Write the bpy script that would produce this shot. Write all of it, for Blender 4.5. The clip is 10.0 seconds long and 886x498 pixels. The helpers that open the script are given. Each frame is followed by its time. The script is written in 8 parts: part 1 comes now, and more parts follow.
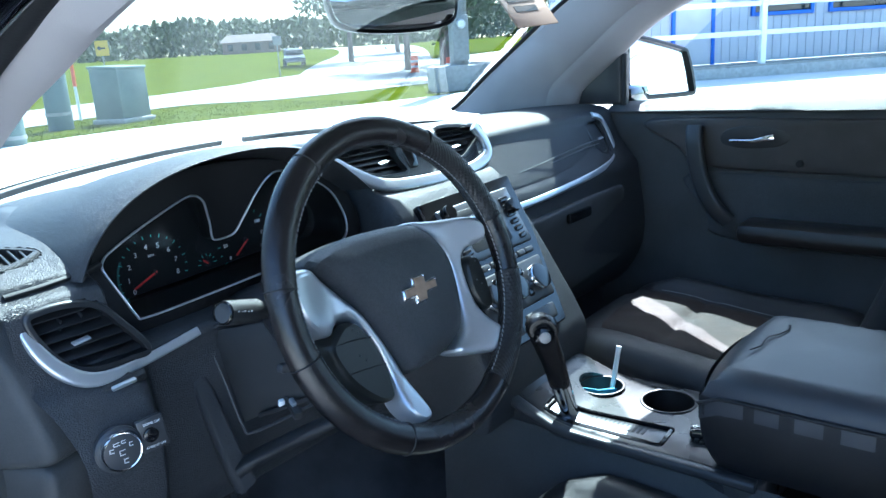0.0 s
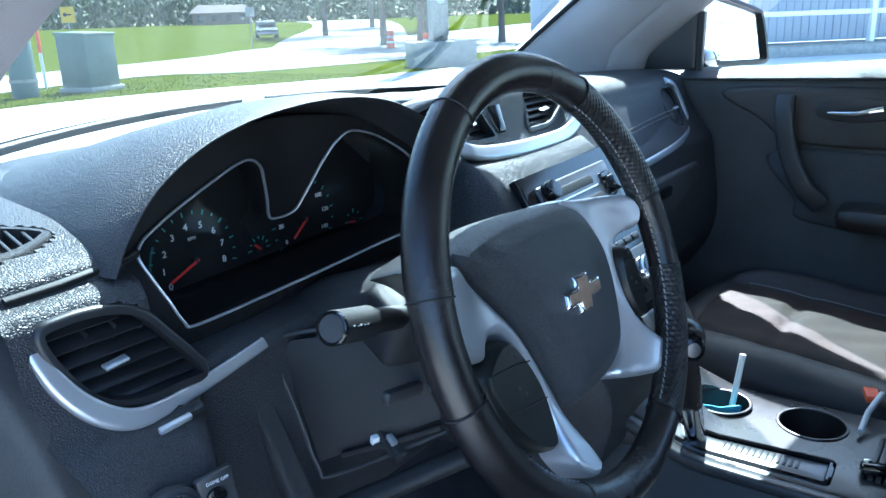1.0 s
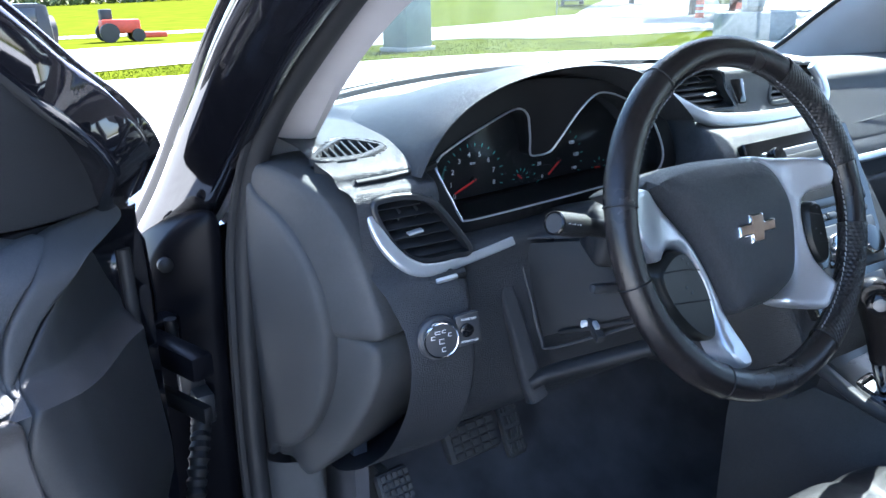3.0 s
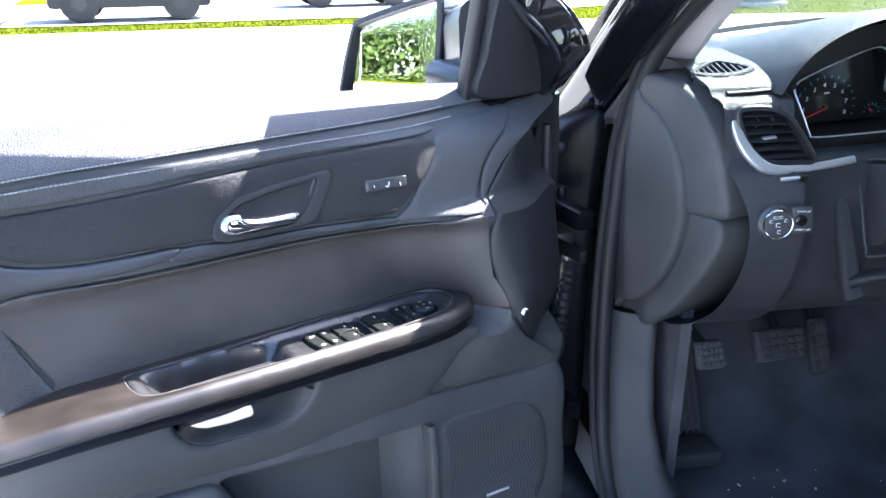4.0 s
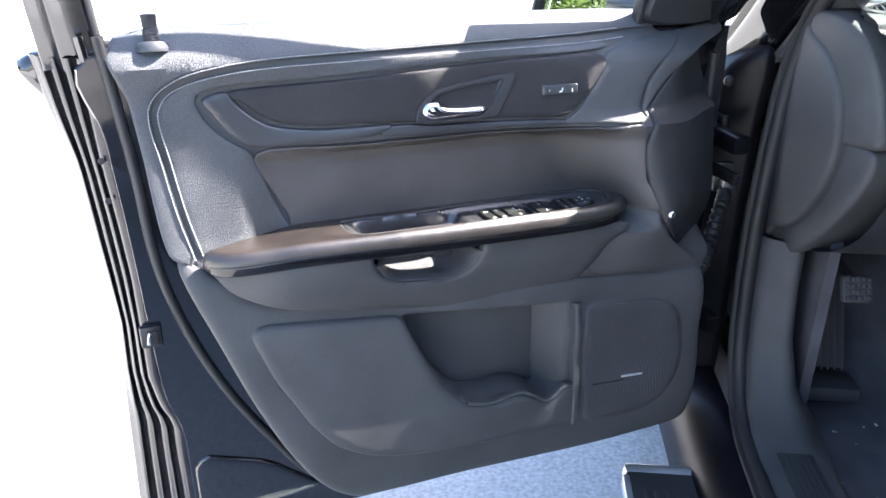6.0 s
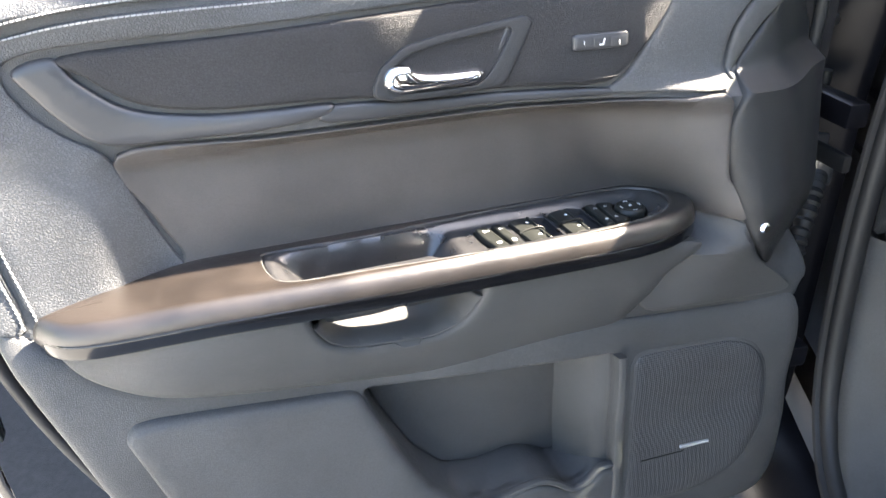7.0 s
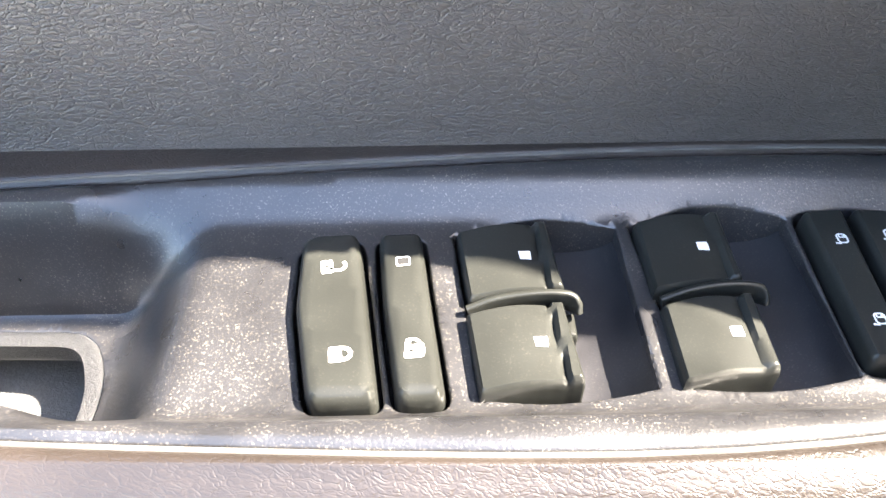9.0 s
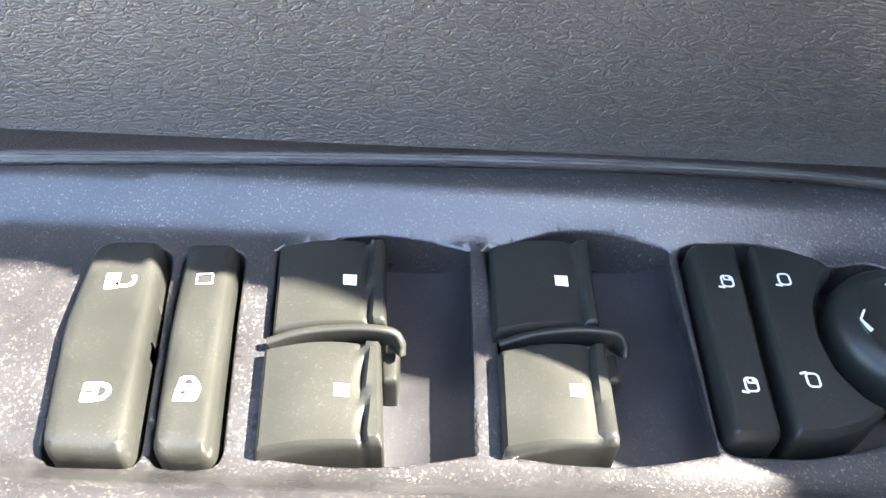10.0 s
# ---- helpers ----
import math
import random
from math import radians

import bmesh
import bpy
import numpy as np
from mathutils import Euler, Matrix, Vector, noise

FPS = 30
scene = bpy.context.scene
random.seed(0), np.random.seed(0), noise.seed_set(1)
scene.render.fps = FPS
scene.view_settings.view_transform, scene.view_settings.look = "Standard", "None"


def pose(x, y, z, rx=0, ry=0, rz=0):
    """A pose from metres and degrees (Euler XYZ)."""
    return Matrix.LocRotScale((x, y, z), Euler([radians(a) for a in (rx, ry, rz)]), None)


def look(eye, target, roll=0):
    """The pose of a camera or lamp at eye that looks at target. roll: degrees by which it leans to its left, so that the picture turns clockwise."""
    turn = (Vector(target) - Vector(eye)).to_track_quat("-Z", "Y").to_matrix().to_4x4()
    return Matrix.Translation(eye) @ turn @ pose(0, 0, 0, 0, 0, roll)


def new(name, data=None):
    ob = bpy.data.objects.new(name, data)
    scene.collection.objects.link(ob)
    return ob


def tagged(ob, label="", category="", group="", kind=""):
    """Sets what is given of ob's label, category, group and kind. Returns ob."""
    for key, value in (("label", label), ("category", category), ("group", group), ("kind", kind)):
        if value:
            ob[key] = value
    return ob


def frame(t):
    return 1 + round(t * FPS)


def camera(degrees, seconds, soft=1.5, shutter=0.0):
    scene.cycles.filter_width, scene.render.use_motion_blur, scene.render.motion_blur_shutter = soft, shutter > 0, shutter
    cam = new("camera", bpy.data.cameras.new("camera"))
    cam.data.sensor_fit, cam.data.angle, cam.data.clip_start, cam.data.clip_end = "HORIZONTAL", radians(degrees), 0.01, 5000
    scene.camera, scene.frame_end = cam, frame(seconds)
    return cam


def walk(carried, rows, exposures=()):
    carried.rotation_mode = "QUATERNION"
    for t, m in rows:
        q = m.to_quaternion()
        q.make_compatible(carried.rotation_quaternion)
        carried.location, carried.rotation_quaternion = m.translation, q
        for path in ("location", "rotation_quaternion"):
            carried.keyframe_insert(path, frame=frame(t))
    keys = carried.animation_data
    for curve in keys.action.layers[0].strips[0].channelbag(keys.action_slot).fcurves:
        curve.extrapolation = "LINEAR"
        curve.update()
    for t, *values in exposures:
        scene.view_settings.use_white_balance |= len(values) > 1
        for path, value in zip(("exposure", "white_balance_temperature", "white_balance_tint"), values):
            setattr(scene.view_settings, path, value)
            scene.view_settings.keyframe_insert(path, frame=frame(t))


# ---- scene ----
from mathutils import geometry

cam = camera(59.8, 10.0)
PATH = [
    (0, (-1.059, -0.565, 1.435), (0.445, 0.654, 0.932), -3.6),
    (0.5, (-0.986, -0.401, 1.404), (0.477, 0.866, 0.902), -2.5),
    (1, (-0.974, -0.276, 1.388), (0.563, 0.875, 0.828), -2.1),
    (1.5, (-0.989, -0.24, 1.381), (0.61, 0.792, 0.767), -2.4),
    (2, (-1.011, -0.296, 1.389), (0.54, 0.795, 0.754), -1.3),
    (2.2, (-1.021, -0.331, 1.397), (0.464, 0.852, 0.77), -1.0),
    (3.3, (-1.185, -0.584, 1.407), (-0.402, 1.141, 0.768), -1.1),
    (3.5, (-1.237, -0.647, 1.404), (-0.597, 1.128, 0.744), -0.9),
    (4, (-1.323, -0.769, 1.403), (-1.049, 1.078, 0.686), -0.4),
    (4.5, (-1.321, -0.938, 1.396), (-1.372, 0.917, 0.65), -0.3),
    (5, (-1.304, -1.06, 1.387), (-1.483, 0.78, 0.624), 0.2),
    (5.2, (-1.299, -1.078, 1.391), (-1.494, 0.76, 0.626), 0.3),
    (6.3, (-1.338, -0.89, 1.36), (-1.5, 0.919, 0.522), -0.1),
    (6.5, (-1.347, -0.804, 1.348), (-1.512, 0.991, 0.481), -0.5),
    (7, (-1.33, -0.582, 1.309), (-1.516, 1.166, 0.357), -0.9),
    (7.5, (-1.268, -0.304, 1.258), (-1.587, 1.336, 0.158), -0.1),
    (8, (-1.251, -0.145, 1.2), (-1.721, 1.307, -0.092), 0.4),
    (8.5, (-1.261, -0.053, 1.133), (-1.857, 1.261, -0.253), -1.1),
    (9, (-1.281, 0.0, 1.096), (-1.869, 1.254, -0.346), -0.3),
    (9.5, (-1.278, 0.023, 1.087), (-1.874, 1.247, -0.379), 1.1),
    (10, (-1.257, 0.043, 1.083), (-1.826, 1.249, -0.408), 3.0),
]
walk(cam, [(t, look(eye, target, roll)) for t, eye, target, roll in PATH],
     [(0.0, 2.8, 5200, 5), (1.0, 2.8, 5150, 6), (2.2, 3.05, 5250, 9), (3.3, 3.2, 5700, 14), (4.5, 3.35, 5950, 13), (5.2, 3.15, 6200, 12), (6.3, 3.2, 6350, 14), (6.8, 3.6, 6900, 12), (7.5, 4.25, 7800, 11), (8.4, 4.45, 7450, 11), (9.0, 4.25, 7200, 12), (10.0, 4.55, 7000, 10)])

# ---- world and sun ----
SUN_AZ, SUN_EL = 64.0, 50.0      # degrees to the right of the car's nose, and up
sky_world = bpy.data.worlds.new("sky")
scene.world = sky_world
sky_world.use_nodes = True
wn = sky_world.node_tree
wbg = wn.nodes["Background"]
wsky = wn.nodes.new("ShaderNodeTexSky")
wsky.sky_type, wsky.sun_disc = "NISHITA", False
wsky.sun_elevation, wsky.sun_rotation = radians(SUN_EL), radians(SUN_AZ)
wsky.air_density, wsky.dust_density, wsky.ozone_density = 1.0, 1.5, 1.0
wn.links.new(wsky.outputs[0], wbg.inputs[0])
wbg.inputs[1].default_value = 0.105
sun = new("sun", bpy.data.lights.new("sun", "SUN"))
sun.data.energy, sun.data.angle, sun.data.color = 5.0, radians(0.53), (1.0, 0.94, 0.85)
sun_dir = Vector((math.sin(radians(SUN_AZ)) * math.cos(radians(SUN_EL)), math.cos(radians(SUN_AZ)) * math.cos(radians(SUN_EL)), math.sin(radians(SUN_EL))))
sun.matrix_basis = look(tuple(sun_dir * 50), (0, 0, 0))


# ---- materials ----
def material(name, color, rough=0.5, metal=0.0, grain=0.0, grain_size=0.002, vary=0.15, vary_size=0.12, coat=0.0,
             dust=0.0, spec=0.5, kind="noise", color2=None, rough_vary=0.1, island=0.0, pit_shade=0.0):
    """A surface with two scales of variation: broad tone and wear, and fine relief."""
    m = bpy.data.materials.new(name)
    m.use_nodes = True
    t = m.node_tree
    b = t.nodes["Principled BSDF"]
    b.inputs["Metallic"].default_value = metal
    b.inputs["Coat Weight"].default_value = coat
    b.inputs["Coat Roughness"].default_value = 0.03
    b.inputs["Specular IOR Level"].default_value = spec
    geo = t.nodes.new("ShaderNodeNewGeometry")
    big = t.nodes.new("ShaderNodeTexNoise")
    big.inputs["Scale"].default_value, big.inputs["Detail"].default_value = 1.0 / vary_size, 5
    t.links.new(geo.outputs["Position"], big.inputs["Vector"])
    mix = t.nodes.new("ShaderNodeMix")
    mix.data_type = "RGBA"
    lo = color2 if color2 else tuple(c * (1 - vary) for c in color)
    hi = color if color2 else tuple(min(1, c * (1 + vary)) for c in color)
    mix.inputs[6].default_value, mix.inputs[7].default_value = (*lo, 1), (*hi, 1)
    ramp = t.nodes.new("ShaderNodeMapRange")
    ramp.inputs[1].default_value, ramp.inputs[2].default_value = 0.32, 0.68
    t.links.new(big.outputs[0], ramp.inputs[0])
    t.links.new(ramp.outputs[0], mix.inputs[0])
    out = mix.outputs[2]
    if island:
        rnd = t.nodes.new("ShaderNodeMix")
        rnd.data_type, rnd.blend_type = "RGBA", "MULTIPLY"
        rr = t.nodes.new("ShaderNodeMapRange")
        rr.inputs[3].default_value, rr.inputs[4].default_value = 1 - island, 1 + island
        t.links.new(geo.outputs["Random Per Island"], rr.inputs[0])
        rnd.inputs[0].default_value = 1
        t.links.new(out, rnd.inputs[6])
        t.links.new(rr.outputs[0], rnd.inputs[7])
        out = rnd.outputs[2]
    if dust:
        dn = t.nodes.new("ShaderNodeTexNoise")
        dn.inputs["Scale"].default_value, dn.inputs["Detail"].default_value = 1900, 4
        t.links.new(geo.outputs["Position"], dn.inputs["Vector"])
        dr = t.nodes.new("ShaderNodeMapRange")
        dr.inputs[1].default_value, dr.inputs[2].default_value = 0.58, 0.72
        dr.inputs[4].default_value = dust
        t.links.new(dn.outputs[0], dr.inputs[0])
        dm = t.nodes.new("ShaderNodeMix")
        dm.data_type = "RGBA"
        dm.inputs[7].default_value = (0.36, 0.32, 0.26, 1)
        clump = t.nodes.new("ShaderNodeMath")
        clump.operation = "MULTIPLY"
        t.links.new(dr.outputs[0], clump.inputs[0])
        t.links.new(ramp.outputs[0], clump.inputs[1])
        t.links.new(clump.outputs[0], dm.inputs[0])
        t.links.new(out, dm.inputs[6])
        out = dm.outputs[2]
    t.links.new(out, b.inputs["Base Color"])
    rv = t.nodes.new("ShaderNodeMapRange")
    rv.inputs[3].default_value, rv.inputs[4].default_value = max(0.01, rough - rough_vary), min(1, rough + rough_vary)
    t.links.new(big.outputs[0], rv.inputs[0])
    t.links.new(rv.outputs[0], b.inputs["Roughness"])
    if grain:
        if kind == "cell":
            fine = t.nodes.new("ShaderNodeTexVoronoi")
            fine.feature = "DISTANCE_TO_EDGE"
            fine.inputs["Scale"].default_value = 1.0 / grain_size
            warp = t.nodes.new("ShaderNodeTexNoise")
            warp.inputs["Scale"].default_value = 0.35 / grain_size
            add = t.nodes.new("ShaderNodeVectorMath")
            add.operation = "MULTIPLY_ADD"
            t.links.new(warp.outputs["Color"], add.inputs[0])
            add.inputs[1].default_value = (grain_size * 1.6,) * 3
            t.links.new(geo.outputs["Position"], add.inputs[2])
            t.links.new(add.outputs[0], fine.inputs["Vector"])
            soft = t.nodes.new("ShaderNodeMapRange")
            soft.interpolation_type = "SMOOTHSTEP"
            soft.inputs[2].default_value = 0.30
            t.links.new(fine.outputs["Distance"], soft.inputs[0])
            h = soft.outputs[0]
        elif kind == "crease":
            # fine leather grain: small cells drawn out along the hide, with a few longer creases
            turn = t.nodes.new("ShaderNodeMapping")
            turn.inputs["Rotation"].default_value = (0, 0.5, radians(-26))
            turn.inputs["Scale"].default_value = (0.45, 1.0, 1.35)
            t.links.new(geo.outputs["Position"], turn.inputs["Vector"])
            warp = t.nodes.new("ShaderNodeTexNoise")
            warp.inputs["Scale"].default_value, warp.inputs["Detail"].default_value = 0.30 / grain_size, 3
            t.links.new(geo.outputs["Position"], warp.inputs["Vector"])
            add = t.nodes.new("ShaderNodeVectorMath")
            add.operation = "MULTIPLY_ADD"
            t.links.new(warp.outputs["Color"], add.inputs[0])
            add.inputs[1].default_value = (grain_size * 2.2,) * 3
            t.links.new(turn.outputs[0], add.inputs[2])
            total = None
            for size, low, weight in ((1.0, 0.22, 0.6), (2.4, 0.10, 0.55)):
                fine = t.nodes.new("ShaderNodeTexVoronoi")
                fine.feature = "DISTANCE_TO_EDGE"
                fine.inputs["Scale"].default_value = 1.0 / (grain_size * size)
                t.links.new(add.outputs[0], fine.inputs["Vector"])
                soft = t.nodes.new("ShaderNodeMapRange")
                soft.interpolation_type = "SMOOTHSTEP"
                soft.inputs[2].default_value, soft.inputs[4].default_value = low, weight
                t.links.new(fine.outputs["Distance"], soft.inputs[0])
                if total is None:
                    total = soft.outputs[0]
                else:
                    both = t.nodes.new("ShaderNodeMath")
                    t.links.new(total, both.inputs[0])
                    t.links.new(soft.outputs[0], both.inputs[1])
                    total = both.outputs[0]
            h = total
        elif kind == "dots":
            fine = t.nodes.new("ShaderNodeTexVoronoi")
            fine.inputs["Randomness"].default_value = 0.0
            fine.inputs["Scale"].default_value = 1.0 / grain_size
            t.links.new(geo.outputs["Position"], fine.inputs["Vector"])
            h = fine.outputs["Distance"]
        else:
            fine = t.nodes.new("ShaderNodeTexNoise")
            fine.inputs["Scale"].default_value, fine.inputs["Detail"].default_value = 1.0 / grain_size, 4
            t.links.new(geo.outputs["Position"], fine.inputs["Vector"])
            h = fine.outputs[0]
        # Shade in the hollows of the grain is multiplied into the base colour.
        if pit_shade:
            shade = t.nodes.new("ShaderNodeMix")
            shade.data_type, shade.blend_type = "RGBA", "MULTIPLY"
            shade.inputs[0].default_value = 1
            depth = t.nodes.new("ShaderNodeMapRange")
            depth.inputs[3].default_value, depth.inputs[4].default_value = 1 - pit_shade, 1 + pit_shade * 0.35
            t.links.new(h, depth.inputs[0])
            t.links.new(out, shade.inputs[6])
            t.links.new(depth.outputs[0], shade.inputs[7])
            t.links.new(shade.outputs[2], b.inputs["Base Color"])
        bump = t.nodes.new("ShaderNodeBump")
        bump.inputs["Strength"].default_value = grain
        bump.inputs["Distance"].default_value = grain_size * (0.20 if kind in ("cell", "crease") else 0.35)
        t.links.new(h, bump.inputs["Height"])
        t.links.new(bump.outputs[0], b.inputs["Normal"])
    return m


M_DASH = material("dash_plastic", (0.036, 0.038, 0.043), 0.42, spec=0.5, grain=0.8, grain_size=0.0026, pit_shade=0.32, kind="cell", vary=0.2)
M_HUB = material("airbag_vinyl", (0.054, 0.057, 0.063), 0.44, grain=0.9, grain_size=0.0024, pit_shade=0.45, kind="cell", vary=0.15)
M_PAD = material("door_pad_vinyl", (0.068, 0.071, 0.075), 0.50, grain=0.6, grain_size=0.0028, pit_shade=0.26, kind="cell", vary=0.18, dust=0.05)
M_LEATHER = material("door_leather", (0.058, 0.051, 0.047), 0.34, spec=0.6, grain=0.8, grain_size=0.0012, pit_shade=0.16, kind="crease", vary=0.3, rough_vary=0.06)
M_INLAY = material("inlay_vinyl", (0.028, 0.028, 0.030), 0.48, spec=0.35, grain=0.8, grain_size=0.0026, pit_shade=0.35, kind="cell", vary=0.2, dust=0.03)
M_DUSTLINE = material("dusty_seam", (0.075, 0.072, 0.066), 0.8, vary=0.4, vary_size=0.02)
M_CLOSE = material("closeout_plastic", (0.022, 0.023, 0.025), 0.42, grain=0.5, grain_size=0.0016, pit_shade=0.4, kind="cell", vary=0.2)
M_HARD = material("hard_plastic", (0.060, 0.061, 0.062), 0.48, grain=0.6, grain_size=0.0017, pit_shade=0.25, kind="cell", vary=0.2, dust=0.04)
M_SMOOTH = material("smooth_plastic", (0.040, 0.041, 0.044), 0.34, grain=0.12, grain_size=0.0008, vary=0.25, dust=0.03)
M_BEZEL = material("switch_bezel_plastic", (0.021, 0.021, 0.023), 0.30, spec=0.9, grain=0.35, grain_size=0.0007, vary=0.25, vary_size=0.022, dust=0.62)
M_SCOOP = material("scoop_plastic", (0.020, 0.020, 0.023), 0.40, spec=0.5, grain=0.25, grain_size=0.0006, vary=0.2, vary_size=0.015, dust=0.12)
M_BUTTON = material("button_plastic", (0.016, 0.017, 0.0155), 0.32, spec=0.30, grain=0.1, grain_size=0.0006, vary=0.15, vary_size=0.02, dust=0.06)
# Near black: dark parts, and shade put into the colour of recesses.
M_DARK = material("black_and_recess_shade", (0.008, 0.008, 0.009), 0.6, grain=0.2)
M_WHITE = material("white_print", (0.75, 0.76, 0.76), 0.5, vary=0.05)
M_TEAL = material("teal_print", (0.09, 0.50, 0.43), 0.5, vary=0.05)
M_BAND = material("dim_teal_print", (0.03, 0.13, 0.12), 0.5, vary=0.1)
M_RED = material("red_needle", (0.75, 0.03, 0.03), 0.4, vary=0.05)
M_PAINT = material("black_paint", (0.006, 0.006, 0.008), 0.07, coat=1.0, vary=0.2, vary_size=0.3, rough_vary=0.03)
# The dust tone here stands in for tan ground reflections on the folds.
M_JAMB = material("door_edge_paint", (0.010, 0.010, 0.012), 0.20, spec=0.35, coat=0.25, vary=0.3, vary_size=0.05, rough_vary=0.08, dust=0.40)
M_PILLAR = material("pillar_paint", (0.006, 0.006, 0.008), 0.32, spec=0.12, vary=0.3, vary_size=0.08, rough_vary=0.1)
M_GLOSS = material("gloss_black", (0.007, 0.007, 0.008), 0.12, vary=0.2, rough_vary=0.04)
M_RUBBER = material("rubber_seal", (0.016, 0.016, 0.017), 0.55, grain=0.3, grain_size=0.003)
M_CHROME = material("chrome", (0.78, 0.78, 0.80), 0.09, metal=1.0, vary=0.05, rough_vary=0.04)
M_SATIN = material("satin_silver", (0.58, 0.60, 0.63), 0.34, metal=0.7, vary=0.06, grain=0.08, grain_size=0.001)
M_SILVER = material("silver_bezel", (0.12, 0.125, 0.135), 0.34, metal=0.75, vary=0.08)
M_CARPET = material("carpet", (0.080, 0.080, 0.088), 0.95, grain=1.0, grain_size=0.002, vary=0.3, dust=0.03, spec=0.1)
M_MAT = material("rubber_mat", (0.045, 0.045, 0.047), 0.6, grain=0.4, grain_size=0.002, dust=0.05)
M_SEAT = material("seat_leather", (0.046, 0.031, 0.024), 0.55, grain=0.6, grain_size=0.003, kind="cell", color2=(0.026, 0.018, 0.015), spec=0.22, vary_size=0.05, dust=0.03)
M_BOLSTER = material("bolster_leather", (0.013, 0.013, 0.015), 0.44, grain=0.45, grain_size=0.0024, kind="cell", vary=0.2)
M_ARMREST = material("armrest_leather", (0.021, 0.0165, 0.0140), 0.32, spec=0.75, grain=0.35, grain_size=0.0011, kind="crease", vary=0.35, vary_size=0.05, rough_vary=0.08)
M_RIM = material("wheel_leather", (0.014, 0.012, 0.012), 0.24, grain=0.18, grain_size=0.0022, kind="cell", vary=0.35, vary_size=0.05, rough_vary=0.12)
M_BEIGE = material("pillar_fabric", (0.38, 0.36, 0.355), 0.85, grain=0.5, grain_size=0.0015, vary=0.06)
M_HEAD = material("headliner_fabric", (0.24, 0.23, 0.22), 0.9, grain=0.5, grain_size=0.002, vary=0.06)
M_THREAD = material("grey_thread", (0.26, 0.265, 0.27), 0.7, vary=0.1, island=0.2)
M_LID = material("lid_leather", (0.055, 0.057, 0.064), 0.36, grain=0.3, grain_size=0.002, kind="cell", vary=0.2)
M_CONSOLE = material("console_plate_finish", (0.034, 0.034, 0.036), 0.28, metal=0.0, vary=0.12, grain=0.1, grain_size=0.001)
M_GRILLE = material("speaker_mesh", (0.045, 0.046, 0.049), 0.5, grain=1.0, grain_size=0.0026, kind="dots")
M_STEEL = material("dark_steel", (0.05, 0.05, 0.052), 0.4, metal=0.8, grain=0.3)
M_PAPER = material("blue_paper", (0.10, 0.42, 0.60), 0.7, vary=0.2, vary_size=0.01)
M_STRAW = material("straw_plastic", (0.75, 0.75, 0.74), 0.35, vary=0.05)
M_GOLD = material("gold_emblem", (0.30, 0.20, 0.135), 0.42, metal=0.35, vary=0.15, vary_size=0.01)
M_ORANGE = material("orange_plastic", (0.75, 0.12, 0.04), 0.5, vary=0.1)


def glass_material(name, tint, gloss):
    m = bpy.data.materials.new(name)
    m.use_nodes = True
    t = m.node_tree
    t.nodes.remove(t.nodes["Principled BSDF"])
    clear, shiny, mix, fres, scale = (t.nodes.new("ShaderNode" + k) for k in ("BsdfTransparent", "BsdfGlossy", "MixShader", "Fresnel", "Math"))
    clear.inputs[0].default_value = (*tint, 1)
    shiny.inputs["Roughness"].default_value = 0.015
    scale.operation, scale.inputs[1].default_value = "MULTIPLY", gloss
    t.links.new(fres.outputs[0], scale.inputs[0])
    t.links.new(scale.outputs[0], mix.inputs[0])
    t.links.new(clear.outputs[0], mix.inputs[1])
    t.links.new(shiny.outputs[0], mix.inputs[2])
    t.links.new(mix.outputs[0], t.nodes["Material Output"].inputs[0])
    return m


M_SCREEN = glass_material("windscreen_glass", (0.68, 0.775, 0.745), 0.35)
M_LENS = glass_material("gauge_lens", (0.92, 0.93, 0.94), 0.22)
M_MIRROR = material("mirror_glass", (0.86, 0.87, 0.86), 0.015, metal=1.0, vary=0.0, rough_vary=0.0)


# ---- building kit ----
def part(name, bm, mat, parent=None, label="", smooth=True, sharp=40):
    """One mesh object out of a bmesh, in world places, under a thing or a part."""
    me = bpy.data.meshes.new(name)
    bm.to_mesh(me)
    bm.free()
    me.materials.append(mat)
    if smooth:
        me.shade_smooth()
        me.set_sharp_from_angle(angle=radians(sharp))
    ob = new(name, me)
    if parent is not None:
        ob.parent = parent
        if parent.type == "EMPTY":
            ob.matrix_parent_inverse = Matrix.Translation(-parent.location)
    if label:
        tagged(ob, label)
    return ob


def thing(name, loc, label, category, group="", kind=""):
    ob = new(name)
    ob.location = loc
    ob.empty_display_size = 0.05
    return tagged(ob, label, category, group, kind)


def spline(pts, n=8, closed=True):
    """Catmull-Rom through the points, n steps to each."""
    p = np.array(pts, float)
    k = len(p)
    out = []
    for i in range(k if closed else k - 1):
        a, b, c, d = (p[(i + j) % k] if closed else p[min(max(i + j, 0), k - 1)] for j in (-1, 0, 1, 2))
        for s in range(n):
            t = s / n
            out.append(0.5 * (2 * b + (c - a) * t + (2 * a - 5 * b + 4 * c - d) * t * t + (3 * b - a - 3 * c + d) * t ** 3))
    if not closed:
        out.append(p[-1])
    return np.array(out)


def fillet(poly, r, n=5):
    """Rounds the corners of a polygon."""
    p = [np.array(q, float) for q in poly]
    out = []
    for i, b in enumerate(p):
        a, c = p[i - 1], p[(i + 1) % len(p)]
        u, v = a - b, c - b
        lu, lv = np.linalg.norm(u), np.linalg.norm(v)
        q = min(r, lu * 0.48, lv * 0.48)
        s, e = b + u / lu * q, b + v / lv * q
        for k in range(n + 1):
            t = k / n
            out.append((1 - t) ** 2 * s + 2 * t * (1 - t) * b + t * t * e)
    return np.array(out)


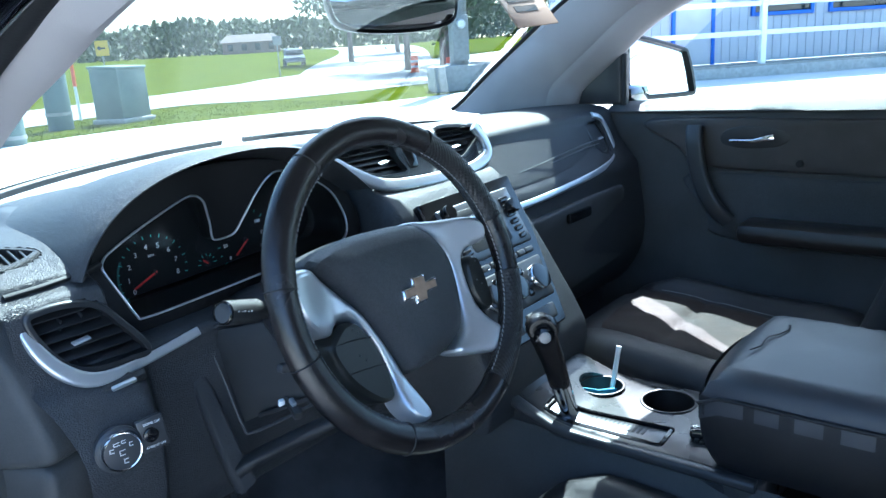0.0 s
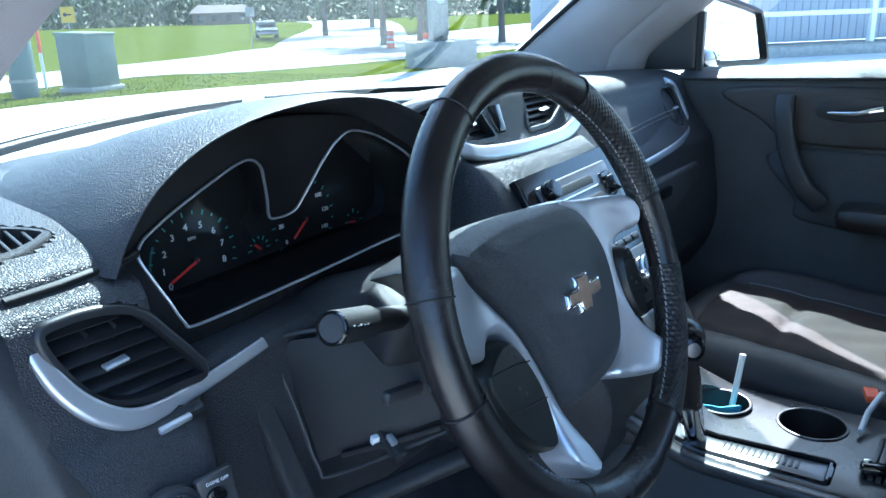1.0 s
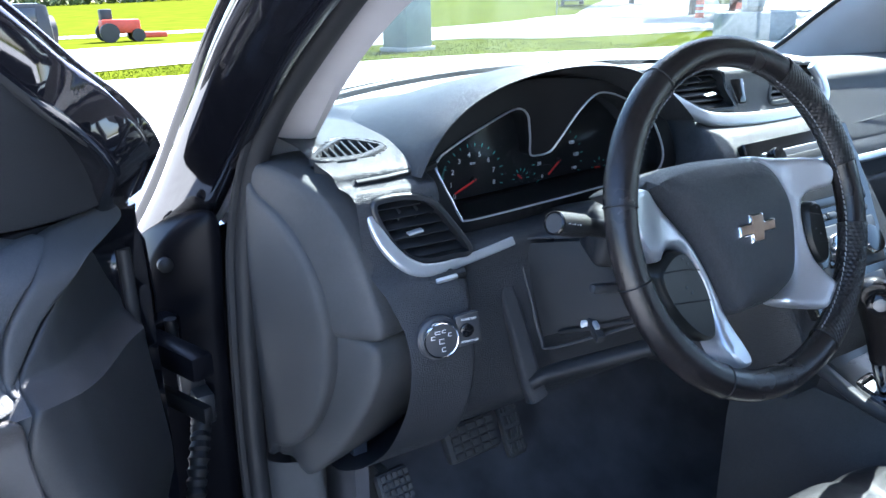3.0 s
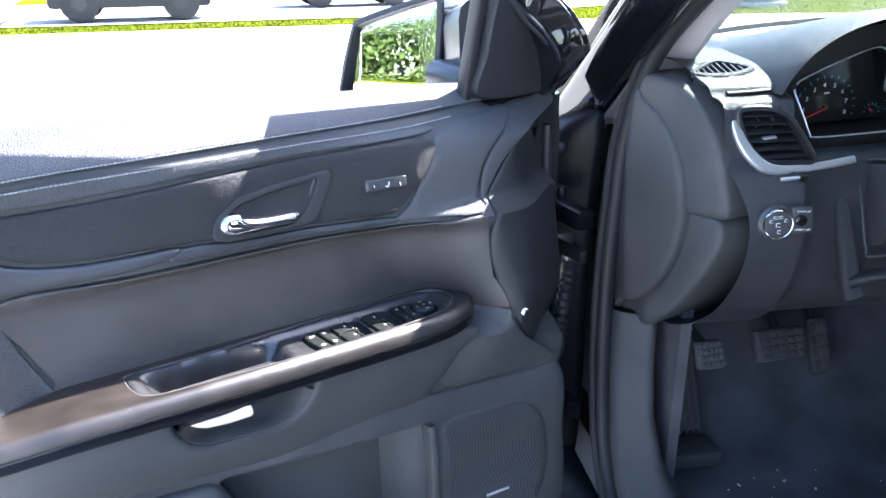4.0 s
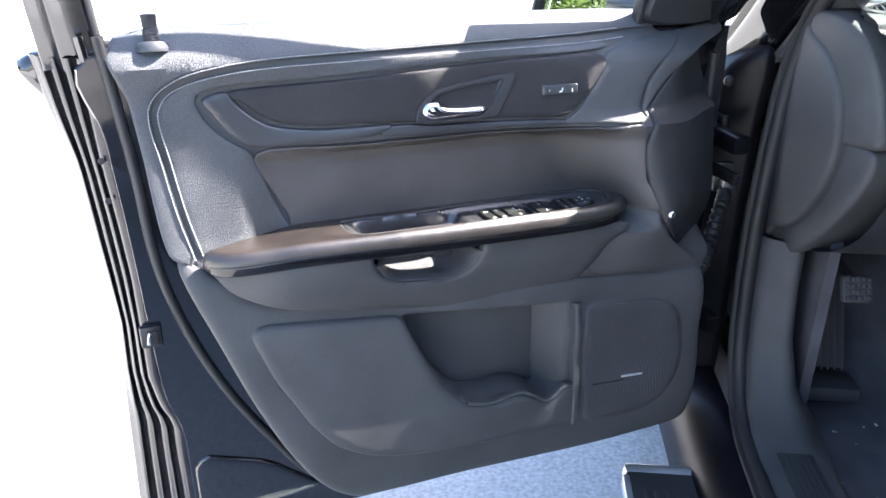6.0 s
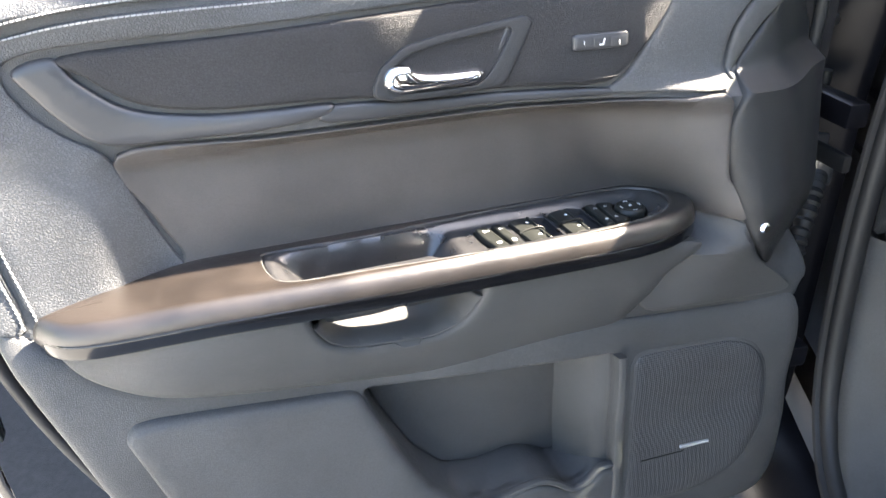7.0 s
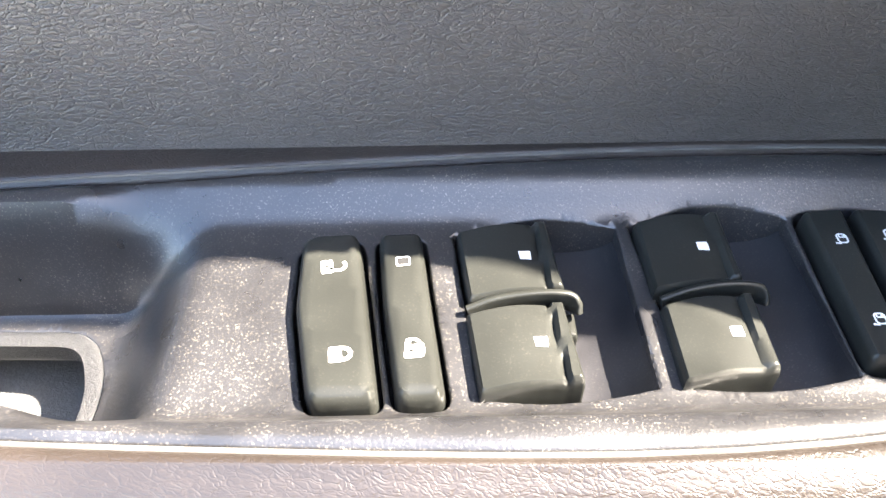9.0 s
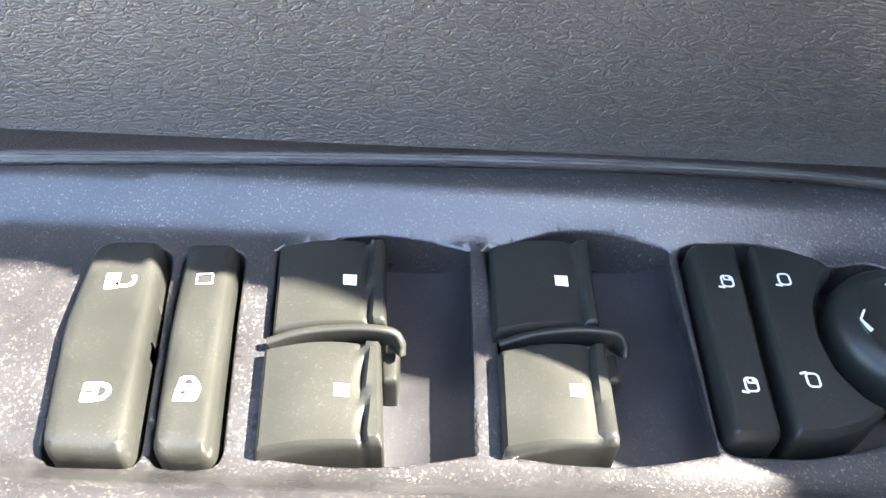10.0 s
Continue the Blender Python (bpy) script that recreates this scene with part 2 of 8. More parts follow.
def resample(loop, step):
    p = np.vstack([loop, loop[:1]])
    out = []
    for a, b in zip(p[:-1], p[1:]):
        m = max(1, int(round(np.linalg.norm(b - a) / step)))
        out += [a + (b - a) * k / m for k in range(m)]
    keep = [out[0]]
    for q in out[1:]:
        if np.linalg.norm(q - keep[-1]) > 1e-5:
            keep.append(q)
    return np.array(keep)


def inside(pts, loop):
    x, y = pts[:, 0][:, None], pts[:, 1][:, None]
    x0, y0 = loop[:, 0][None], loop[:, 1][None]
    x1, y1 = np.roll(loop[:, 0], -1)[None], np.roll(loop[:, 1], -1)[None]
    cross = ((y0 > y) != (y1 > y)) & (x < (x1 - x0) * (y - y0) / (y1 - y0 + 1e-12) + x0)
    return cross.sum(1) % 2 == 1


def reach(pts, loop):
    """The distance from points to a closed outline."""
    a, b = loop, np.roll(loop, -1, 0)
    d = b - a
    t = np.clip(((pts[:, None] - a[None]) * d[None]).sum(2) / ((d * d).sum(1)[None] + 1e-12), 0, 1)
    return np.linalg.norm(pts[:, None] - (a[None] + t[..., None] * d[None]), axis=2).min(1)


def inward(loop, dist):
    nx = np.roll(loop, -1, 0) - np.roll(loop, 1, 0)
    nrm = np.column_stack([-nx[:, 1], nx[:, 0]])
    nrm /= np.linalg.norm(nrm, axis=1)[:, None] + 1e-12
    if (loop[:, 0] * np.roll(loop[:, 1], -1) - np.roll(loop[:, 0], -1) * loop[:, 1]).sum() < 0:
        nrm = -nrm
    return loop + nrm * dist


def relief(outline, to3, depth, thick=0.005, rnd=0.006, step=0.012, back=0.01, holes=(), hole_back=None, crown=0.0, hole_rnd=0.0, sculpt=None):
    """A panel over an outline in a plane: a surface at depth(a, b) + thick with rounded rims, a skirt that runs back, holes cut right through."""
    edge = max(rnd * 0.8, step * 0.5)
    loop = resample(np.array(outline, float), edge)
    cuts = [resample(np.array(h, float), edge) for h in holes]
    rings = []
    for f in (0.12, 0.4, 1.0):
        q = inward(loop, rnd * f)
        rings.append(q[(reach(q, loop) > rnd * f * 0.9) & inside(q, loop)])
    for c in cuts:
        for f in ((0.15, 0.5, 1.0) if hole_rnd else (1.0,)):
            q = inward(c, -(hole_rnd if hole_rnd else step * 0.6) * f)
            rings.append(q)
    lo, hi = loop.min(0), loop.max(0)
    ga, gb = np.meshgrid(np.arange(lo[0], hi[0], step), np.arange(lo[1], hi[1], step))
    grid = np.column_stack([ga.ravel(), gb.ravel()]) + np.array([step * 0.31, step * 0.37])
    if len(grid):
        grid = grid[inside(grid, loop)]
    if len(grid):
        grid = grid[reach(grid, loop) > rnd + step * 0.4]
    rings.append(grid)
    free = np.vstack([r for r in rings if len(r)] or [loop[:1]])
    free = free[inside(free, loop)] if len(free) else free
    for c in cuts:
        free = free[~inside(free, c)]
        free = free[reach(free, c) > (hole_rnd * 0.1 if hole_rnd else step * 0.25)]
    fixed = np.vstack([loop] + cuts)
    edges, at = [], 0
    for c in [loop] + cuts:
        k = len(c)
        edges += [(at + i, at + (i + 1) % k) for i in range(k)]
        at += k
    pts = np.vstack([fixed, free])
    vs, _, fs, _, _, _ = geometry.delaunay_2d_cdt([Vector(p) for p in pts], edges, [], 0, 1e-7)
    vv = np.array([(v.x, v.y) for v in vs])
    tri = np.array([f[:3] for f in fs])
    mid = vv[tri].mean(1)
    ok = inside(mid, loop)
    for c in cuts:
        ok &= ~inside(mid, c)
    tri = tri[ok]
    dist = reach(vv, loop)
    f = np.clip(dist / rnd, 0, 1)
    h = thick * np.sqrt(np.clip(1 - (1 - f) ** 2, 0, 1))
    if crown:
        h = h + crown * np.clip(dist / (dist.max() + 1e-9), 0, 1) ** 0.7
    for c in cuts:
        if hole_rnd:
            g = np.clip(reach(vv, c) / hole_rnd, 0, 1)
            h = h - hole_rnd * 0.8 * (1 - np.sqrt(np.clip(1 - (1 - g) ** 2, 0, 1)))
    bm = bmesh.new()
    verts = []
    for (a, b), e in zip(vv, h):
        z = depth(a, b) + e
        if sculpt:
            z += sculpt(a, b)
        verts.append(bm.verts.new(to3(a, b, z)))
    for i, j, k in tri:
        try:
            bm.faces.new((verts[i], verts[j], verts[k]))
        except ValueError:
            pass
    rim = [e for e in bm.edges if len(e.link_faces) == 1]
    base = {}
    for e in rim:
        for v in e.verts:
            if v not in base:
                i = verts.index(v) if len(verts) < 400 else None
                base[v] = None
    look_up = {v: i for i, v in enumerate(verts)}
    for v in base:
        a, b = vv[look_up[v]]
        bk = back
        if hole_back is not None and len(cuts) and min(reach(np.array([[a, b]]), c)[0] for c in cuts) < 1e-5:
            bk = hole_back
        base[v] = bm.verts.new(to3(a, b, depth(a, b) - bk))
    for e in rim:
        v, w = e.verts
        try:
            bm.faces.new((v, w, base[w], base[v]))
        except ValueError:
            pass
    bmesh.ops.recalc_face_normals(bm, faces=bm.faces)
    return bm


def sweep(path, section, up=(0, 0, 1), closed=False, caps=True, scale=None):
    """A section (list of (side, up) places) carried along a path."""
    p = [Vector(q) for q in path]
    n, k = len(p), len(section)
    bm = bmesh.new()
    rings = []
    for i in range(n):
        t = (p[(i + 1) % n] - p[i - 1]) if closed else (p[min(i + 1, n - 1)] - p[max(i - 1, 0)])
        t.normalize()
        u = Vector(up(i / max(1, n - 1)) if callable(up) else up)
        side = t.cross(u)
        side.normalize()
        w = side.cross(t)
        f = scale(i / max(1, n - 1)) if scale else 1
        rings.append([bm.verts.new(p[i] + side * a * f + w * b * f) for a, b in section])
    for i in range(n if closed else n - 1):
        a, b = rings[i], rings[(i + 1) % n]
        for j in range(k):
            bm.faces.new((a[j], a[(j + 1) % k], b[(j + 1) % k], b[j]))
    if caps and not closed:
        bm.faces.new(rings[0])
        bm.faces.new(rings[-1])
    bmesh.ops.recalc_face_normals(bm, faces=bm.faces)
    return bm


def ring(rx, ry, n=12):
    return [(rx * math.cos(2 * math.pi * i / n), ry * math.sin(2 * math.pi * i / n)) for i in range(n)]


def soft_rect(w, h, r, n=3):
    return [tuple(q) for q in fillet([(-w / 2, -h / 2), (w / 2, -h / 2), (w / 2, h / 2), (-w / 2, h / 2)], r, n)]


def rbox(size, bevel, m, segments=2):
    """A rounded box at the pose m."""
    bm = bmesh.new()
    bmesh.ops.create_cube(bm, size=1)
    bmesh.ops.scale(bm, vec=size, verts=bm.verts)
    if bevel:
        bmesh.ops.bevel(bm, geom=bm.edges[:], offset=bevel, segments=segments, profile=0.5, affect="EDGES")
    bm.transform(m)
    return bm


def lathe(profile, m, n=32, lid=True):
    """A round body: (radius, height) places turned about z, at the pose m."""
    bm = bmesh.new()
    rings = [[bm.verts.new((r * math.cos(2 * math.pi * i / n), r * math.sin(2 * math.pi * i / n), h)) for i in range(n)] for r, h in profile]
    for a, b in zip(rings[:-1], rings[1:]):
        for i in range(n):
            bm.faces.new((a[i], a[(i + 1) % n], b[(i + 1) % n], b[i]))
    if profile[0][0] > 1e-6:
        bm.faces.new(rings[0][::-1])
    if lid and profile[-1][0] > 1e-6:
        bm.faces.new(rings[-1])
    bmesh.ops.remove_doubles(bm, verts=bm.verts, dist=1e-6)
    bmesh.ops.recalc_face_normals(bm, faces=bm.faces)
    bm.transform(m)
    return bm


def loft(rings, closed_ring=False, caps=False):
    bm = bmesh.new()
    vr = [[bm.verts.new(q) for q in r] for r in rings]
    k = len(vr[0])
    for a, b in zip(vr[:-1], vr[1:]):
        for j in range(k if closed_ring else k - 1):
            bm.faces.new((a[j], a[(j + 1) % k], b[(j + 1) % k], b[j]))
    if caps:
        bm.faces.new(vr[0])
        bm.faces.new(vr[-1])
    bmesh.ops.recalc_face_normals(bm, faces=bm.faces)
    return bm


def join(*bms):
    out = bmesh.new()
    for b in bms:
        me = bpy.data.meshes.new("tmp")
        b.to_mesh(me)
        b.free()
        out.from_mesh(me)
        bpy.data.meshes.remove(me)
    return out


def plate(outline, to3, h0, h1):
    """A flat shape with thickness, for prints and small tabs."""
    bm = bmesh.new()
    top = [bm.verts.new(to3(a, b, h1)) for a, b in outline]
    low = [bm.verts.new(to3(a, b, h0)) for a, b in outline]
    bm.faces.new(top)
    for k in range(len(top)):
        bm.faces.new((top[k - 1], top[k], low[k], low[k - 1]))
    bmesh.ops.recalc_face_normals(bm, faces=bm.faces)
    return bm


def smoothstep(a, b, x):
    t = min(1.0, max(0.0, (x - a) / (b - a)))
    return t * t * (3 - 2 * t)


def lerp_table(x, xs, ys):
    return float(np.interp(x, xs, ys))


def letters(text, size, m, mat, parent, name="lettering", depth=0.0004):
    """Words in the built-in font, turned into a mesh."""
    cu = bpy.data.curves.new("words", "FONT")
    cu.body, cu.size, cu.extrude, cu.align_x, cu.align_y = text, size, depth, "CENTER", "CENTER"
    cu.resolution_u = 3
    ob = bpy.data.objects.new("words", cu)
    me = bpy.data.meshes.new_from_object(ob)
    bm = bmesh.new()
    bm.from_mesh(me)
    bpy.data.objects.remove(ob)
    bpy.data.curves.remove(cu)
    bpy.data.meshes.remove(me)
    bm.transform(m)
    return part(name, bm, mat, parent, smooth=False)

# ---- the open driver's door: s runs along it to the hinge, d towards the cabin, z up ----
DU = Vector((math.cos(radians(26)), math.sin(radians(26)), 0))
DN = Vector((DU.y, -DU.x, 0))
D0 = Vector((-1.0, 0.28, 0))


def dw(s, d, z):
    return D0 + DU * s + DN * d + Vector((0, 0, z))


def on_door(s, z, d):
    return dw(s, d, z)


def on_arm(s, d, h):
    return dw(s, d, h)


def door_depth(s, z):
    """How far the trim stands towards the cabin: a leaning panel that swells at its front end, with a dished insert."""
    d = lerp_table(z, [0.45, 0.53, 0.60, 0.66, 0.80, 0.86, 0.95, 1.06, 1.19, 1.21, 1.24],
                   [0.056, 0.063, 0.064, 0.060, 0.031, 0.018, -0.004, -0.030, -0.046, -0.060, -0.100])
    d += 0.014 * smoothstep(-0.60, -0.30, s) * smoothstep(0.68, 0.78, z) * (1 - smoothstep(0.86, 0.93, z))
    d += 0.028 * smoothstep(-0.40, -0.22, s) * smoothstep(0.86, 0.96, z) * (1 - smoothstep(1.17, 1.21, z))
    d += smoothstep(-0.27, -0.13, s) * lerp_table(z, [0.83, 0.92, 1.08, 1.095, 1.165, 1.20], [0.0, 0.042, 0.044, 0.014, 0.010, 0.0])
    d -= 0.013 * smoothstep(-0.55, -0.72, s) * smoothstep(0.90, 0.97, z) * (1 - smoothstep(1.15, 1.20, z))
    dish = smoothstep(-0.76, -0.70, s) * (1 - smoothstep(lerp_table(z, [0.94, 1.07], [-0.205, -0.34]), lerp_table(z, [0.94, 1.07], [-0.11, -0.125]), s)) * smoothstep(0.91, 0.94, z) * (1 - smoothstep(1.054, 1.074, z))
    return d * (1 - dish) + lerp_table(z, [0.94, 1.065], [-0.043, -0.056]) * dish


door = thing("car_door", dw(0, -0.06, 0.45), "open black driver's door with grained charcoal trim, armrest and pocket", "car door")

# steel shell with its folded rear edge
shell_line = spline([(-0.918, 1.208), (-0.916, 1.10), (-0.908, 0.96), (-0.902, 0.80), (-0.896, 0.70), (-0.878, 0.62), (-0.876, 0.47), (-0.85, 0.425),
                     (-0.70, 0.415), (-0.40, 0.415), (-0.10, 0.42), (0.03, 0.44), (0.062, 0.50), (0.066, 0.75), (0.066, 1.00), (0.062, 1.18), (0.03, 1.206),
                     (-0.30, 1.212), (-0.65, 1.212)], 5)
part("door_shell", relief(shell_line, on_door, lambda s, z: -0.075, 0.012, 0.004, 0.03, 0.03), M_PAINT, door, "glossy black painted steel")
outer_line = spline([(-0.988, 1.204), (-0.9765, 1.13), (-0.962, 1.06), (-0.953, 0.933), (-0.945, 0.814), (-0.951, 0.678), (-0.961, 0.458), (-0.92, 0.405),
                     (-0.70, 0.395), (-0.40, 0.395), (-0.10, 0.40), (0.06, 0.42), (0.10, 0.50), (0.105, 0.80), (0.10, 1.19), (-0.3, 1.205), (-0.65, 1.205)], 5)
part("outer_skin", relief(outer_line, on_door, lambda s, z: -0.150, 0.010, 0.012, 0.04, 0.030), M_PAINT, door)
# the rear edge steps back from the inner sheet to the hem of the outer skin
edge_rows = []
for z in np.linspace(1.205, 0.44, 40):
    f = lerp_table(z, [0.48, 0.59, 0.645, 0.68, 0.735, 0.82, 0.90, 0.985, 1.07, 1.13, 1.20], [-0.884, -0.885, -0.884, -0.900, -0.910, -0.909, -0.909, -0.914, -0.921, -0.923, -0.926])
    e = lerp_table(z, [0.45, 0.68, 0.815, 0.933, 1.06, 1.13, 1.205], [-0.963, -0.952, -0.945, -0.954, -0.962, -0.9775, -0.990])
    mixs = lambda q: f + (e - f) * q
    folds = [(0.03, -0.068), (0.10, -0.080), (0.16, -0.082), (0.22, -0.077), (0.30, -0.080), (0.36, -0.094), (0.44, -0.097), (0.50, -0.092), (0.58, -0.095), (0.64, -0.108), (0.72, -0.112), (0.78, -0.107), (0.84, -0.110), (0.90, -0.124)]
    prof = [(f + 0.012, -0.0640), (f + 0.003, -0.0645)] + [(mixs(q), d) for q, d in folds] + [(e + 0.001, -0.1280), (e - 0.001, -0.1340), (e + 0.002, -0.1460)]
    edge_rows.append([dw(a, b, z) for a, b in prof])
part("edge_fold", loft(edge_rows), M_JAMB, door, "stepped glossy black edge of the door", sharp=50)
drain = fillet([(-0.868, 0.560), (-0.850, 0.580), (-0.752, 0.545), (-0.664, 0.470), (-0.70, 0.462), (-0.84, 0.452), (-0.868, 0.470)], 0.02)
part("pressed_panel", relief(drain, on_door, lambda s, z: -0.0632, 0.0045, 0.005, 0.02, 0.004), M_PAINT, door)
for k, (off, dd, rr) in enumerate(((0.0, -0.062, 0.0075), (0.022, -0.070, 0.006))):
    seal = spline([(-0.902 - off, 1.232), (-0.884 - off, 1.06), (-0.876 - off, 0.93), (-0.852 - off, 0.82), (-0.806 - off, 0.70), (-0.742 - off, 0.585), (-0.672 - off, 0.49),
                   (-0.58, 0.462 - off), (-0.40, 0.456 - off), (-0.15, 0.452 - off), (-0.01, 0.462 - off), (0.032 + off, 0.52), (0.036 + off, 0.80), (0.036 + off, 1.16)], 6, False)
    part("weather_seal", sweep([dw(s, dd, z) for s, z in seal], ring(rr, rr, 10), tuple(DN)), M_RUBBER if k == 0 else M_PAINT, door)
latch = part("latch", rbox((0.030, 0.012, 0.034), 0.003, Matrix.Translation(dw(-0.898, -0.060, 0.809)) @ pose(0, 0, 0, 0, 0, 26)), M_STEEL, door, "dark steel latch")
part("latch_slot", rbox((0.016, 0.006, 0.022), 0.002, Matrix.Translation(dw(-0.896, -0.0545, 0.809)) @ pose(0, 0, 0, 0, 0, 26)), M_DARK, latch)
part("latch_claw", rbox((0.005, 0.006, 0.020), 0.0015, Matrix.Translation(dw(-0.901, -0.052, 0.809)) @ pose(0, 0, 0, 0, 12, 26)), M_CHROME, latch)
for z in (1.075, 1.020):
    part("edge_plug", lathe([(0.0045, 0), (0.004, 0.002), (0.0, 0.0025)], Matrix.Translation(dw(-0.922, -0.060, z)) @ DN.to_track_quat("Z", "Y").to_matrix().to_4x4(), 14), M_RUBBER, door)

# window frame round the lowered pane; it leans in over the cabin
def frame_face(s, z):
    """How far the frame's inner face stands towards the cabin: curved in plan, and upright at its foot."""
    top = lerp_table(s, [-0.95, -0.47, -0.447, -0.302, -0.25, -0.20, -0.08, -0.045, -0.02, 0.0, 0.035], [-0.064, -0.058, -0.054, -0.028, -0.018, -0.012, -0.007, -0.006, 0.010, 0.016, 0.008])
    return -0.088 + (top + 0.088) * min(1.0, (z - 1.19) / (0.40 if s < -0.85 else 0.08))


frame_path = spline([(-0.925, 1.19), (-0.935, 1.30), (-0.950, 1.45), (-0.950, 1.56), (-0.915, 1.625), (-0.82, 1.652), (-0.66, 1.648), (-0.48, 1.608),
                     (-0.30, 1.535), (-0.16, 1.450), (-0.06, 1.360), (0.00, 1.290), (0.035, 1.215)], 8, False)
part("window_frame", sweep([dw(s, frame_face(s, z) - 0.0115, z) for s, z in frame_path], soft_rect(0.050, 0.023, 0.008), tuple(DN)), M_PAINT, door)
part("frame_foot", sweep([dw(s, frame_face(s, z) - 0.034, z) for s, z in frame_path if s > -0.20], soft_rect(0.046, 0.055, 0.010), tuple(DN)), M_PAINT, door)
part("frame_seal", sweep([dw(s + 0.022 * (1 if s < -0.5 else -0.2), frame_face(s, z) - 0.010, z - (0.024 if z > 1.3 else 0)) for s, z in frame_path], ring(0.008, 0.009, 10), tuple(DN)), M_RUBBER, door)
part("frame_flange", sweep([dw(s - 0.03 * (1 if s < -0.5 else -0.8), frame_face(s, z) - 0.014, z + (0.02 if z > 1.5 else 0)) for s, z in frame_path], soft_rect(0.035, 0.012, 0.004), tuple(DN)), M_PAINT, door)
part("window_channel", sweep([dw(-0.116, -0.075 + 0.26 * (z - 1.20), z) for z in np.linspace(1.20, 1.43, 8)], soft_rect(0.016, 0.022, 0.006), tuple(DN)), M_RUBBER, door)
part("belt_strip", sweep([dw(s, -0.118, 1.208) for s in np.linspace(-0.92, -0.13, 12)], soft_rect(0.016, 0.022, 0.006), (0, 0, 1)), M_RUBBER, door)
sail = spline([(-0.106, 1.215), (-0.107, 1.28), (-0.105, 1.345), (-0.090, 1.382), (-0.060, 1.350), (-0.020, 1.303), (0.006, 1.250), (0.014, 1.214)], 5)
part("mirror_sail", relief(sail, on_door, lambda s, z: -0.066 + 0.26 * (z - 1.21), 0.016, 0.004, 0.012, 0.02, crown=0.002), M_CLOSE, door, "black plastic mirror sail panel")

# trim panel behind everything, split at the lower seam
upper_back = [(-0.880, 1.222), (-0.868, 1.08), (-0.860, 0.967), (-0.846, 0.940), (-0.732, 0.872), (-0.50, 0.858), (-0.231, 0.834), (-0.012, 0.812), (0.012, 0.90), (0.016, 1.05), (0.030, 1.215)]
part("trim_back", relief(fillet(upper_back, 0.015), on_door, lambda s, z: door_depth(s, z) - 0.006 - 0.090 * smoothstep(-0.11, 0.04, s) * smoothstep(0.84, 0.90, z), 0.004, 0.004, 0.016, 0.05, [fillet([(-0.605, 0.868), (-0.605, 0.962), (-0.415, 0.962), (-0.415, 0.862)], 0.01)], 0.01), M_HARD, door)
POCKET_LIP = [(-0.262, 0.659), (-0.284, 0.661), (-0.300, 0.647), (-0.320, 0.643), (-0.343, 0.659), (-0.366, 0.666), (-0.413, 0.660), (-0.453, 0.667), (-0.487, 0.701), (-0.516, 0.753), (-0.534, 0.793)]
pocket_hole = fillet([(-0.546, 0.8225), (-0.262, 0.803)] + POCKET_LIP, 0.010)
low = spline([(-0.848, 0.938), (-0.79, 0.908), (-0.732, 0.872), (-0.50, 0.858), (-0.231, 0.836), (-0.08, 0.823), (-0.014, 0.814), (-0.010, 0.72), (-0.012, 0.60), (-0.020, 0.552), (-0.045, 0.530),
              (-0.13, 0.524), (-0.25, 0.523), (-0.45, 0.530), (-0.58, 0.530), (-0.645, 0.538), (-0.700, 0.590), (-0.760, 0.70), (-0.808, 0.82)], 5)
lower_panel = part("lower_panel", relief(low, on_door, lambda s, z: door_depth(s, z) - 0.002, 0.006, 0.014, 0.012, 0.06, [pocket_hole], 0.060, hole_rnd=0.004), M_HARD, door)
back_wall = relief(pocket_hole, on_door, lambda s, z: door_depth(s, z) - 0.060, 0.004, 0.004, 0.03, 0.004)
part("pocket_back", back_wall, M_HARD, lower_panel)
side_wall = [[on_door(-0.312, z, door_depth(-0.31, z) - 0.052), on_door(-0.306, z, door_depth(-0.31, z) - 0.046), on_door(-0.285, z, door_depth(-0.28, z) - 0.012), on_door(-0.272, z, door_depth(-0.27, z) - 0.002), on_door(-0.262, z, door_depth(-0.26, z) - 0.002)] for z in np.linspace(0.640, 0.815, 8)]
part("pocket_rib", loft(side_wall), M_HARD, lower_panel)
cover = fillet([(-0.767, 0.828), (-0.758, 0.841), (-0.738, 0.8425), (-0.679, 0.8375), (-0.549, 0.825)] + POCKET_LIP[::-1] + [(-0.256, 0.655), (-0.256, 0.588), (-0.270, 0.584),
                (-0.476, 0.588), (-0.574, 0.602), (-0.62, 0.615), (-0.664, 0.642), (-0.698, 0.684), (-0.741, 0.760)], 0.012)
part("pocket_cover", relief(cover, on_door, door_depth, 0.014, 0.006, 0.012, 0.006), M_HARD, door, "dusty grained plastic map pocket cover")
lip_path = spline([(a, b) for a, b in POCKET_LIP[:8]], 4, False)
part("pocket_lip", sweep([on_door(a, b + 0.0015, door_depth(a, b) + 0.010) for a, b in lip_path], ring(0.0036, 0.0050, 8), tuple(DN)), M_HARD, door)
part("pocket_edge", sweep([on_door(-0.2625, z, door_depth(-0.262, z) + 0.004) for z in np.linspace(0.588, 0.803, 9)], soft_rect(0.0105, 0.028, 0.003), tuple(DN)), M_HARD, door)
grille = fillet([(-0.243, 0.797), (-0.110, 0.7865), (-0.077, 0.773), (-0.054, 0.737), (-0.046, 0.690), (-0.056, 0.635), (-0.080, 0.597), (-0.130, 0.572), (-0.243, 0.580)], 0.022)
part("speaker_frame", relief(inward(resample(grille, 0.01), -0.0045), on_door, door_depth, 0.0045, 0.003, 0.016, 0.004), M_HARD, door)
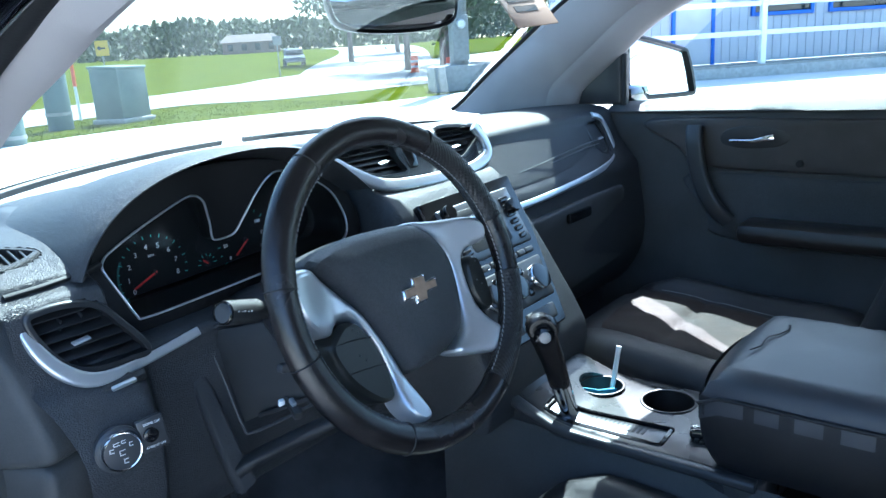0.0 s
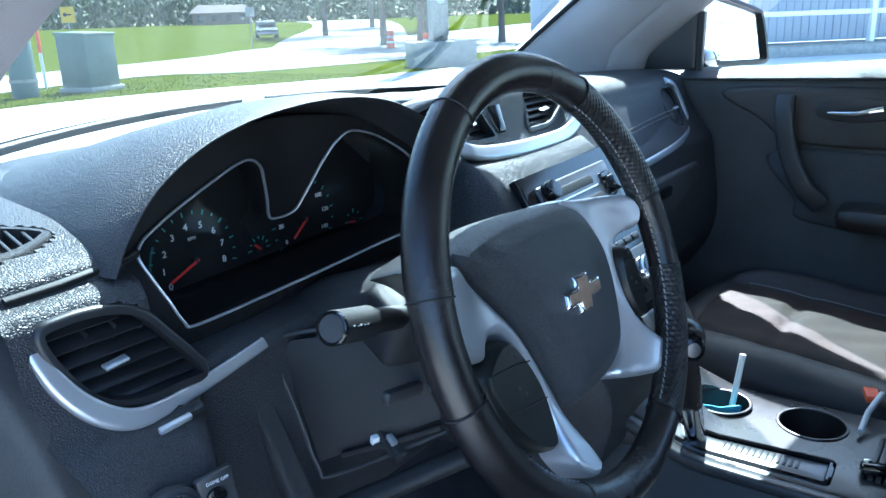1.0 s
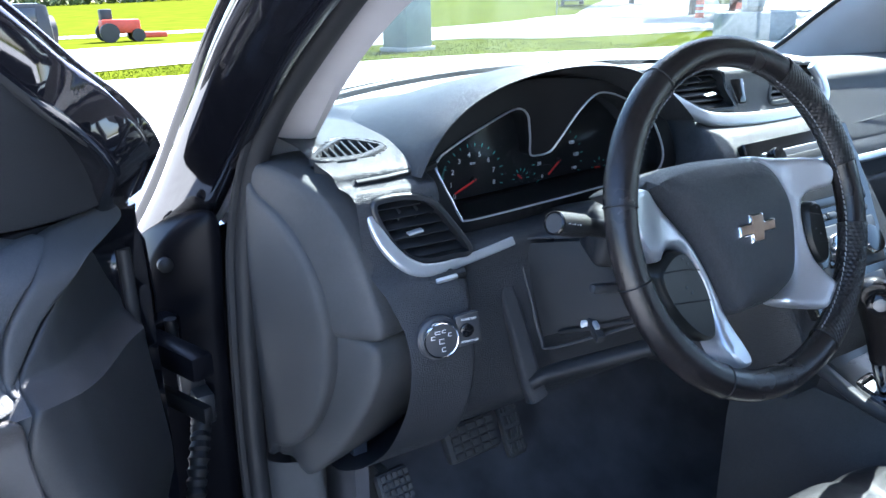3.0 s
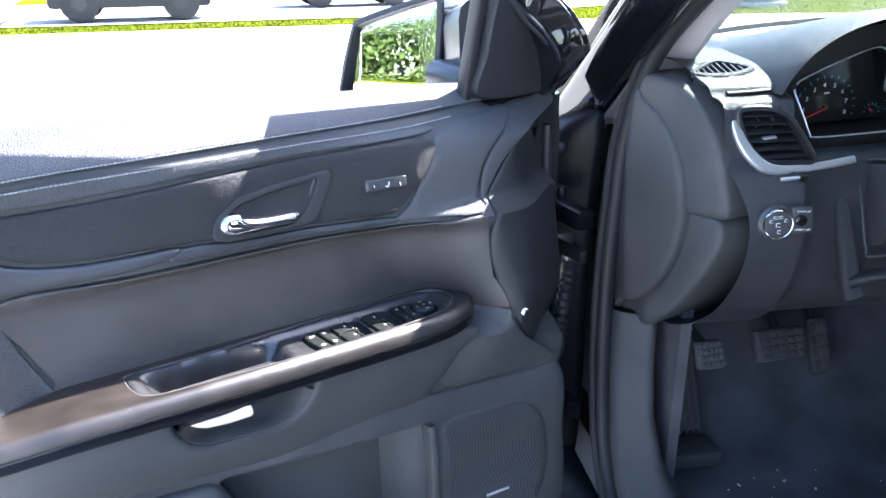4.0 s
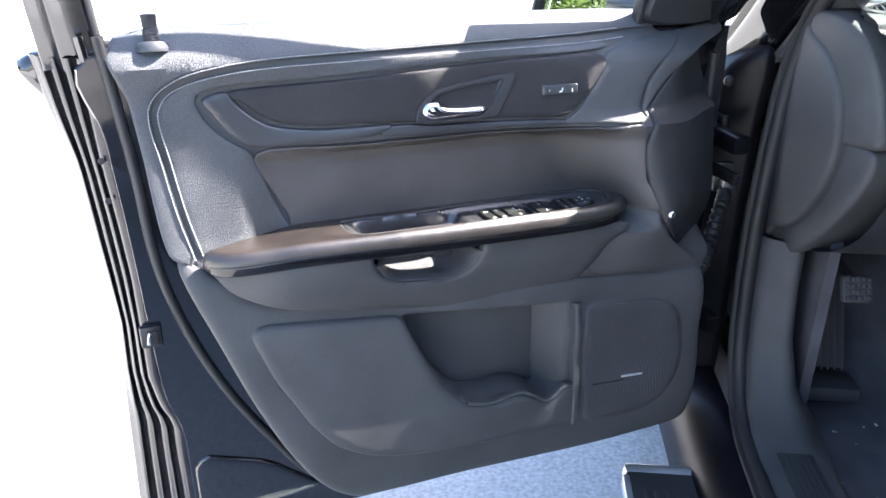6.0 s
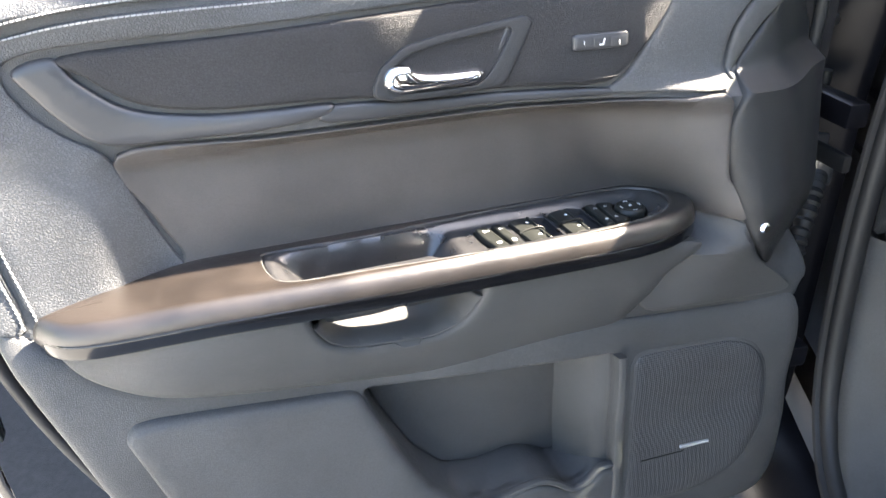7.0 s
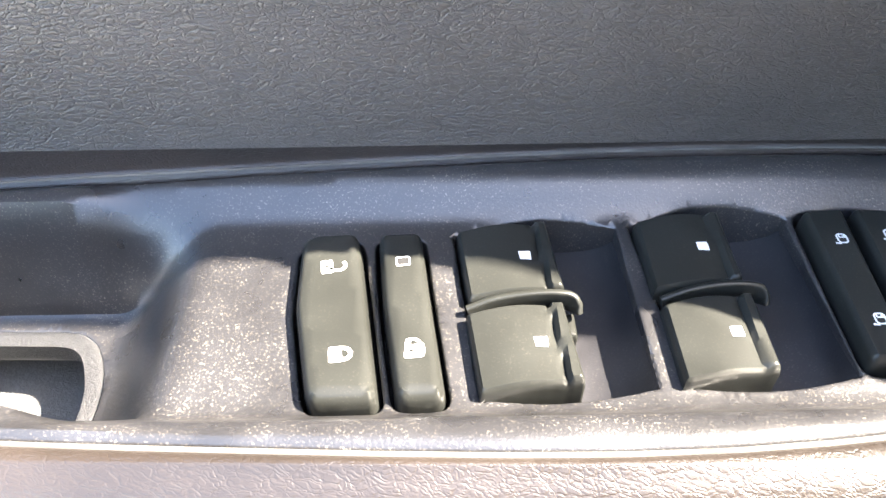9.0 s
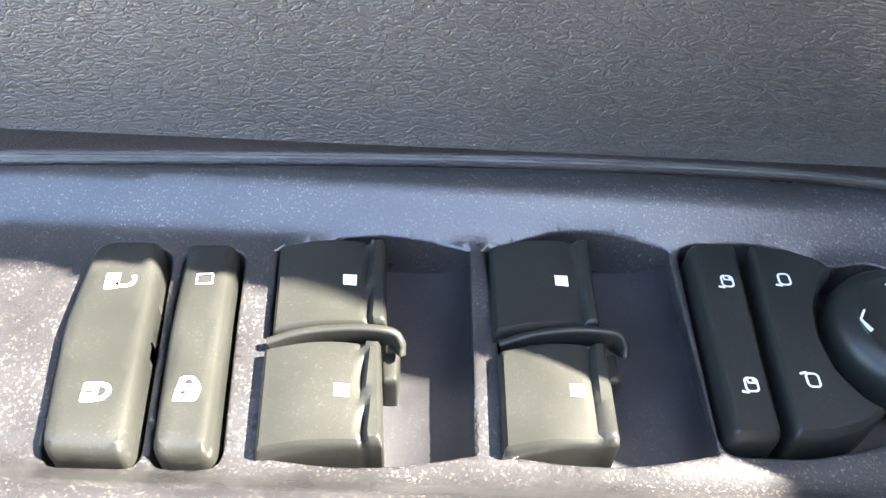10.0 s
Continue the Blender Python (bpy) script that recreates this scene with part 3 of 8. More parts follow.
speaker = part("speaker_grille", relief(grille, on_door, door_depth, 0.0062, 0.004, 0.012, 0.004), M_GRILLE, door, "perforated dark speaker grille")
part("speaker_badge", relief(fillet([(-0.171, 0.6555), (-0.129, 0.6520), (-0.129, 0.6485), (-0.171, 0.6510)], 0.0012), on_door, lambda s, z: door_depth(s, z) + 0.0066, 0.0018, 0.0009, 0.006, 0.002), M_SATIN, speaker)
part("grille_crease", sweep([on_door(s, 0.646 - 0.05 * (s + 0.18), door_depth(s, 0.646) + 0.0064) for s in np.linspace(-0.225, -0.165, 5)], ring(0.0012, 0.0008, 6), tuple(DN)), M_DARK, speaker)

# padded upper panels
up_pad = [(-0.886, 1.226), (-0.878, 1.15), (-0.871, 1.08), (-0.866, 1.01), (-0.861, 0.967), (-0.852, 0.943), (-0.824, 0.938), (-0.836, 1.0), (-0.847, 1.07), (-0.854, 1.121), (-0.848, 1.149),
          (-0.825, 1.171), (-0.781, 1.184), (-0.70, 1.193), (-0.53, 1.197), (-0.393, 1.200), (-0.245, 1.203), (-0.14, 1.208), (-0.05, 1.212), (0.022, 1.214), (0.036, 1.226), (-0.09, 1.232), (-0.44, 1.236), (-0.70, 1.236)]
upper_pad = part("upper_pad", relief(spline(up_pad, 3), on_door, door_depth, 0.004, 0.005, 0.014, 0.02), M_PAD, door, "light-worn grained vinyl belt pad")
rear = spline([(-0.815, 0.945), (-0.828, 1.0), (-0.839, 1.07), (-0.846, 1.118), (-0.841, 1.142), (-0.820, 1.161), (-0.78, 1.175), (-0.70, 1.185), (-0.53, 1.189), (-0.393, 1.192), (-0.215, 1.194),
               (-0.208, 1.186), (-0.33, 1.180), (-0.52, 1.172), (-0.66, 1.165), (-0.757, 1.162), (-0.795, 1.150), (-0.788, 1.120), (-0.762, 1.092), (-0.736, 1.074), (-0.723, 1.045), (-0.709, 1.005), (-0.694, 0.970), (-0.688, 0.945), (-0.76, 0.935)], 3)
part("rear_pad", relief(rear, on_door, door_depth, 0.003, 0.003, 0.010, 0.02), M_PAD, door)
front = spline([(-0.203, 1.177), (-0.180, 1.186), (-0.142, 1.194), (-0.085, 1.199), (-0.056, 1.199), (-0.104, 1.169), (-0.136, 1.137), (-0.148, 1.105), (-0.152, 1.084), (-0.210, 1.081), (-0.268, 1.081), (-0.248, 1.101), (-0.224, 1.138)], 4)
part("front_pad", relief(front, on_door, door_depth, 0.004, 0.004, 0.010, 0.02), M_PAD, door)
front_strip = spline([(-0.050, 1.2005), (-0.010, 1.2075), (0.028, 1.213), (0.030, 1.200), (-0.010, 1.188), (-0.045, 1.175), (-0.097, 1.141), (-0.130, 1.105), (-0.1435, 1.088), (-0.1445, 1.104), (-0.132, 1.138), (-0.100, 1.171)], 4)
part("front_strip", relief(front_strip, on_door, door_depth, 0.005, 0.004, 0.008, 0.03), M_HARD, door)
close = fillet([(0.026, 1.196), (-0.012, 1.185), (-0.047, 1.172), (-0.099, 1.138), (-0.132, 1.102), (-0.144, 1.070), (-0.151, 1.045), (-0.151, 1.020), (-0.144, 0.985), (-0.120, 0.925), (-0.085, 0.885), (-0.050, 0.858), (-0.020, 0.822), (-0.004, 0.815), (0.016, 0.90), (0.024, 1.05), (0.032, 1.18)], 0.012)
part("front_closeout", relief(close, on_door, lambda s, z: door_depth(s, z) + 0.001 - 0.075 * smoothstep(-0.11, 0.04, s), 0.004, 0.004, 0.007, 0.03), M_CLOSE, door)
part("trim_screw", lathe([(0.0, 0.004), (0.004, 0.004), (0.0062, 0.002), (0.0066, 0)], Matrix.Translation(on_door(-0.112, 0.939, door_depth(-0.112, 0.939) + 0.004)) @ DN.to_track_quat("Z", "Y").to_matrix().to_4x4(), 14), M_CHROME, door)
inlay = spline([(-0.750, 1.155), (-0.621, 1.161), (-0.442, 1.171), (-0.255, 1.181), (-0.216, 1.181), (-0.205, 1.168), (-0.226, 1.134), (-0.258, 1.099), (-0.285, 1.0905), (-0.36, 1.0915), (-0.45, 1.0935), (-0.520, 1.0985),
                (-0.565, 1.1005), (-0.645, 1.1015), (-0.700, 1.112), (-0.736, 1.1375)], 4)
part("upper_inlay", relief(inlay, on_door, door_depth, 0.006, 0.004, 0.010, 0.02), M_INLAY, door, "dark grained inlay around the door handle")
crescent = spline([(-0.788, 1.147), (-0.757, 1.1545), (-0.742, 1.135), (-0.706, 1.108), (-0.649, 1.0975), (-0.59, 1.0965), (-0.538, 1.0965), (-0.546, 1.086), (-0.60, 1.0795), (-0.651, 1.0780), (-0.725, 1.0790), (-0.755, 1.098), (-0.778, 1.127)], 4)
part("lower_inlay", relief(crescent, on_door, door_depth, 0.0055, 0.004, 0.008, 0.035), M_SMOOTH, door, "smooth satin black trim crescent")
under = spline([(-0.540, 1.0790), (-0.535, 1.0945), (-0.45, 1.0895), (-0.36, 1.0875), (-0.275, 1.0865), (-0.272, 1.0790), (-0.40, 1.0780)], 4)
part("under_strip", relief(under, on_door, door_depth, 0.0040, 0.003, 0.006, 0.035), M_SMOOTH, door)
insert = spline([(-0.7245, 1.070), (-0.60, 1.072), (-0.40, 1.072), (-0.278, 1.073), (-0.20, 1.075), (-0.155, 1.076), (-0.150, 1.03), (-0.146, 0.99), (-0.130, 0.945), (-0.30, 0.936), (-0.50, 0.936), (-0.672, 0.940), (-0.688, 0.972), (-0.705, 1.0065)], 5)
part("leather_insert", relief(insert, on_door, door_depth, 0.003, 0.004, 0.010, 0.02), M_LEATHER, door, "soft black leather insert above the armrest")

corner = spline([(-0.215, 0.9420), (-0.133, 0.9430), (-0.124, 0.925), (-0.090, 0.887), (-0.056, 0.860), (-0.028, 0.830), (-0.10, 0.832), (-0.17, 0.838), (-0.225, 0.845), (-0.240, 0.880)], 4)
part("front_corner", relief(corner, on_door, door_depth, 0.0025, 0.003, 0.008, 0.03), M_HARD, door)


def stitches(path, parent, pitch=0.0046, size=(0.0036, 0.0015, 0.0013)):
    """A row of short thread loops along a path, one mesh."""
    p = [Vector(q) for q in path]
    run, bm = 0.0, bmesh.new()
    for a, b in zip(p[:-1], p[1:]):
        seg = (b - a).length
        while run < seg:
            q = a.lerp(b, run / seg)
            t = (b - a).normalized()
            m = Matrix.Translation(q) @ t.to_track_quat("X", "Z").to_matrix().to_4x4() @ pose(0, 0, 0, 0, 0, 14)
            c = bmesh.ops.create_cube(bm, size=1)["verts"]
            bmesh.ops.scale(bm, vec=size, verts=c)
            bmesh.ops.transform(bm, matrix=m, verts=c)
            run += pitch
        run -= seg
    return tagged(part("stitching", bm, M_THREAD, parent), kind="stuff")


for off in (-0.0055, 0.0064):
    seam = spline([(-0.818 - off, 0.942), (-0.832 - off, 1.0), (-0.843 - off, 1.071), (-0.8505 - off, 1.121), (-0.845 - off * 0.8, 1.146 + off * 0.6), (-0.8225, 1.166 + off), (-0.781, 1.1795 + off), (-0.70, 1.189 + off),
                   (-0.53, 1.193 + off), (-0.393, 1.196 + off), (-0.245, 1.1995 + off), (-0.16, 1.204 + off)], 10, False)
    stitches([on_door(s, z, door_depth(s, z) + 0.0048) for s, z in seam], upper_pad)

# lock pin in the belt pad
part("pin_base", lathe([(0.021, -0.004), (0.021, 0.003), (0.017, 0.008), (0.0115, 0.009), (0.0105, 0.004)], Matrix.Translation(dw(-0.839, -0.067, 1.213)) @ pose(0, 0, 0, -10, 0, 26), 24), M_SMOOTH, door)
part("lock_pin", lathe([(0.0098, 0), (0.0098, 0.012), (0.0090, 0.0125), (0.0090, 0.0135), (0.0098, 0.014), (0.0098, 0.021), (0.0088, 0.0215), (0.0088, 0.0225), (0.0096, 0.023), (0.0096, 0.034), (0.0100, 0.0345), (0.0100, 0.0375), (0.0085, 0.039), (0, 0.039)],
                       Matrix.Translation(dw(-0.839, -0.067, 1.217)) @ pose(0, 0, 0, -5, 0, 26), 20), M_CLOSE, door, "black plastic lock pin with grooves, raised")

# inner handle in its cup
cup = fillet([(-0.5014, 1.1036), (-0.4933, 1.1227), (-0.4691, 1.1405), (-0.4338, 1.1475), (-0.3894, 1.1530), (-0.3500, 1.1590), (-0.3435, 1.1522), (-0.3548, 1.1273), (-0.3690, 1.1007), (-0.3775, 1.0950), (-0.4260, 1.0915), (-0.4810, 1.0920), (-0.4985, 1.0965)], 0.006)
cup_hole = fillet([(-0.4790, 1.1235), (-0.4630, 1.1335), (-0.4288, 1.1405), (-0.3953, 1.1444), (-0.3660, 1.1490), (-0.3640, 1.1450), (-0.3738, 1.1260), (-0.3855, 1.1088), (-0.3972, 1.0995), (-0.4478, 1.0985), (-0.4804, 1.0995), (-0.4895, 1.1080), (-0.4880, 1.1170)], 0.006)
hd = lambda s, z: door_depth(s, z) + 0.006
handle_cup = part("handle_bezel", relief(cup, on_door, hd, 0.0028, 0.0016, 0.004, 0.008, [cup_hole], 0.028, hole_rnd=0.0016), M_CLOSE, door, "flat dark handle surround")
part("cup_floor", relief(cup_hole, on_door, lambda s, z: hd(s, z) - 0.028 + 0.02 * smoothstep(-0.40, -0.35, s), 0.002, 0.003, 0.01, 0.004), M_SMOOTH, handle_cup)
lever = spline([(-0.4895, 1.1190), (-0.4825, 1.1245), (-0.4660, 1.1248), (-0.4569, 1.1175), (-0.4296, 1.1145), (-0.3940, 1.1142), (-0.3930, 1.1085), (-0.4009, 1.1000), (-0.4248, 1.0995), (-0.4526, 1.0990), (-0.4773, 1.0985), (-0.4885, 1.1040), (-0.4916, 1.1115)], 5)
door_lever = part("door_handle", relief(lever, on_door, lambda s, z: hd(s, z) - 0.004, 0.012, 0.006, 0.003, 0.018, crown=0.0015), M_CHROME, handle_cup, "chrome inner door handle lever")
part("lever_groove", sweep([on_door(s, z, hd(s, z) + 0.0088) for s, z in ((-0.486, 1.113), (-0.474, 1.1075), (-0.440, 1.1060), (-0.400, 1.1068))], ring(0.0006, 0.0008, 6), tuple(DN)), M_DARK, door_lever)
part("floor_crease", sweep([on_door(s, z, hd(s, z) - 0.0175) for s, z in ((-0.393, 1.141), (-0.402, 1.127), (-0.409, 1.118))], ring(0.0007, 0.0007, 6), tuple(DN)), M_STEEL, handle_cup)
part("handle_rail", sweep([on_door(-0.3655, 1.1470, hd(-0.366, 1.147) - 0.003), on_door(-0.3738, 1.1295, hd(-0.374, 1.13) - 0.004), on_door(-0.3863, 1.1100, hd(-0.386, 1.11) - 0.005)], soft_rect(0.0065, 0.008, 0.002), tuple(DN)), M_SMOOTH, handle_cup)
part("inlay_seam", sweep([on_door(s, z, door_depth(s, z) + 0.0075) for s, z in ((-0.362, 1.0985), (-0.30, 1.095), (-0.262, 1.099))], ring(0.0006, 0.0005, 6), tuple(DN)), M_STEEL, handle_cup)

# seat memory keys
md = lambda s, z: door_depth(s, z) + 0.0065
memory = part("memory_keypad", relief(fillet([(-0.306, 1.1385), (-0.2525, 1.1405), (-0.2525, 1.1260), (-0.306, 1.1235)], 0.004), on_door, md, 0.0022, 0.0015, 0.008, 0.004), M_SMOOTH, door, "glossy seat memory key strip")
for k, c in enumerate((-0.2960, -0.2790, -0.2620)):
    part("key", relief(fillet([(c - 0.0078, 1.1362), (c + 0.0078, 1.1372), (c + 0.0078, 1.1268), (c - 0.0078, 1.1258)], 0.003), on_door, lambda s, z: md(s, z) + 0.0016, 0.0008, 0.0008, 0.008, 0.002), M_SMOOTH, memory)
face_m = lambda s, z, d: Matrix.Translation(on_door(s, z, d)) @ Matrix((DU.to_4d(), Vector((0, 0, 1, 0)), DN.to_4d(), Vector((0, 0, 0, 1)))).transposed()
for txt, c in (("1", -0.2960), ("2", -0.2620)):
    mm = face_m(c, 1.131, md(c, 1.131) + 0.0029)
    mm[3][0] = mm[3][1] = mm[3][2] = 0
    mm[3][3] = 1
    letters(txt, 0.0048, mm, M_WHITE, memory, "numeral")
seat_icon = join(plate([(-0.2815, 1.1285), (-0.2765, 1.1285), (-0.2765, 1.1300), (-0.2815, 1.1300)], on_door, door_depth(-0.279, 1.131) + 0.0085, door_depth(-0.279, 1.131) + 0.0096),
                 plate([(-0.2782, 1.1302), (-0.2765, 1.1305), (-0.2757, 1.1348), (-0.2770, 1.1348)], on_door, door_depth(-0.279, 1.131) + 0.0085, door_depth(-0.279, 1.131) + 0.0096))
part("seat_symbol", seat_icon, M_WHITE, memory)

# ---- armrest of the driver's door with the switches ----
arm_line = spline([(-0.812, -0.002), (-0.806, 0.024), (-0.780, 0.046), (-0.72, 0.058), (-0.65, 0.065), (-0.56, 0.071), (-0.436, 0.076), (-0.294, 0.079), (-0.235, 0.074), (-0.195, 0.058), (-0.168, 0.028), (-0.152, -0.008),
                   (-0.150, -0.045), (-0.30, -0.060), (-0.50, -0.058), (-0.66, -0.056), (-0.74, -0.035)], 6)
bez_line = spline([(-0.617, 0.018), (-0.619, -0.018), (-0.608, -0.030), (-0.53, -0.026), (-0.45, -0.031), (-0.37, -0.036), (-0.31, -0.0385), (-0.25, -0.038), (-0.217, -0.033), (-0.199, -0.020), (-0.194, 0.002), (-0.206, 0.024),
                   (-0.235, 0.040), (-0.32, 0.050), (-0.43, 0.0475), (-0.53, 0.041), (-0.600, 0.036)], 5)


def top_h(s, d):
    """Height of the armrest's crest: higher towards the cabin, sinking at the rear end."""
    return lerp_table(d, [-0.055, 0.058], [0.9595, 0.9672]) - 0.006 * smoothstep(-0.66, -0.81, s) - 0.004 * smoothstep(-0.20, -0.15, s)


def tips(line, n):
    """The outline as n + n places: along the cabin side from its rear tip to its front tip, and back."""
    p = np.array(line)
    a, b = int(p[:, 0].argmin()), int(p[:, 0].argmax())
    def run(i, j, step):
        out = [p[i]]
        while i != j:
            i = (i + step) % len(p)
            out.append(p[i])
        q = np.array(out)
        u = np.concatenate([[0], np.cumsum(np.linalg.norm(np.diff(q, axis=0), axis=1))])
        w = np.linspace(0, u[-1], n + 1)
        return np.column_stack([np.interp(w, u, q[:, k]) for k in (0, 1)])
    one, two = run(a, b, 1), run(a, b, -1)
    front, rear = (one, two) if one[:, 1].mean() > two[:, 1].mean() else (two, one)
    return np.vstack([front[:-1], rear[::-1][:-1]])


arm_line[:, 1] = np.where(arm_line[:, 1] > 0, arm_line[:, 1] * 0.925, arm_line[:, 1])
bez_line[:, 1] = np.where(bez_line[:, 1] > 0, bez_line[:, 1] * 1.13, bez_line[:, 1])
rim_out, rim_in = tips(arm_line, 90), tips(bez_line, 90)
arm_rings = []
for inset, dz in ((0.004, -0.030), (0.0, -0.0225), (0.0, -0.0165), (0.0010, -0.0120), (0.0030, -0.0075), (0.0058, -0.0040), (0.0090, -0.0015), (0.0122, -0.0003)):
    arm_rings.append([dw(s, d, top_h(s, d) + dz) for s, d in inward(rim_out, inset)])
edge_in, edge_out = inward(rim_in, -0.0026), inward(rim_out, 0.0122)
for f in (0.25, 0.5, 0.75, 1.0):
    arm_rings.append([dw(s, d, top_h(s, d)) for s, d in edge_out * (1 - f) + edge_in * f])
arm_rings.append([dw(s, d, top_h(s, d) - 0.0008) for s, d in inward(rim_in, -0.0010)])
arm_rings.append([dw(s, d, top_h(s, d) - 0.004) for s, d in rim_in])
arm_rings.append([dw(s, d, top_h(s, d) - 0.016) for s, d in rim_in])
part("armrest", loft(arm_rings, True), M_ARMREST, door, "padded charcoal armrest, shiny with wear", sharp=70)
front_lip = [tuple(q) for q in inward(rim_out, 0.0035)[2:92]]
part("gloss_band", sweep([dw(s, d, top_h(s, d) - 0.0245) for s, d in front_lip], soft_rect(0.0075, 0.0140, 0.0022), (0, 0, 1)), M_GLOSS, door, "glossy black trim band")
part("band_line", sweep([dw(s, d + 0.0042, top_h(s, d) - 0.0170) for s, d in front_lip], ring(0.0007, 0.0007, 6), (0, 0, 1)), M_GLOSS, door)
part("seam_line", sweep([dw(s, d, top_h(s, d) - 0.0006) for s, d in inward(rim_in, -0.0008)], ring(0.0006, 0.0004, 6), (0, 0, 1), True), M_DUSTLINE, door)

# bulging body below, with the pull cup cut in
body = spline([(-0.806, 0.936), (-0.800, 0.916), (-0.777, 0.893), (-0.722, 0.870), (-0.640, 0.851), (-0.565, 0.839), (-0.422, 0.818), (-0.330, 0.810), (-0.275, 0.818), (-0.240, 0.850), (-0.214, 0.895), (-0.196, 0.934), (-0.50, 0.940), (-0.70, 0.938)], 5)
pull = fillet([(-0.594, 0.934), (-0.588, 0.918), (-0.577, 0.900), (-0.556, 0.889), (-0.474, 0.881), (-0.446, 0.893), (-0.433, 0.911), (-0.422, 0.934)], 0.012)


def body_d(s, z):
    edge = lerp_table(z, [0.80, 0.84, 0.88, 0.935], [0.026, 0.032, 0.042, 0.052])
    full = edge + 0.006 * smoothstep(-0.75, -0.45, s) * smoothstep(0.80, 0.90, z)
    near = smoothstep(-0.835, -0.70, s)
    return full * near + min(full, door_depth(s, z) + 0.002) * (1 - near)


arm_body = part("armrest_body", relief(body, on_door, body_d, 0.006, 0.030, 0.008, 0.012, [pull], 0.012, hole_rnd=0.008), M_HARD, door)
cup_ext = np.array([(s, 1.0 if z > 0.928 else z) for s, z in pull])


def cup_d(s, z):
    """The cup falls away from its rounded mouth, open at the top towards the well above."""
    return body_d(s, z) + 0.002 - 0.088 * smoothstep(0.0, 0.030, float(reach(np.array([[s, z]]), cup_ext)[0]))


part("pull_cup", relief([(s, min(z, 0.9215)) for s, z in pull], on_door, cup_d, 0.002, 0.002, 0.004, 0.004), M_HARD, arm_body)

# switch plate: rolled rim, sunken floor that falls off into the grab well, openings
grab = fillet([(-0.588, 0.000), (-0.570, -0.009), (-0.470, -0.006), (-0.462, 0.014), (-0.464, 0.033), (-0.500, 0.0365), (-0.584, 0.034)], 0.010)
lock_line = fillet([(-0.4092, -0.0088), (-0.4062, -0.0118), (-0.3952, -0.0124), (-0.3940, -0.0080), (-0.3880, 0.0368), (-0.3892, 0.0384), (-0.4024, 0.0386), (-0.4040, 0.0360), (-0.4086, 0.0120)], 0.0026)
winlock_line = fillet([(-0.3899, -0.0124), (-0.3786, -0.0130), (-0.3768, 0.0060), (-0.3732, 0.0376), (-0.3842, 0.0380), (-0.3878, 0.0120)], 0.0028)
slot_lock, slot_win = inward(lock_line, -0.0011), inward(winlock_line, -0.0011)
SCOOPS = [(-0.3705, -0.3450, -0.3272, 0.0), (-0.3238, -0.2995, -0.2815, -0.0026)]      # rear end, end of the keys, front end, shift in depth


def scoop_line(x0, x2, o):
    """The mouth round a pair of window keys: straight ends, the long sides bowed outwards."""
    w = x2 - x0
    back = [(x0 + w * f, -0.0142 + o - 0.0046 * math.sin(math.pi * min(1.0, f * 0.93 + 0.02)) - 0.0018 * f) for f in np.linspace(0, 1, 10)]
    front = [(x2 + 0.0012 + (x0 + 0.0046 - x2 - 0.0012) * f, 0.0336 + o * 0.8 + 0.0022 * f + 0.0022 * math.sin(math.pi * f)) for f in np.linspace(0, 1, 10)]
    return np.array(back + front)


scoops = [scoop_line(a, c, o) for a, b, c, o in SCOOPS]
fold_line = fillet([(-0.2782, -0.0186), (-0.2668, -0.0193), (-0.2680, 0.0100), (-0.2686, 0.0298), (-0.2786, 0.0302), (-0.2784, 0.0120)], 0.0022)
sel_line = fillet([(-0.2645, -0.0192), (-0.2556, -0.0186), (-0.2490, -0.0158), (-0.2462, -0.0125), (-0.2506, -0.0076), (-0.2536, -0.0010), (-0.2548, 0.0060), (-0.2538, 0.0140), (-0.2502, 0.0200), (-0.2462, 0.0226), (-0.2522, 0.0268), (-0.2590, 0.0290), (-0.2668, 0.0296), (-0.2662, 0.0100)], 0.0016)
slot_mir = fillet([(-0.2795, -0.0204), (-0.262, -0.0212), (-0.2525, -0.0202), (-0.2445, -0.0158), (-0.2360, -0.0185), (-0.2240, -0.0140), (-0.2165, 0.0000), (-0.2180, 0.0130), (-0.2270, 0.0225), (-0.2400, 0.0245), (-0.2500, 0.0292), (-0.2640, 0.0318), (-0.2797, 0.0318)], 0.0040)


def bez_h(s, d):
    """The plate's height: a rolled rim, the switch floor, and the shoulder down into the grab well."""
    rim = top_h(s, d) - 0.0042
    across = smoothstep(-0.033, -0.0175, d) * (1 - smoothstep(0.0375, 0.050, d))
    end = 1 - smoothstep(-0.222, -0.200, s)
    floor = rim - (rim - 0.9488) * across * end * smoothstep(-0.475, -0.452, s)
    deep = smoothstep(-0.432, -0.466, s) * smoothstep(-0.616, -0.568, s) * smoothstep(-0.0235, -0.0105, d) * (1 - smoothstep(0.0355, 0.0405, d))
    return floor - (floor - 0.9215) * deep


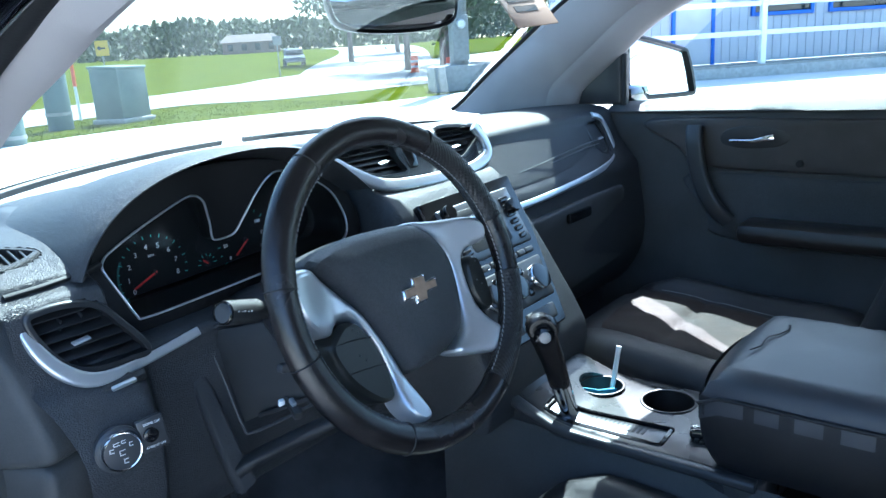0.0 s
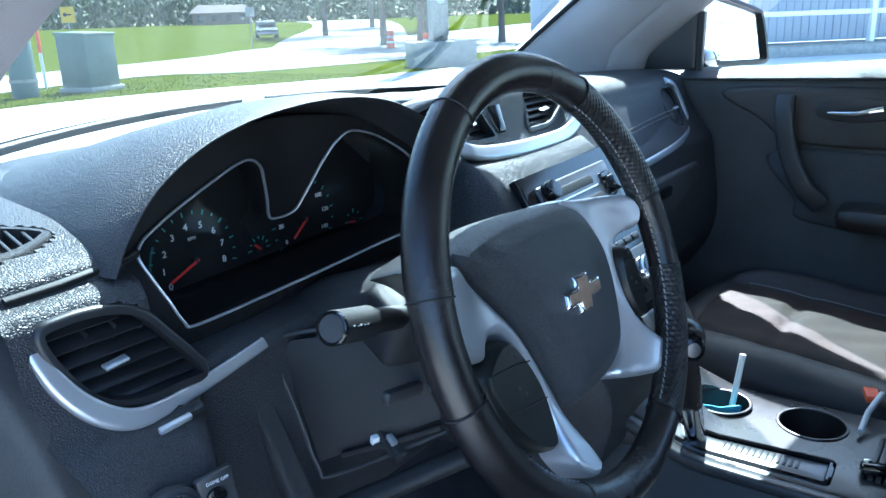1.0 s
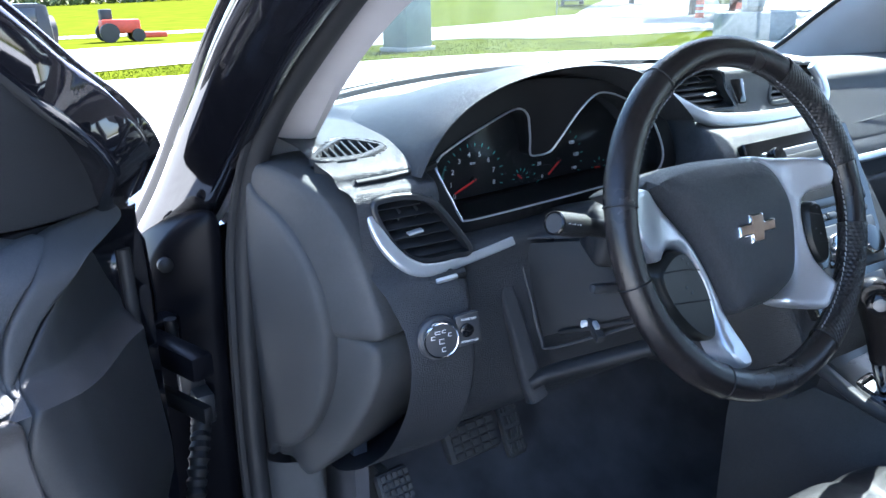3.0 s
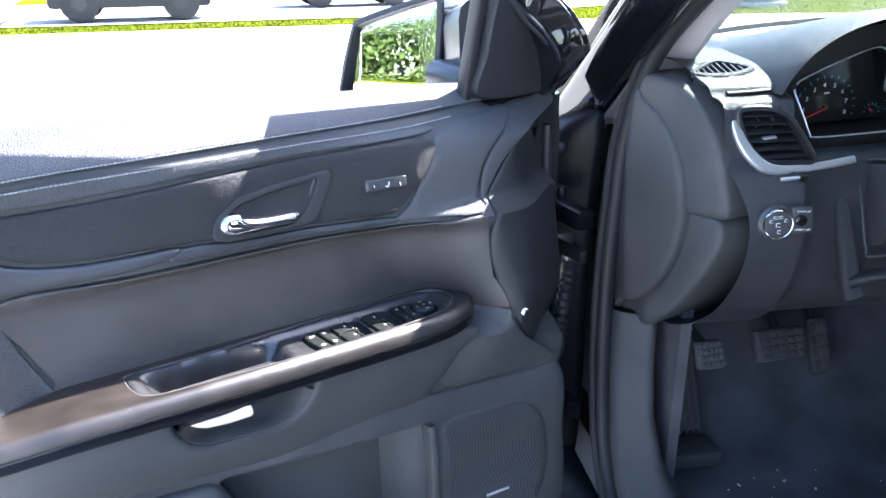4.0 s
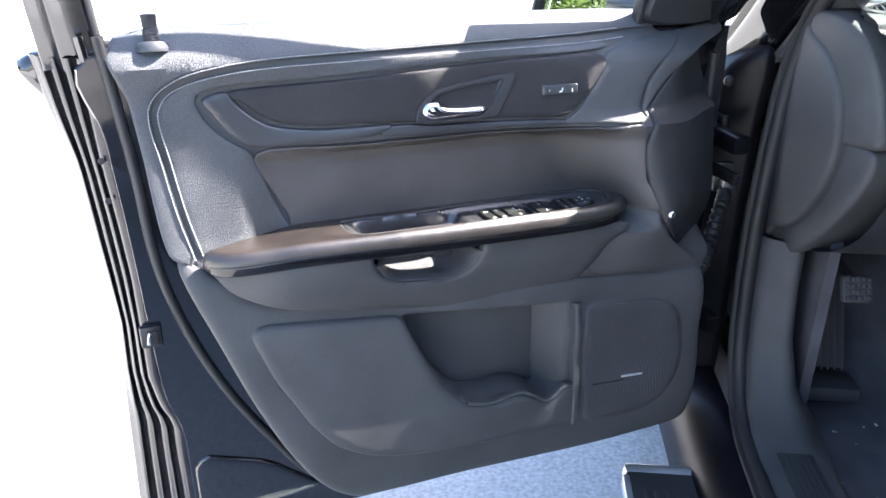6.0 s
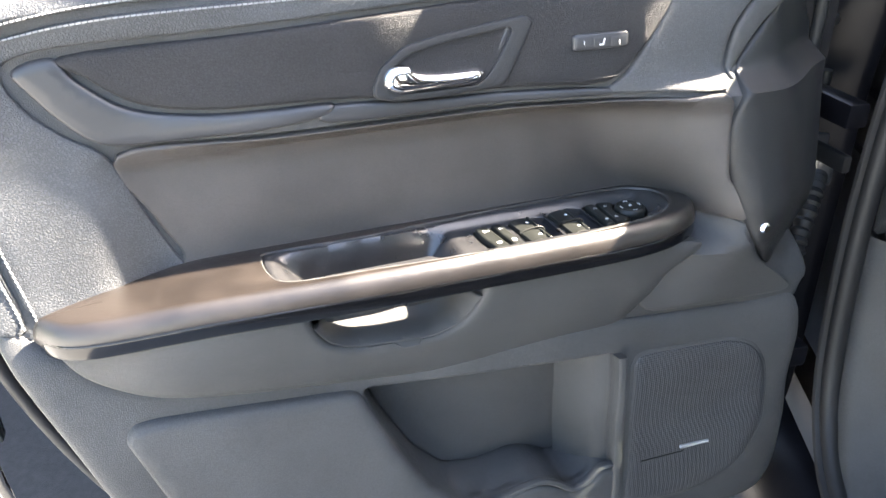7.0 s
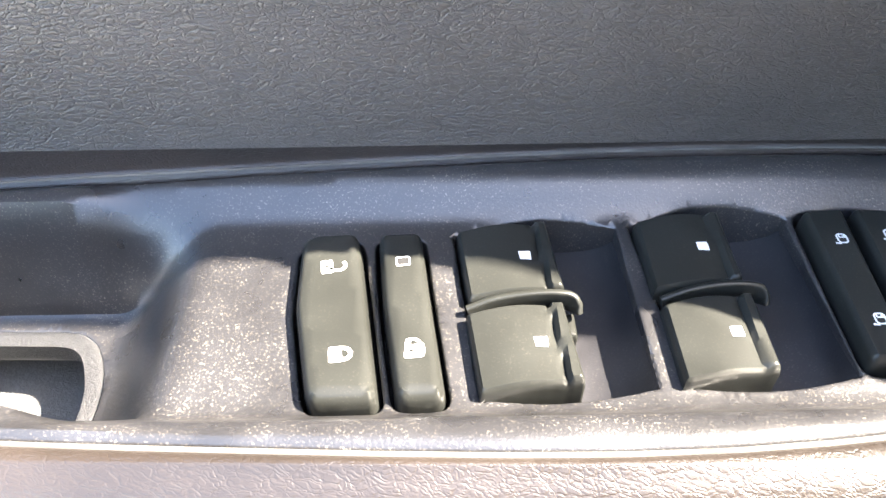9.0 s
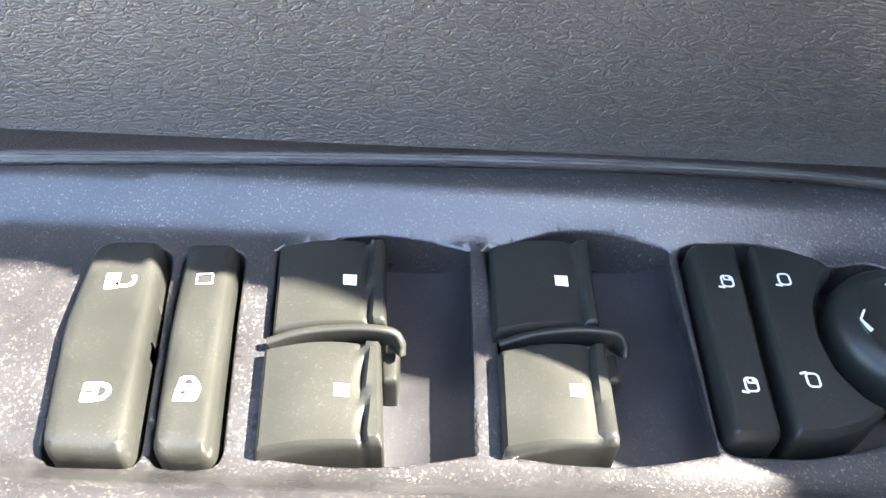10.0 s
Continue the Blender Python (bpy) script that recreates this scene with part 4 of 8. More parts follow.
bezel = part("switch_plate", relief(bez_line, on_arm, bez_h, 0.003, 0.003, 0.0026, 0.012, [grab, slot_lock, slot_win, scoops[0], scoops[1], slot_mir], 0.0105, hole_rnd=0.0007), M_BEZEL, door, "dusty charcoal plastic switch plate")
grab_liner = relief(inward(grab, -0.0012), on_arm, lambda s, d: 0.9226, 0.0016, 0.0012, 0.005, 0.004, [inward(grab, 0.0048)], 0.004)
liner = part("grab_liner", grab_liner, M_CLOSE, bezel, "grained plastic liner of the grab well")
# Near-black floors put the shade in the gaps round the keys into colour.
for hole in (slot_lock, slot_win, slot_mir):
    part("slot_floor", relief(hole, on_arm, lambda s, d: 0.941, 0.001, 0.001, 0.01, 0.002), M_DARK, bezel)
for (x0, x1, x2, o), line in zip(SCOOPS, scoops):
    def trough(s, d, x1=x1, x2=x2):
        u = min(1.0, max(0.0, (s - x1) / (x2 + 0.0012 - x1)))
        return 0.9512 - 0.0118 * math.sqrt(max(0.0, 1 - u ** 2.2))
    part("scoop_floor", relief(inward(line, -0.0004), on_arm, trough, 0.0002, 0.0004, 0.0018, 0.004), M_SCOOP, bezel)


def rocker(outline, top, rnd=0.0030, label="", tilt=0.0):
    """A key with softly rounded edges, its skirt running down into the slot."""
    face = lambda s, d: top - 0.0042 - tilt * smoothstep(0.004, 0.036, d)
    return part("switch", relief(outline, on_arm, face, 0.0042, rnd, 0.0020, 0.014, crown=0.0003), M_BUTTON, bezel, label)


TOP_LOCK, TOP_WIN, TOP_FOLD = 0.9568, 0.9562, 0.9560
lock_key = rocker(lock_line, TOP_LOCK, 0.0017, "door lock rocker switch")
win_key = rocker(winlock_line, TOP_WIN, 0.0017, "window lock switch")


def window_key(x0, x1, d0, d1, lean):
    """A window key: a bowed tongue, its front end raised to a finger lip."""
    w = x1 - x0
    back = [(x0 + lean * 0 + w * f, d0 + 0.0030 * (1 - math.sin(math.pi / 2 * min(1, 0.18 + f)))) for f in np.linspace(0, 1, 8)]
    front = [(x1 + lean + (x0 + lean - x1 - lean) * f, d1 + 0.0024 * f ** 1.4) for f in np.linspace(0, 1, 8)]
    line = resample(np.array(back + front), 0.0012)

    def h(s, d):
        f = (s - x0 - lean * (d - d0) / (d1 - d0)) / w
        return 0.9524 + 0.0012 * math.sin(math.pi * min(1, max(0, f * 1.1))) - 0.0007 * smoothstep(0.80, 0.84, f) + 0.0022 * smoothstep(0.84, 0.88, f)
    key = part("window_switch", relief(line, on_arm, h, 0.0030, 0.0009, 0.0011, 0.016), M_BUTTON, bezel)
    c, e = x0 + lean * 0.5 + w * 0.655, (d0 + d1) / 2 + 0.0006
    top = h(c, e) + 0.0030
    part("mark", plate([(c - 0.0018, e - 0.0013), (c + 0.0018, e - 0.0013), (c + 0.0019, e + 0.0014), (c - 0.0017, e + 0.0014)], on_arm, top - 0.001, top + 0.0001), M_WHITE, key)
    return key


for (x0, x1, x2, o), lean in zip(SCOOPS, (0.0022, 0.0004)):
    window_key(x0 + 0.0009, x1 - 0.0014, -0.0152 + o, 0.0078 + o * 0.7, lean)
    window_key(x0 + 0.0022, x1 - 0.0006 + lean * 0.2, 0.0120 + o * 0.7, 0.0342 + o * 0.8, lean)
    fin = spline([(x0 + 0.0030, 0.0120 + o * 0.7, 0.9520), (x0 + 0.010, 0.0104 + o * 0.7, 0.9536), (x1 - 0.006, 0.0094 + o * 0.7, 0.9542), (x1 + 0.0008, 0.0094 + o * 0.7, 0.9538), (x1 + 0.0026, 0.0100 + o * 0.7, 0.9526), (x1 + 0.0032, 0.0108 + o * 0.7, 0.9510)], 5, False)
    part("divider", sweep([dw(*q) for q in fin], soft_rect(0.0017, 0.0058, 0.0007), (0, 0, 1)), M_BUTTON, bezel)
    part("divider_tongue", relief(fillet([(x1 - 0.0006, 0.0100 + o * 0.7), (x1 + 0.0036, 0.0098 + o * 0.7), (x1 + 0.0036, 0.0172 + o * 0.7), (x1 + 0.0002, 0.0172 + o * 0.7)], 0.0008), on_arm, lambda s, d: 0.9475, 0.0020, 0.0008, 0.002, 0.010), M_BUTTON, bezel)
fold_key = rocker(fold_line, TOP_FOLD, 0.0014, "mirror folding switch")
mirror_key = rocker(sel_line, TOP_FOLD, 0.0014, "mirror selector switch")
arm_m = Matrix((DU.to_4d(), (-DN).to_4d(), Vector((0, 0, 1, 0)), Vector((0, 0, 0, 1)))).transposed()
arm_m[3][0] = arm_m[3][1] = arm_m[3][2] = 0
arm_m[0][3] = arm_m[1][3] = arm_m[2][3] = 0
knob = part("mirror_knob", lathe([(0.0166, 0), (0.0166, 0.0060), (0.0158, 0.0092), (0.0140, 0.0112), (0.0122, 0.0116), (0.0108, 0.0108), (0.0080, 0.0110), (0.0, 0.0116)], Matrix.Translation(dw(-0.2352, 0.0030, 0.9465)) @ arm_m, 48), M_BUTTON, bezel, "round mirror adjusting knob")


def print_on(shapes, origin, m_turn, height, parent, name="symbol", mat=None, lift=0.0):
    """Small print out of simple outlines, laid on a key."""
    ca, sa = math.cos(radians(m_turn)), math.sin(radians(m_turn))
    tf = lambda a, b: (origin[0] + ca * a - sa * b, origin[1] - (sa * a + ca * b))
    bms = []
    for poly in shapes:
        bms.append(plate([tf(a, b) for a, b in poly], on_arm, height - 0.0012, height + 0.0003 + lift))
    return tagged(part(name, join(*bms), mat or M_WHITE, parent, smooth=False), kind="stuff")


def bar(x0, y0, x1, y1, w):
    dx, dy = x1 - x0, y1 - y0
    L = math.hypot(dx, dy)
    nx, ny = -dy / L * w / 2, dx / L * w / 2
    return [(x0 + nx, y0 + ny), (x1 + nx, y1 + ny), (x1 - nx, y1 - ny), (x0 - nx, y0 - ny)]


def bow(cx, cy, rx, ry, a0, a1, w, n=9):
    """A curved stroke as short bars."""
    q = [(cx + rx * math.cos(radians(a)), cy + ry * math.sin(radians(a))) for a in np.linspace(a0, a1, n)]
    return [bar(*p, *r, w) for p, r in zip(q[:-1], q[1:])]


SHACKLE_BODY = [tuple(q) for q in fillet([(-0.0020, -0.0021), (0.0009, -0.0021), (0.0009, 0.0021), (-0.0020, 0.0021)], 0.0004, 2)]
print_on([SHACKLE_BODY] + bow(0.0021, 0.0, 0.0019, 0.0016, -165, 40, 0.0008), (-0.4012, 0.0004), 8, TOP_LOCK, lock_key)
print_on([SHACKLE_BODY] + bow(0.0009, 0.0, 0.0020, 0.0016, -90, 90, 0.0009), (-0.3972, 0.0268), 6, TOP_LOCK, lock_key)
for at in ((-0.4018, 0.0004), (-0.3978, 0.0268)):
    print_on([bar(-0.0007, 0.0, 0.0007, 0.0, 0.0005)], at, 6, TOP_LOCK, lock_key, "keyhole", M_BUTTON, 0.0002)
print_on([bar(-0.0016, -0.0013, 0.0016, -0.0013, 0.0003), bar(-0.0016, 0.0013, 0.0016, 0.0013, 0.0003), bar(-0.0016, -0.0013, -0.0016, 0.0013, 0.0003), bar(0.0016, -0.0013, 0.0016, 0.0013, 0.0003)], (-0.3832, -0.0016), 6, TOP_WIN, win_key, "indicator_frame")
print_on([[(-0.0012, -0.0009), (0.0012, -0.0009), (0.0012, 0.0009), (-0.0012, 0.0009)]], (-0.3832, -0.0016), 6, TOP_WIN, win_key, "indicator", M_DARK)
print_on([[tuple(q) for q in fillet([(-0.0024, -0.0026), (0.0022, -0.0026), (0.0026, 0.0004), (0.0010, 0.0028), (-0.0016, 0.0028)], 0.0008, 3)]], (-0.3804, 0.0250), 4, TOP_WIN, win_key)
print_on([bar(-0.0014, 0.0006, 0.0013, 0.0006, 0.0003), bar(-0.0013, -0.0014, 0.0002, -0.0002, 0.0003), bar(-0.0013, -0.0002, 0.0002, -0.0014, 0.0003), [(-0.0006, 0.0010), (0.0012, 0.0010), (0.0005, 0.0020), (-0.0004, 0.0020)]], (-0.3804, 0.0250), 4, TOP_WIN, win_key, "symbol_lines", M_BUTTON, 0.0002)


def mirror_sign(inner, hook):
    w, h, t, r = 0.0012, 0.0015, 0.00042, 0.0005
    out = [bar(-w + r, -h, w - r, -h, t), bar(-w + r, h, w - r, h, t), bar(-w, -h + r, -w, h - r, t), bar(w, -h + r, w, h - r, t)]
    for sx, sy in ((-1, -1), (1, -1), (1, 1), (-1, 1)):
        out.append(bar(sx * w, sy * (h - r), sx * (w - r), sy * h, t))
    out += [bar(-w - 0.0010, -h * hook - 0.0001, -w + 0.0004, -h * hook - 0.0003 * hook, 0.0005)]
    if inner:
        out += [bar(-0.0006, 0.0004, 0.0012, 0.0004, 0.0004), bar(0.0004, 0.0011, 0.0012, 0.0004, 0.0004), bar(-0.0006, 0.0004, -0.0006, 0.0014, 0.0004)]
    return out


for at in ((-0.2717, -0.0072), (-0.2727, 0.0188)):
    print_on(mirror_sign(True, 1), at, 0, TOP_FOLD, fold_key)
print_on(mirror_sign(False, 1), (-0.2590, -0.0084), 0, TOP_FOLD, mirror_key)
print_on(mirror_sign(False, -1), (-0.2602, 0.0172), 0, TOP_FOLD, mirror_key)
print_on(mirror_sign(True, 1), (-0.2352, 0.0030), 0, 0.9465 + 0.0116, knob)
for a in range(4):
    print_on([bar(0.0100, -0.0026, 0.0116, 0.0, 0.0004), bar(0.0116, 0.0, 0.0100, 0.0026, 0.0004)], (-0.2352, 0.0030), 90 * a, 0.9465 + 0.0113, knob, "arrow")

# ---- the car's body round the open doorway ----
body = thing("black_suv", (0, -0.8, 0.2), "black estate car body with its doorway open on one side", "car body")


def hsec(z, pts):
    return [(x, y, z) for x, y in pts]


# outer pillar and roof rail
pil = spline([(-0.900, 0.66, 1.055), (-0.868, 0.545, 1.165), (-0.845, 0.42, 1.285), (-0.825, 0.27, 1.405), (-0.800, 0.08, 1.510), (-0.775, -0.15, 1.590), (-0.755, -0.50, 1.650), (-0.745, -1.1, 1.685), (-0.745, -2.2, 1.670)], 6, False)
far_in = spline([(0.715, 0.80, 1.262), (0.720, 0.768, 1.283), (0.720, 0.667, 1.361), (0.720, 0.536, 1.455), (0.712, 0.419, 1.532), (0.695, 0.27, 1.600), (0.675, 0.05, 1.650), (0.665, -0.4, 1.66), (0.66, -1.2, 1.66)], 6, False)
far_out = spline([(0.765, 0.50, 1.262), (0.760, 0.480, 1.283), (0.760, 0.453, 1.338), (0.760, 0.363, 1.413), (0.760, 0.229, 1.517), (0.745, 0.06, 1.585), (0.720, -0.16, 1.625), (0.700, -0.5, 1.640), (0.69, -1.2, 1.65)], 6, False)
part("far_pillar_trim", loft([[tuple(a), tuple(a * 0.94 + b * 0.06 + np.array((-0.012, 0, -0.004))), tuple(a * 0.6 + b * 0.4 + np.array((-0.026, 0, -0.012))), tuple(a * 0.2 + b * 0.8 + np.array((-0.022, 0, -0.012))), tuple(a * 0.04 + b * 0.96 + np.array((-0.010, 0, -0.005))), tuple(b), tuple(b + np.array((0.03, 0.01, 0.0))), tuple(b + np.array((0.09, 0.0, 0.0)))] for a, b in zip(far_in, far_out)]), M_BEIGE, body, "grey pillar trim with a moulded panel")
part("far_rail", sweep([(q[0] + 0.045, q[1] + 0.02, q[2] + 0.012) for q in far_out], soft_rect(0.10, 0.12, 0.03), (0.7, 0.2, 0.7)), M_BEIGE, body)
part("far_screen_edge", sweep([(q[0] - 0.004, q[1] + 0.004, q[2] + 0.003) for q in far_in], ring(0.006, 0.004, 8), (0.7, 0, 0.7)), M_RUBBER, body)
part("roof_rail", sweep([tuple(p) for p in pil], soft_rect(0.075, 0.085, 0.02), (-0.7, 0.2, 0.7)), M_PAINT, body)
near_in = spline([(-0.735, 0.60, 1.10), (-0.738, 0.52, 1.17), (-0.740, 0.467, 1.214), (-0.740, 0.322, 1.325), (-0.740, 0.200, 1.394), (-0.738, 0.094, 1.439), (-0.735, -0.014, 1.484), (-0.720, -0.20, 1.550), (-0.700, -0.55, 1.600), (-0.690, -1.2, 1.630)], 6, False)
near_out = spline([(-0.790, 0.60, 1.10), (-0.786, 0.53, 1.17), (-0.782, 0.467, 1.225), (-0.780, 0.376, 1.324), (-0.780, 0.285, 1.395), (-0.776, 0.170, 1.440), (-0.772, 0.026, 1.487), (-0.752, -0.20, 1.560), (-0.722, -0.55, 1.615), (-0.700, -1.2, 1.640)], 6, False)
inner_lip = np.array((0.010, 0.045, 0.020))
part("near_pillar_trim", loft([[tuple(a + inner_lip), tuple(a), tuple(a * 0.92 + b * 0.08 + np.array((0.008, -0.008, -0.003))), tuple(a * 0.6 + b * 0.4 + np.array((0.010, -0.018, -0.008))), tuple(a * 0.2 + b * 0.8 + np.array((0.004, -0.012, -0.006))), tuple(b), tuple(b + np.array((-0.03, 0.03, 0.01)))] for a, b in zip(near_in, near_out)]), M_BEIGE, body, "grey-beige pillar trim")
part("outer_moulding", sweep([(p[0] - 0.028, p[1] + 0.045, p[2] + 0.012) for p in pil[:34]], soft_rect(0.018, 0.030, 0.006), (-0.7, 0.2, 0.7)), M_GLOSS, body)
part("drip_strip", sweep([(p[0] + 0.030, p[1] - 0.030, p[2] - 0.012) for p in pil[2:44]], ring(0.006, 0.010, 8), (-0.7, 0.2, 0.7)), M_SATIN, body)
# roof, headliner: out of view, added to shade the cabin from above
xs = np.linspace(-0.74, 0.74, 13)
ys = np.array([0.10] + list(np.linspace(-0.10, -3.3, 11)))
roof = [[(x, y + 0.10 * (1 - (x / 0.74) ** 2) * (1 if k == 0 else 0), 1.735 - 0.05 * (x / 0.74) ** 2 - (0.13 if k == 0 else 0.05 if k == 1 else 0.0) - 0.03 * max(0, k - 8)) for x in xs] for k, y in enumerate(ys)]
part("roof", loft(roof), M_PAINT, body)
part("headliner", loft([[(x, y, z - 0.045) for x, y, z in r] for r in roof]), M_HEAD, body, "pale grey cloth headliner")
# far side and tail: out of view, added for closing the cabin against light
part("far_side", join(rbox((0.06, 2.4, 0.75), 0.02, pose(0.86, -1.75, 0.86)), rbox((0.10, 0.12, 0.62), 0.02, pose(0.80, -0.62, 1.42, 0, -8, 0)), rbox((0.10, 0.14, 0.62), 0.02, pose(0.80, -1.72, 1.42, 0, -8, 0)), rbox((0.10, 0.5, 0.6), 0.02, pose(0.80, -2.8, 1.42, 0, -8, 0))), M_SMOOTH, body)
part("near_side", join(rbox((0.08, 1.9, 0.80), 0.03, pose(-0.93, -2.05, 0.83)), rbox((0.10, 0.16, 1.15), 0.03, pose(-0.84, -0.98, 1.05, 0, 6, 0)), rbox((0.10, 0.5, 0.6), 0.02, pose(-0.80, -2.8, 1.42, 0, 8, 0))), M_PAINT, body)
part("tail", rbox((1.66, 0.10, 1.25), 0.03, pose(0, -3.25, 1.05)), M_SMOOTH, body)
part("road_wheel", lathe([(0.0, -0.11), (0.25, -0.11), (0.35, -0.10), (0.37, -0.06), (0.37, 0.06), (0.35, 0.10), (0.25, 0.11), (0.0, 0.11)], pose(-0.83, 1.25, 0.37, 0, 90, 0), 40), M_RUBBER, body, "black tyre")

# hinge pillar with its painted face
face = spline([(-0.985, 0.40), (-0.90, 0.395), (-0.868, 0.45), (-0.862, 0.60), (-0.862, 0.80), (-0.858, 1.00), (-0.852, 1.13), (-0.88, 1.15), (-0.935, 1.10), (-0.965, 1.00), (-0.978, 0.80), (-0.985, 0.60)], 5)
part("hinge_pillar", relief(face, lambda a, b, d: (a, 0.535 - d - 0.35 * (a + 0.98), b), lambda a, b: 0.0, 0.012, 0.02, 0.03, 0.10), M_PILLAR, body, "glossy black hinge pillar")
for z, w in ((0.655, 0.050), (1.005, 0.046)):
    h = part("hinge", rbox((0.052, 0.035, w), 0.006, pose(-0.952, 0.470, z, 0, 0, 24)), M_PILLAR, body, "black painted door hinge")
    part("hinge_arm", rbox((0.030, 0.12, w * 0.7), 0.006, pose(-0.948, 0.395, z, 0, 0, 18)), M_PILLAR, h)
    part("hinge_pin", lathe([(0.008, -w / 2 - 0.006), (0.008, w / 2 + 0.006)], pose(-0.940, 0.440, z), 12), M_STEEL, h)
    for dz in (-0.014, 0.014):
        part("hinge_bolt", lathe([(0.0085, 0), (0.0085, 0.005), (0.006, 0.008), (0, 0.008)], pose(-0.938, 0.450, z + dz, 90, 0, 0), 6), M_STEEL, h)
part("bump_stop", lathe([(0.010, 0), (0.010, 0.008), (0.005, 0.012), (0, 0.012)], pose(-0.925, 0.505, 1.085, 90, 0, 0), 16), M_RUBBER, body)
part("check_bracket", join(rbox((0.034, 0.02, 0.060), 0.004, pose(-0.912, 0.500, 0.90)), rbox((0.026, 0.04, 0.045), 0.006, pose(-0.905, 0.478, 0.885))), M_SMOOTH, body, "black cable plug bracket")
boot = spline([(-0.910, 0.470, 0.880), (-0.925, 0.430, 0.862), (-0.945, 0.395, 0.815), (-0.960, 0.360, 0.775), (-0.985, 0.325, 0.765)], 14, False)
part("cable_boot", sweep(boot, ring(0.0125, 0.0125, 14), (0, 0, 1), scale=lambda f: 1.0 + 0.16 * math.sin(f * 110)), M_RUBBER, body, "ribbed rubber cable boot")
part("check_strap", rbox((0.012, 0.14, 0.022), 0.003, pose(-0.955, 0.40, 0.945, 0, 0, 20)), M_STEEL, body)

# doorway seal, kick trim and sill
seal_path = spline([(-0.735, -0.30, 1.575), (-0.760, -0.08, 1.530), (-0.778, 0.12, 1.450), (-0.795, 0.28, 1.350), (-0.818, 0.385, 1.250), (-0.838, 0.425, 1.130), (-0.848, 0.428, 1.0), (-0.856, 0.418, 0.86), (-0.860, 0.402, 0.74),
                    (-0.861, 0.380, 0.62), (-0.862, 0.335, 0.530), (-0.868, 0.24, 0.480), (-0.872, 0.05, 0.470), (-0.872, -0.40, 0.470), (-0.872, -0.80, 0.470)], 7, False)
part("doorway_seal", sweep(seal_path, ring(0.011, 0.014, 12), (-1, 0, 0)), M_RUBBER, body, "black rubber doorway seal")
part("seal_lip", sweep([(x - 0.014, y + 0.006, z) for x, y, z in seal_path], ring(0.005, 0.009, 8), (-1, 0, 0)), M_RUBBER, body)
kick = [hsec(0.815, [(-0.848, 0.412), (-0.838, 0.392), (-0.812, 0.376), (-0.784, 0.366), (-0.772, 0.40), (-0.765, 0.55)]),
        hsec(0.72, [(-0.850, 0.402), (-0.840, 0.382), (-0.812, 0.366), (-0.784, 0.357), (-0.772, 0.40), (-0.762, 0.56)]),
        hsec(0.62, [(-0.852, 0.385), (-0.842, 0.362), (-0.812, 0.346), (-0.780, 0.340), (-0.766, 0.40), (-0.755, 0.57)]),
        hsec(0.54, [(-0.855, 0.345), (-0.845, 0.318), (-0.812, 0.302), (-0.772, 0.298), (-0.752, 0.38), (-0.742, 0.58)]),
        hsec(0.492, [(-0.860, 0.270), (-0.850, 0.236), (-0.812, 0.222), (-0.762, 0.222), (-0.735, 0.34), (-0.725, 0.58)]),
        hsec(0.478, [(-0.862, 0.15), (-0.852, 0.12), (-0.812, 0.10), (-0.752, 0.10), (-0.725, 0.28), (-0.715, 0.58)])]
kp = [[tuple(q) for q in spline(r, 4, False)] for r in kick]
part("kick_trim", loft(kp), M_HARD, body, "scuffed grey plastic kick panel")
part("sill_trim", loft([[(-0.865, y, 0.470), (-0.850, y, 0.482), (-0.80, y, 0.484), (-0.745, y, 0.480), (-0.728, y, 0.462), (-0.722, y, 0.40)] for y in np.linspace(0.24, -0.75, 12)]), M_HARD, body)
scuff = part("scuff_plate", rbox((0.062, 0.46, 0.006), 0.002, pose(-0.800, -0.05, 0.487)), M_SMOOTH, body, "worn black scuff plate")
for k in range(5):
    part("scuff_rib", rbox((0.0035, 0.43, 0.003), 0.001, pose(-0.820 + 0.010 * k, -0.05, 0.4905)), M_SMOOTH, scuff)
part("rocker", loft([[(-0.875, y, 0.474), (-0.90, y, 0.468), (-0.935, y, 0.440), (-0.962, y, 0.40), (-0.972, y, 0.32), (-0.945, y, 0.25), (-0.80, y, 0.24)] for y in np.linspace(0.52, -1.2, 16)]), M_PILLAR, body)
# fender and bonnet
fen = []
for y in np.linspace(0.56, 1.95, 14):
    f = (y - 0.56) / 1.39
    w = 0.02 * math.sin(f * 3.14)
    fen.append([(-0.800 + 0.06 * f, y, 1.115 - 0.02 * f - 0.10 * f ** 3), (-0.86 + 0.05 * f, y, 1.105 - 0.03 * f - 0.10 * f ** 3), (-0.930 + 0.03 * f - w, y, 1.07 - 0.03 * f - 0.10 * f ** 3), (-0.965 - w + 0.03 * f, y, 0.99 - 0.05 * f),
                (-0.978 - w + 0.03 * f, y, 0.85), (-0.985 - w + 0.03 * f, y, 0.62), (-0.975 - w + 0.03 * f, y, 0.42), (-0.95, y, 0.30)])
part("fender", loft(fen), M_PAINT, body)
part("fender_return", rbox((0.10, 0.02, 0.62), 0.006, pose(-0.935, 0.575, 0.74)), M_PILLAR, body)
hood = [[(x, 0.82 + 0.22 * (1 - (x / 0.8) ** 2) + 1.05 * f, 1.065 + 0.045 * (1 - (x / 0.8) ** 2) - 0.02 * f - 0.13 * f ** 3) for x in np.linspace(-0.8, 0.8, 17)] for f in np.linspace(0, 1, 10)]
part("bonnet", loft(hood), M_PAINT, body)
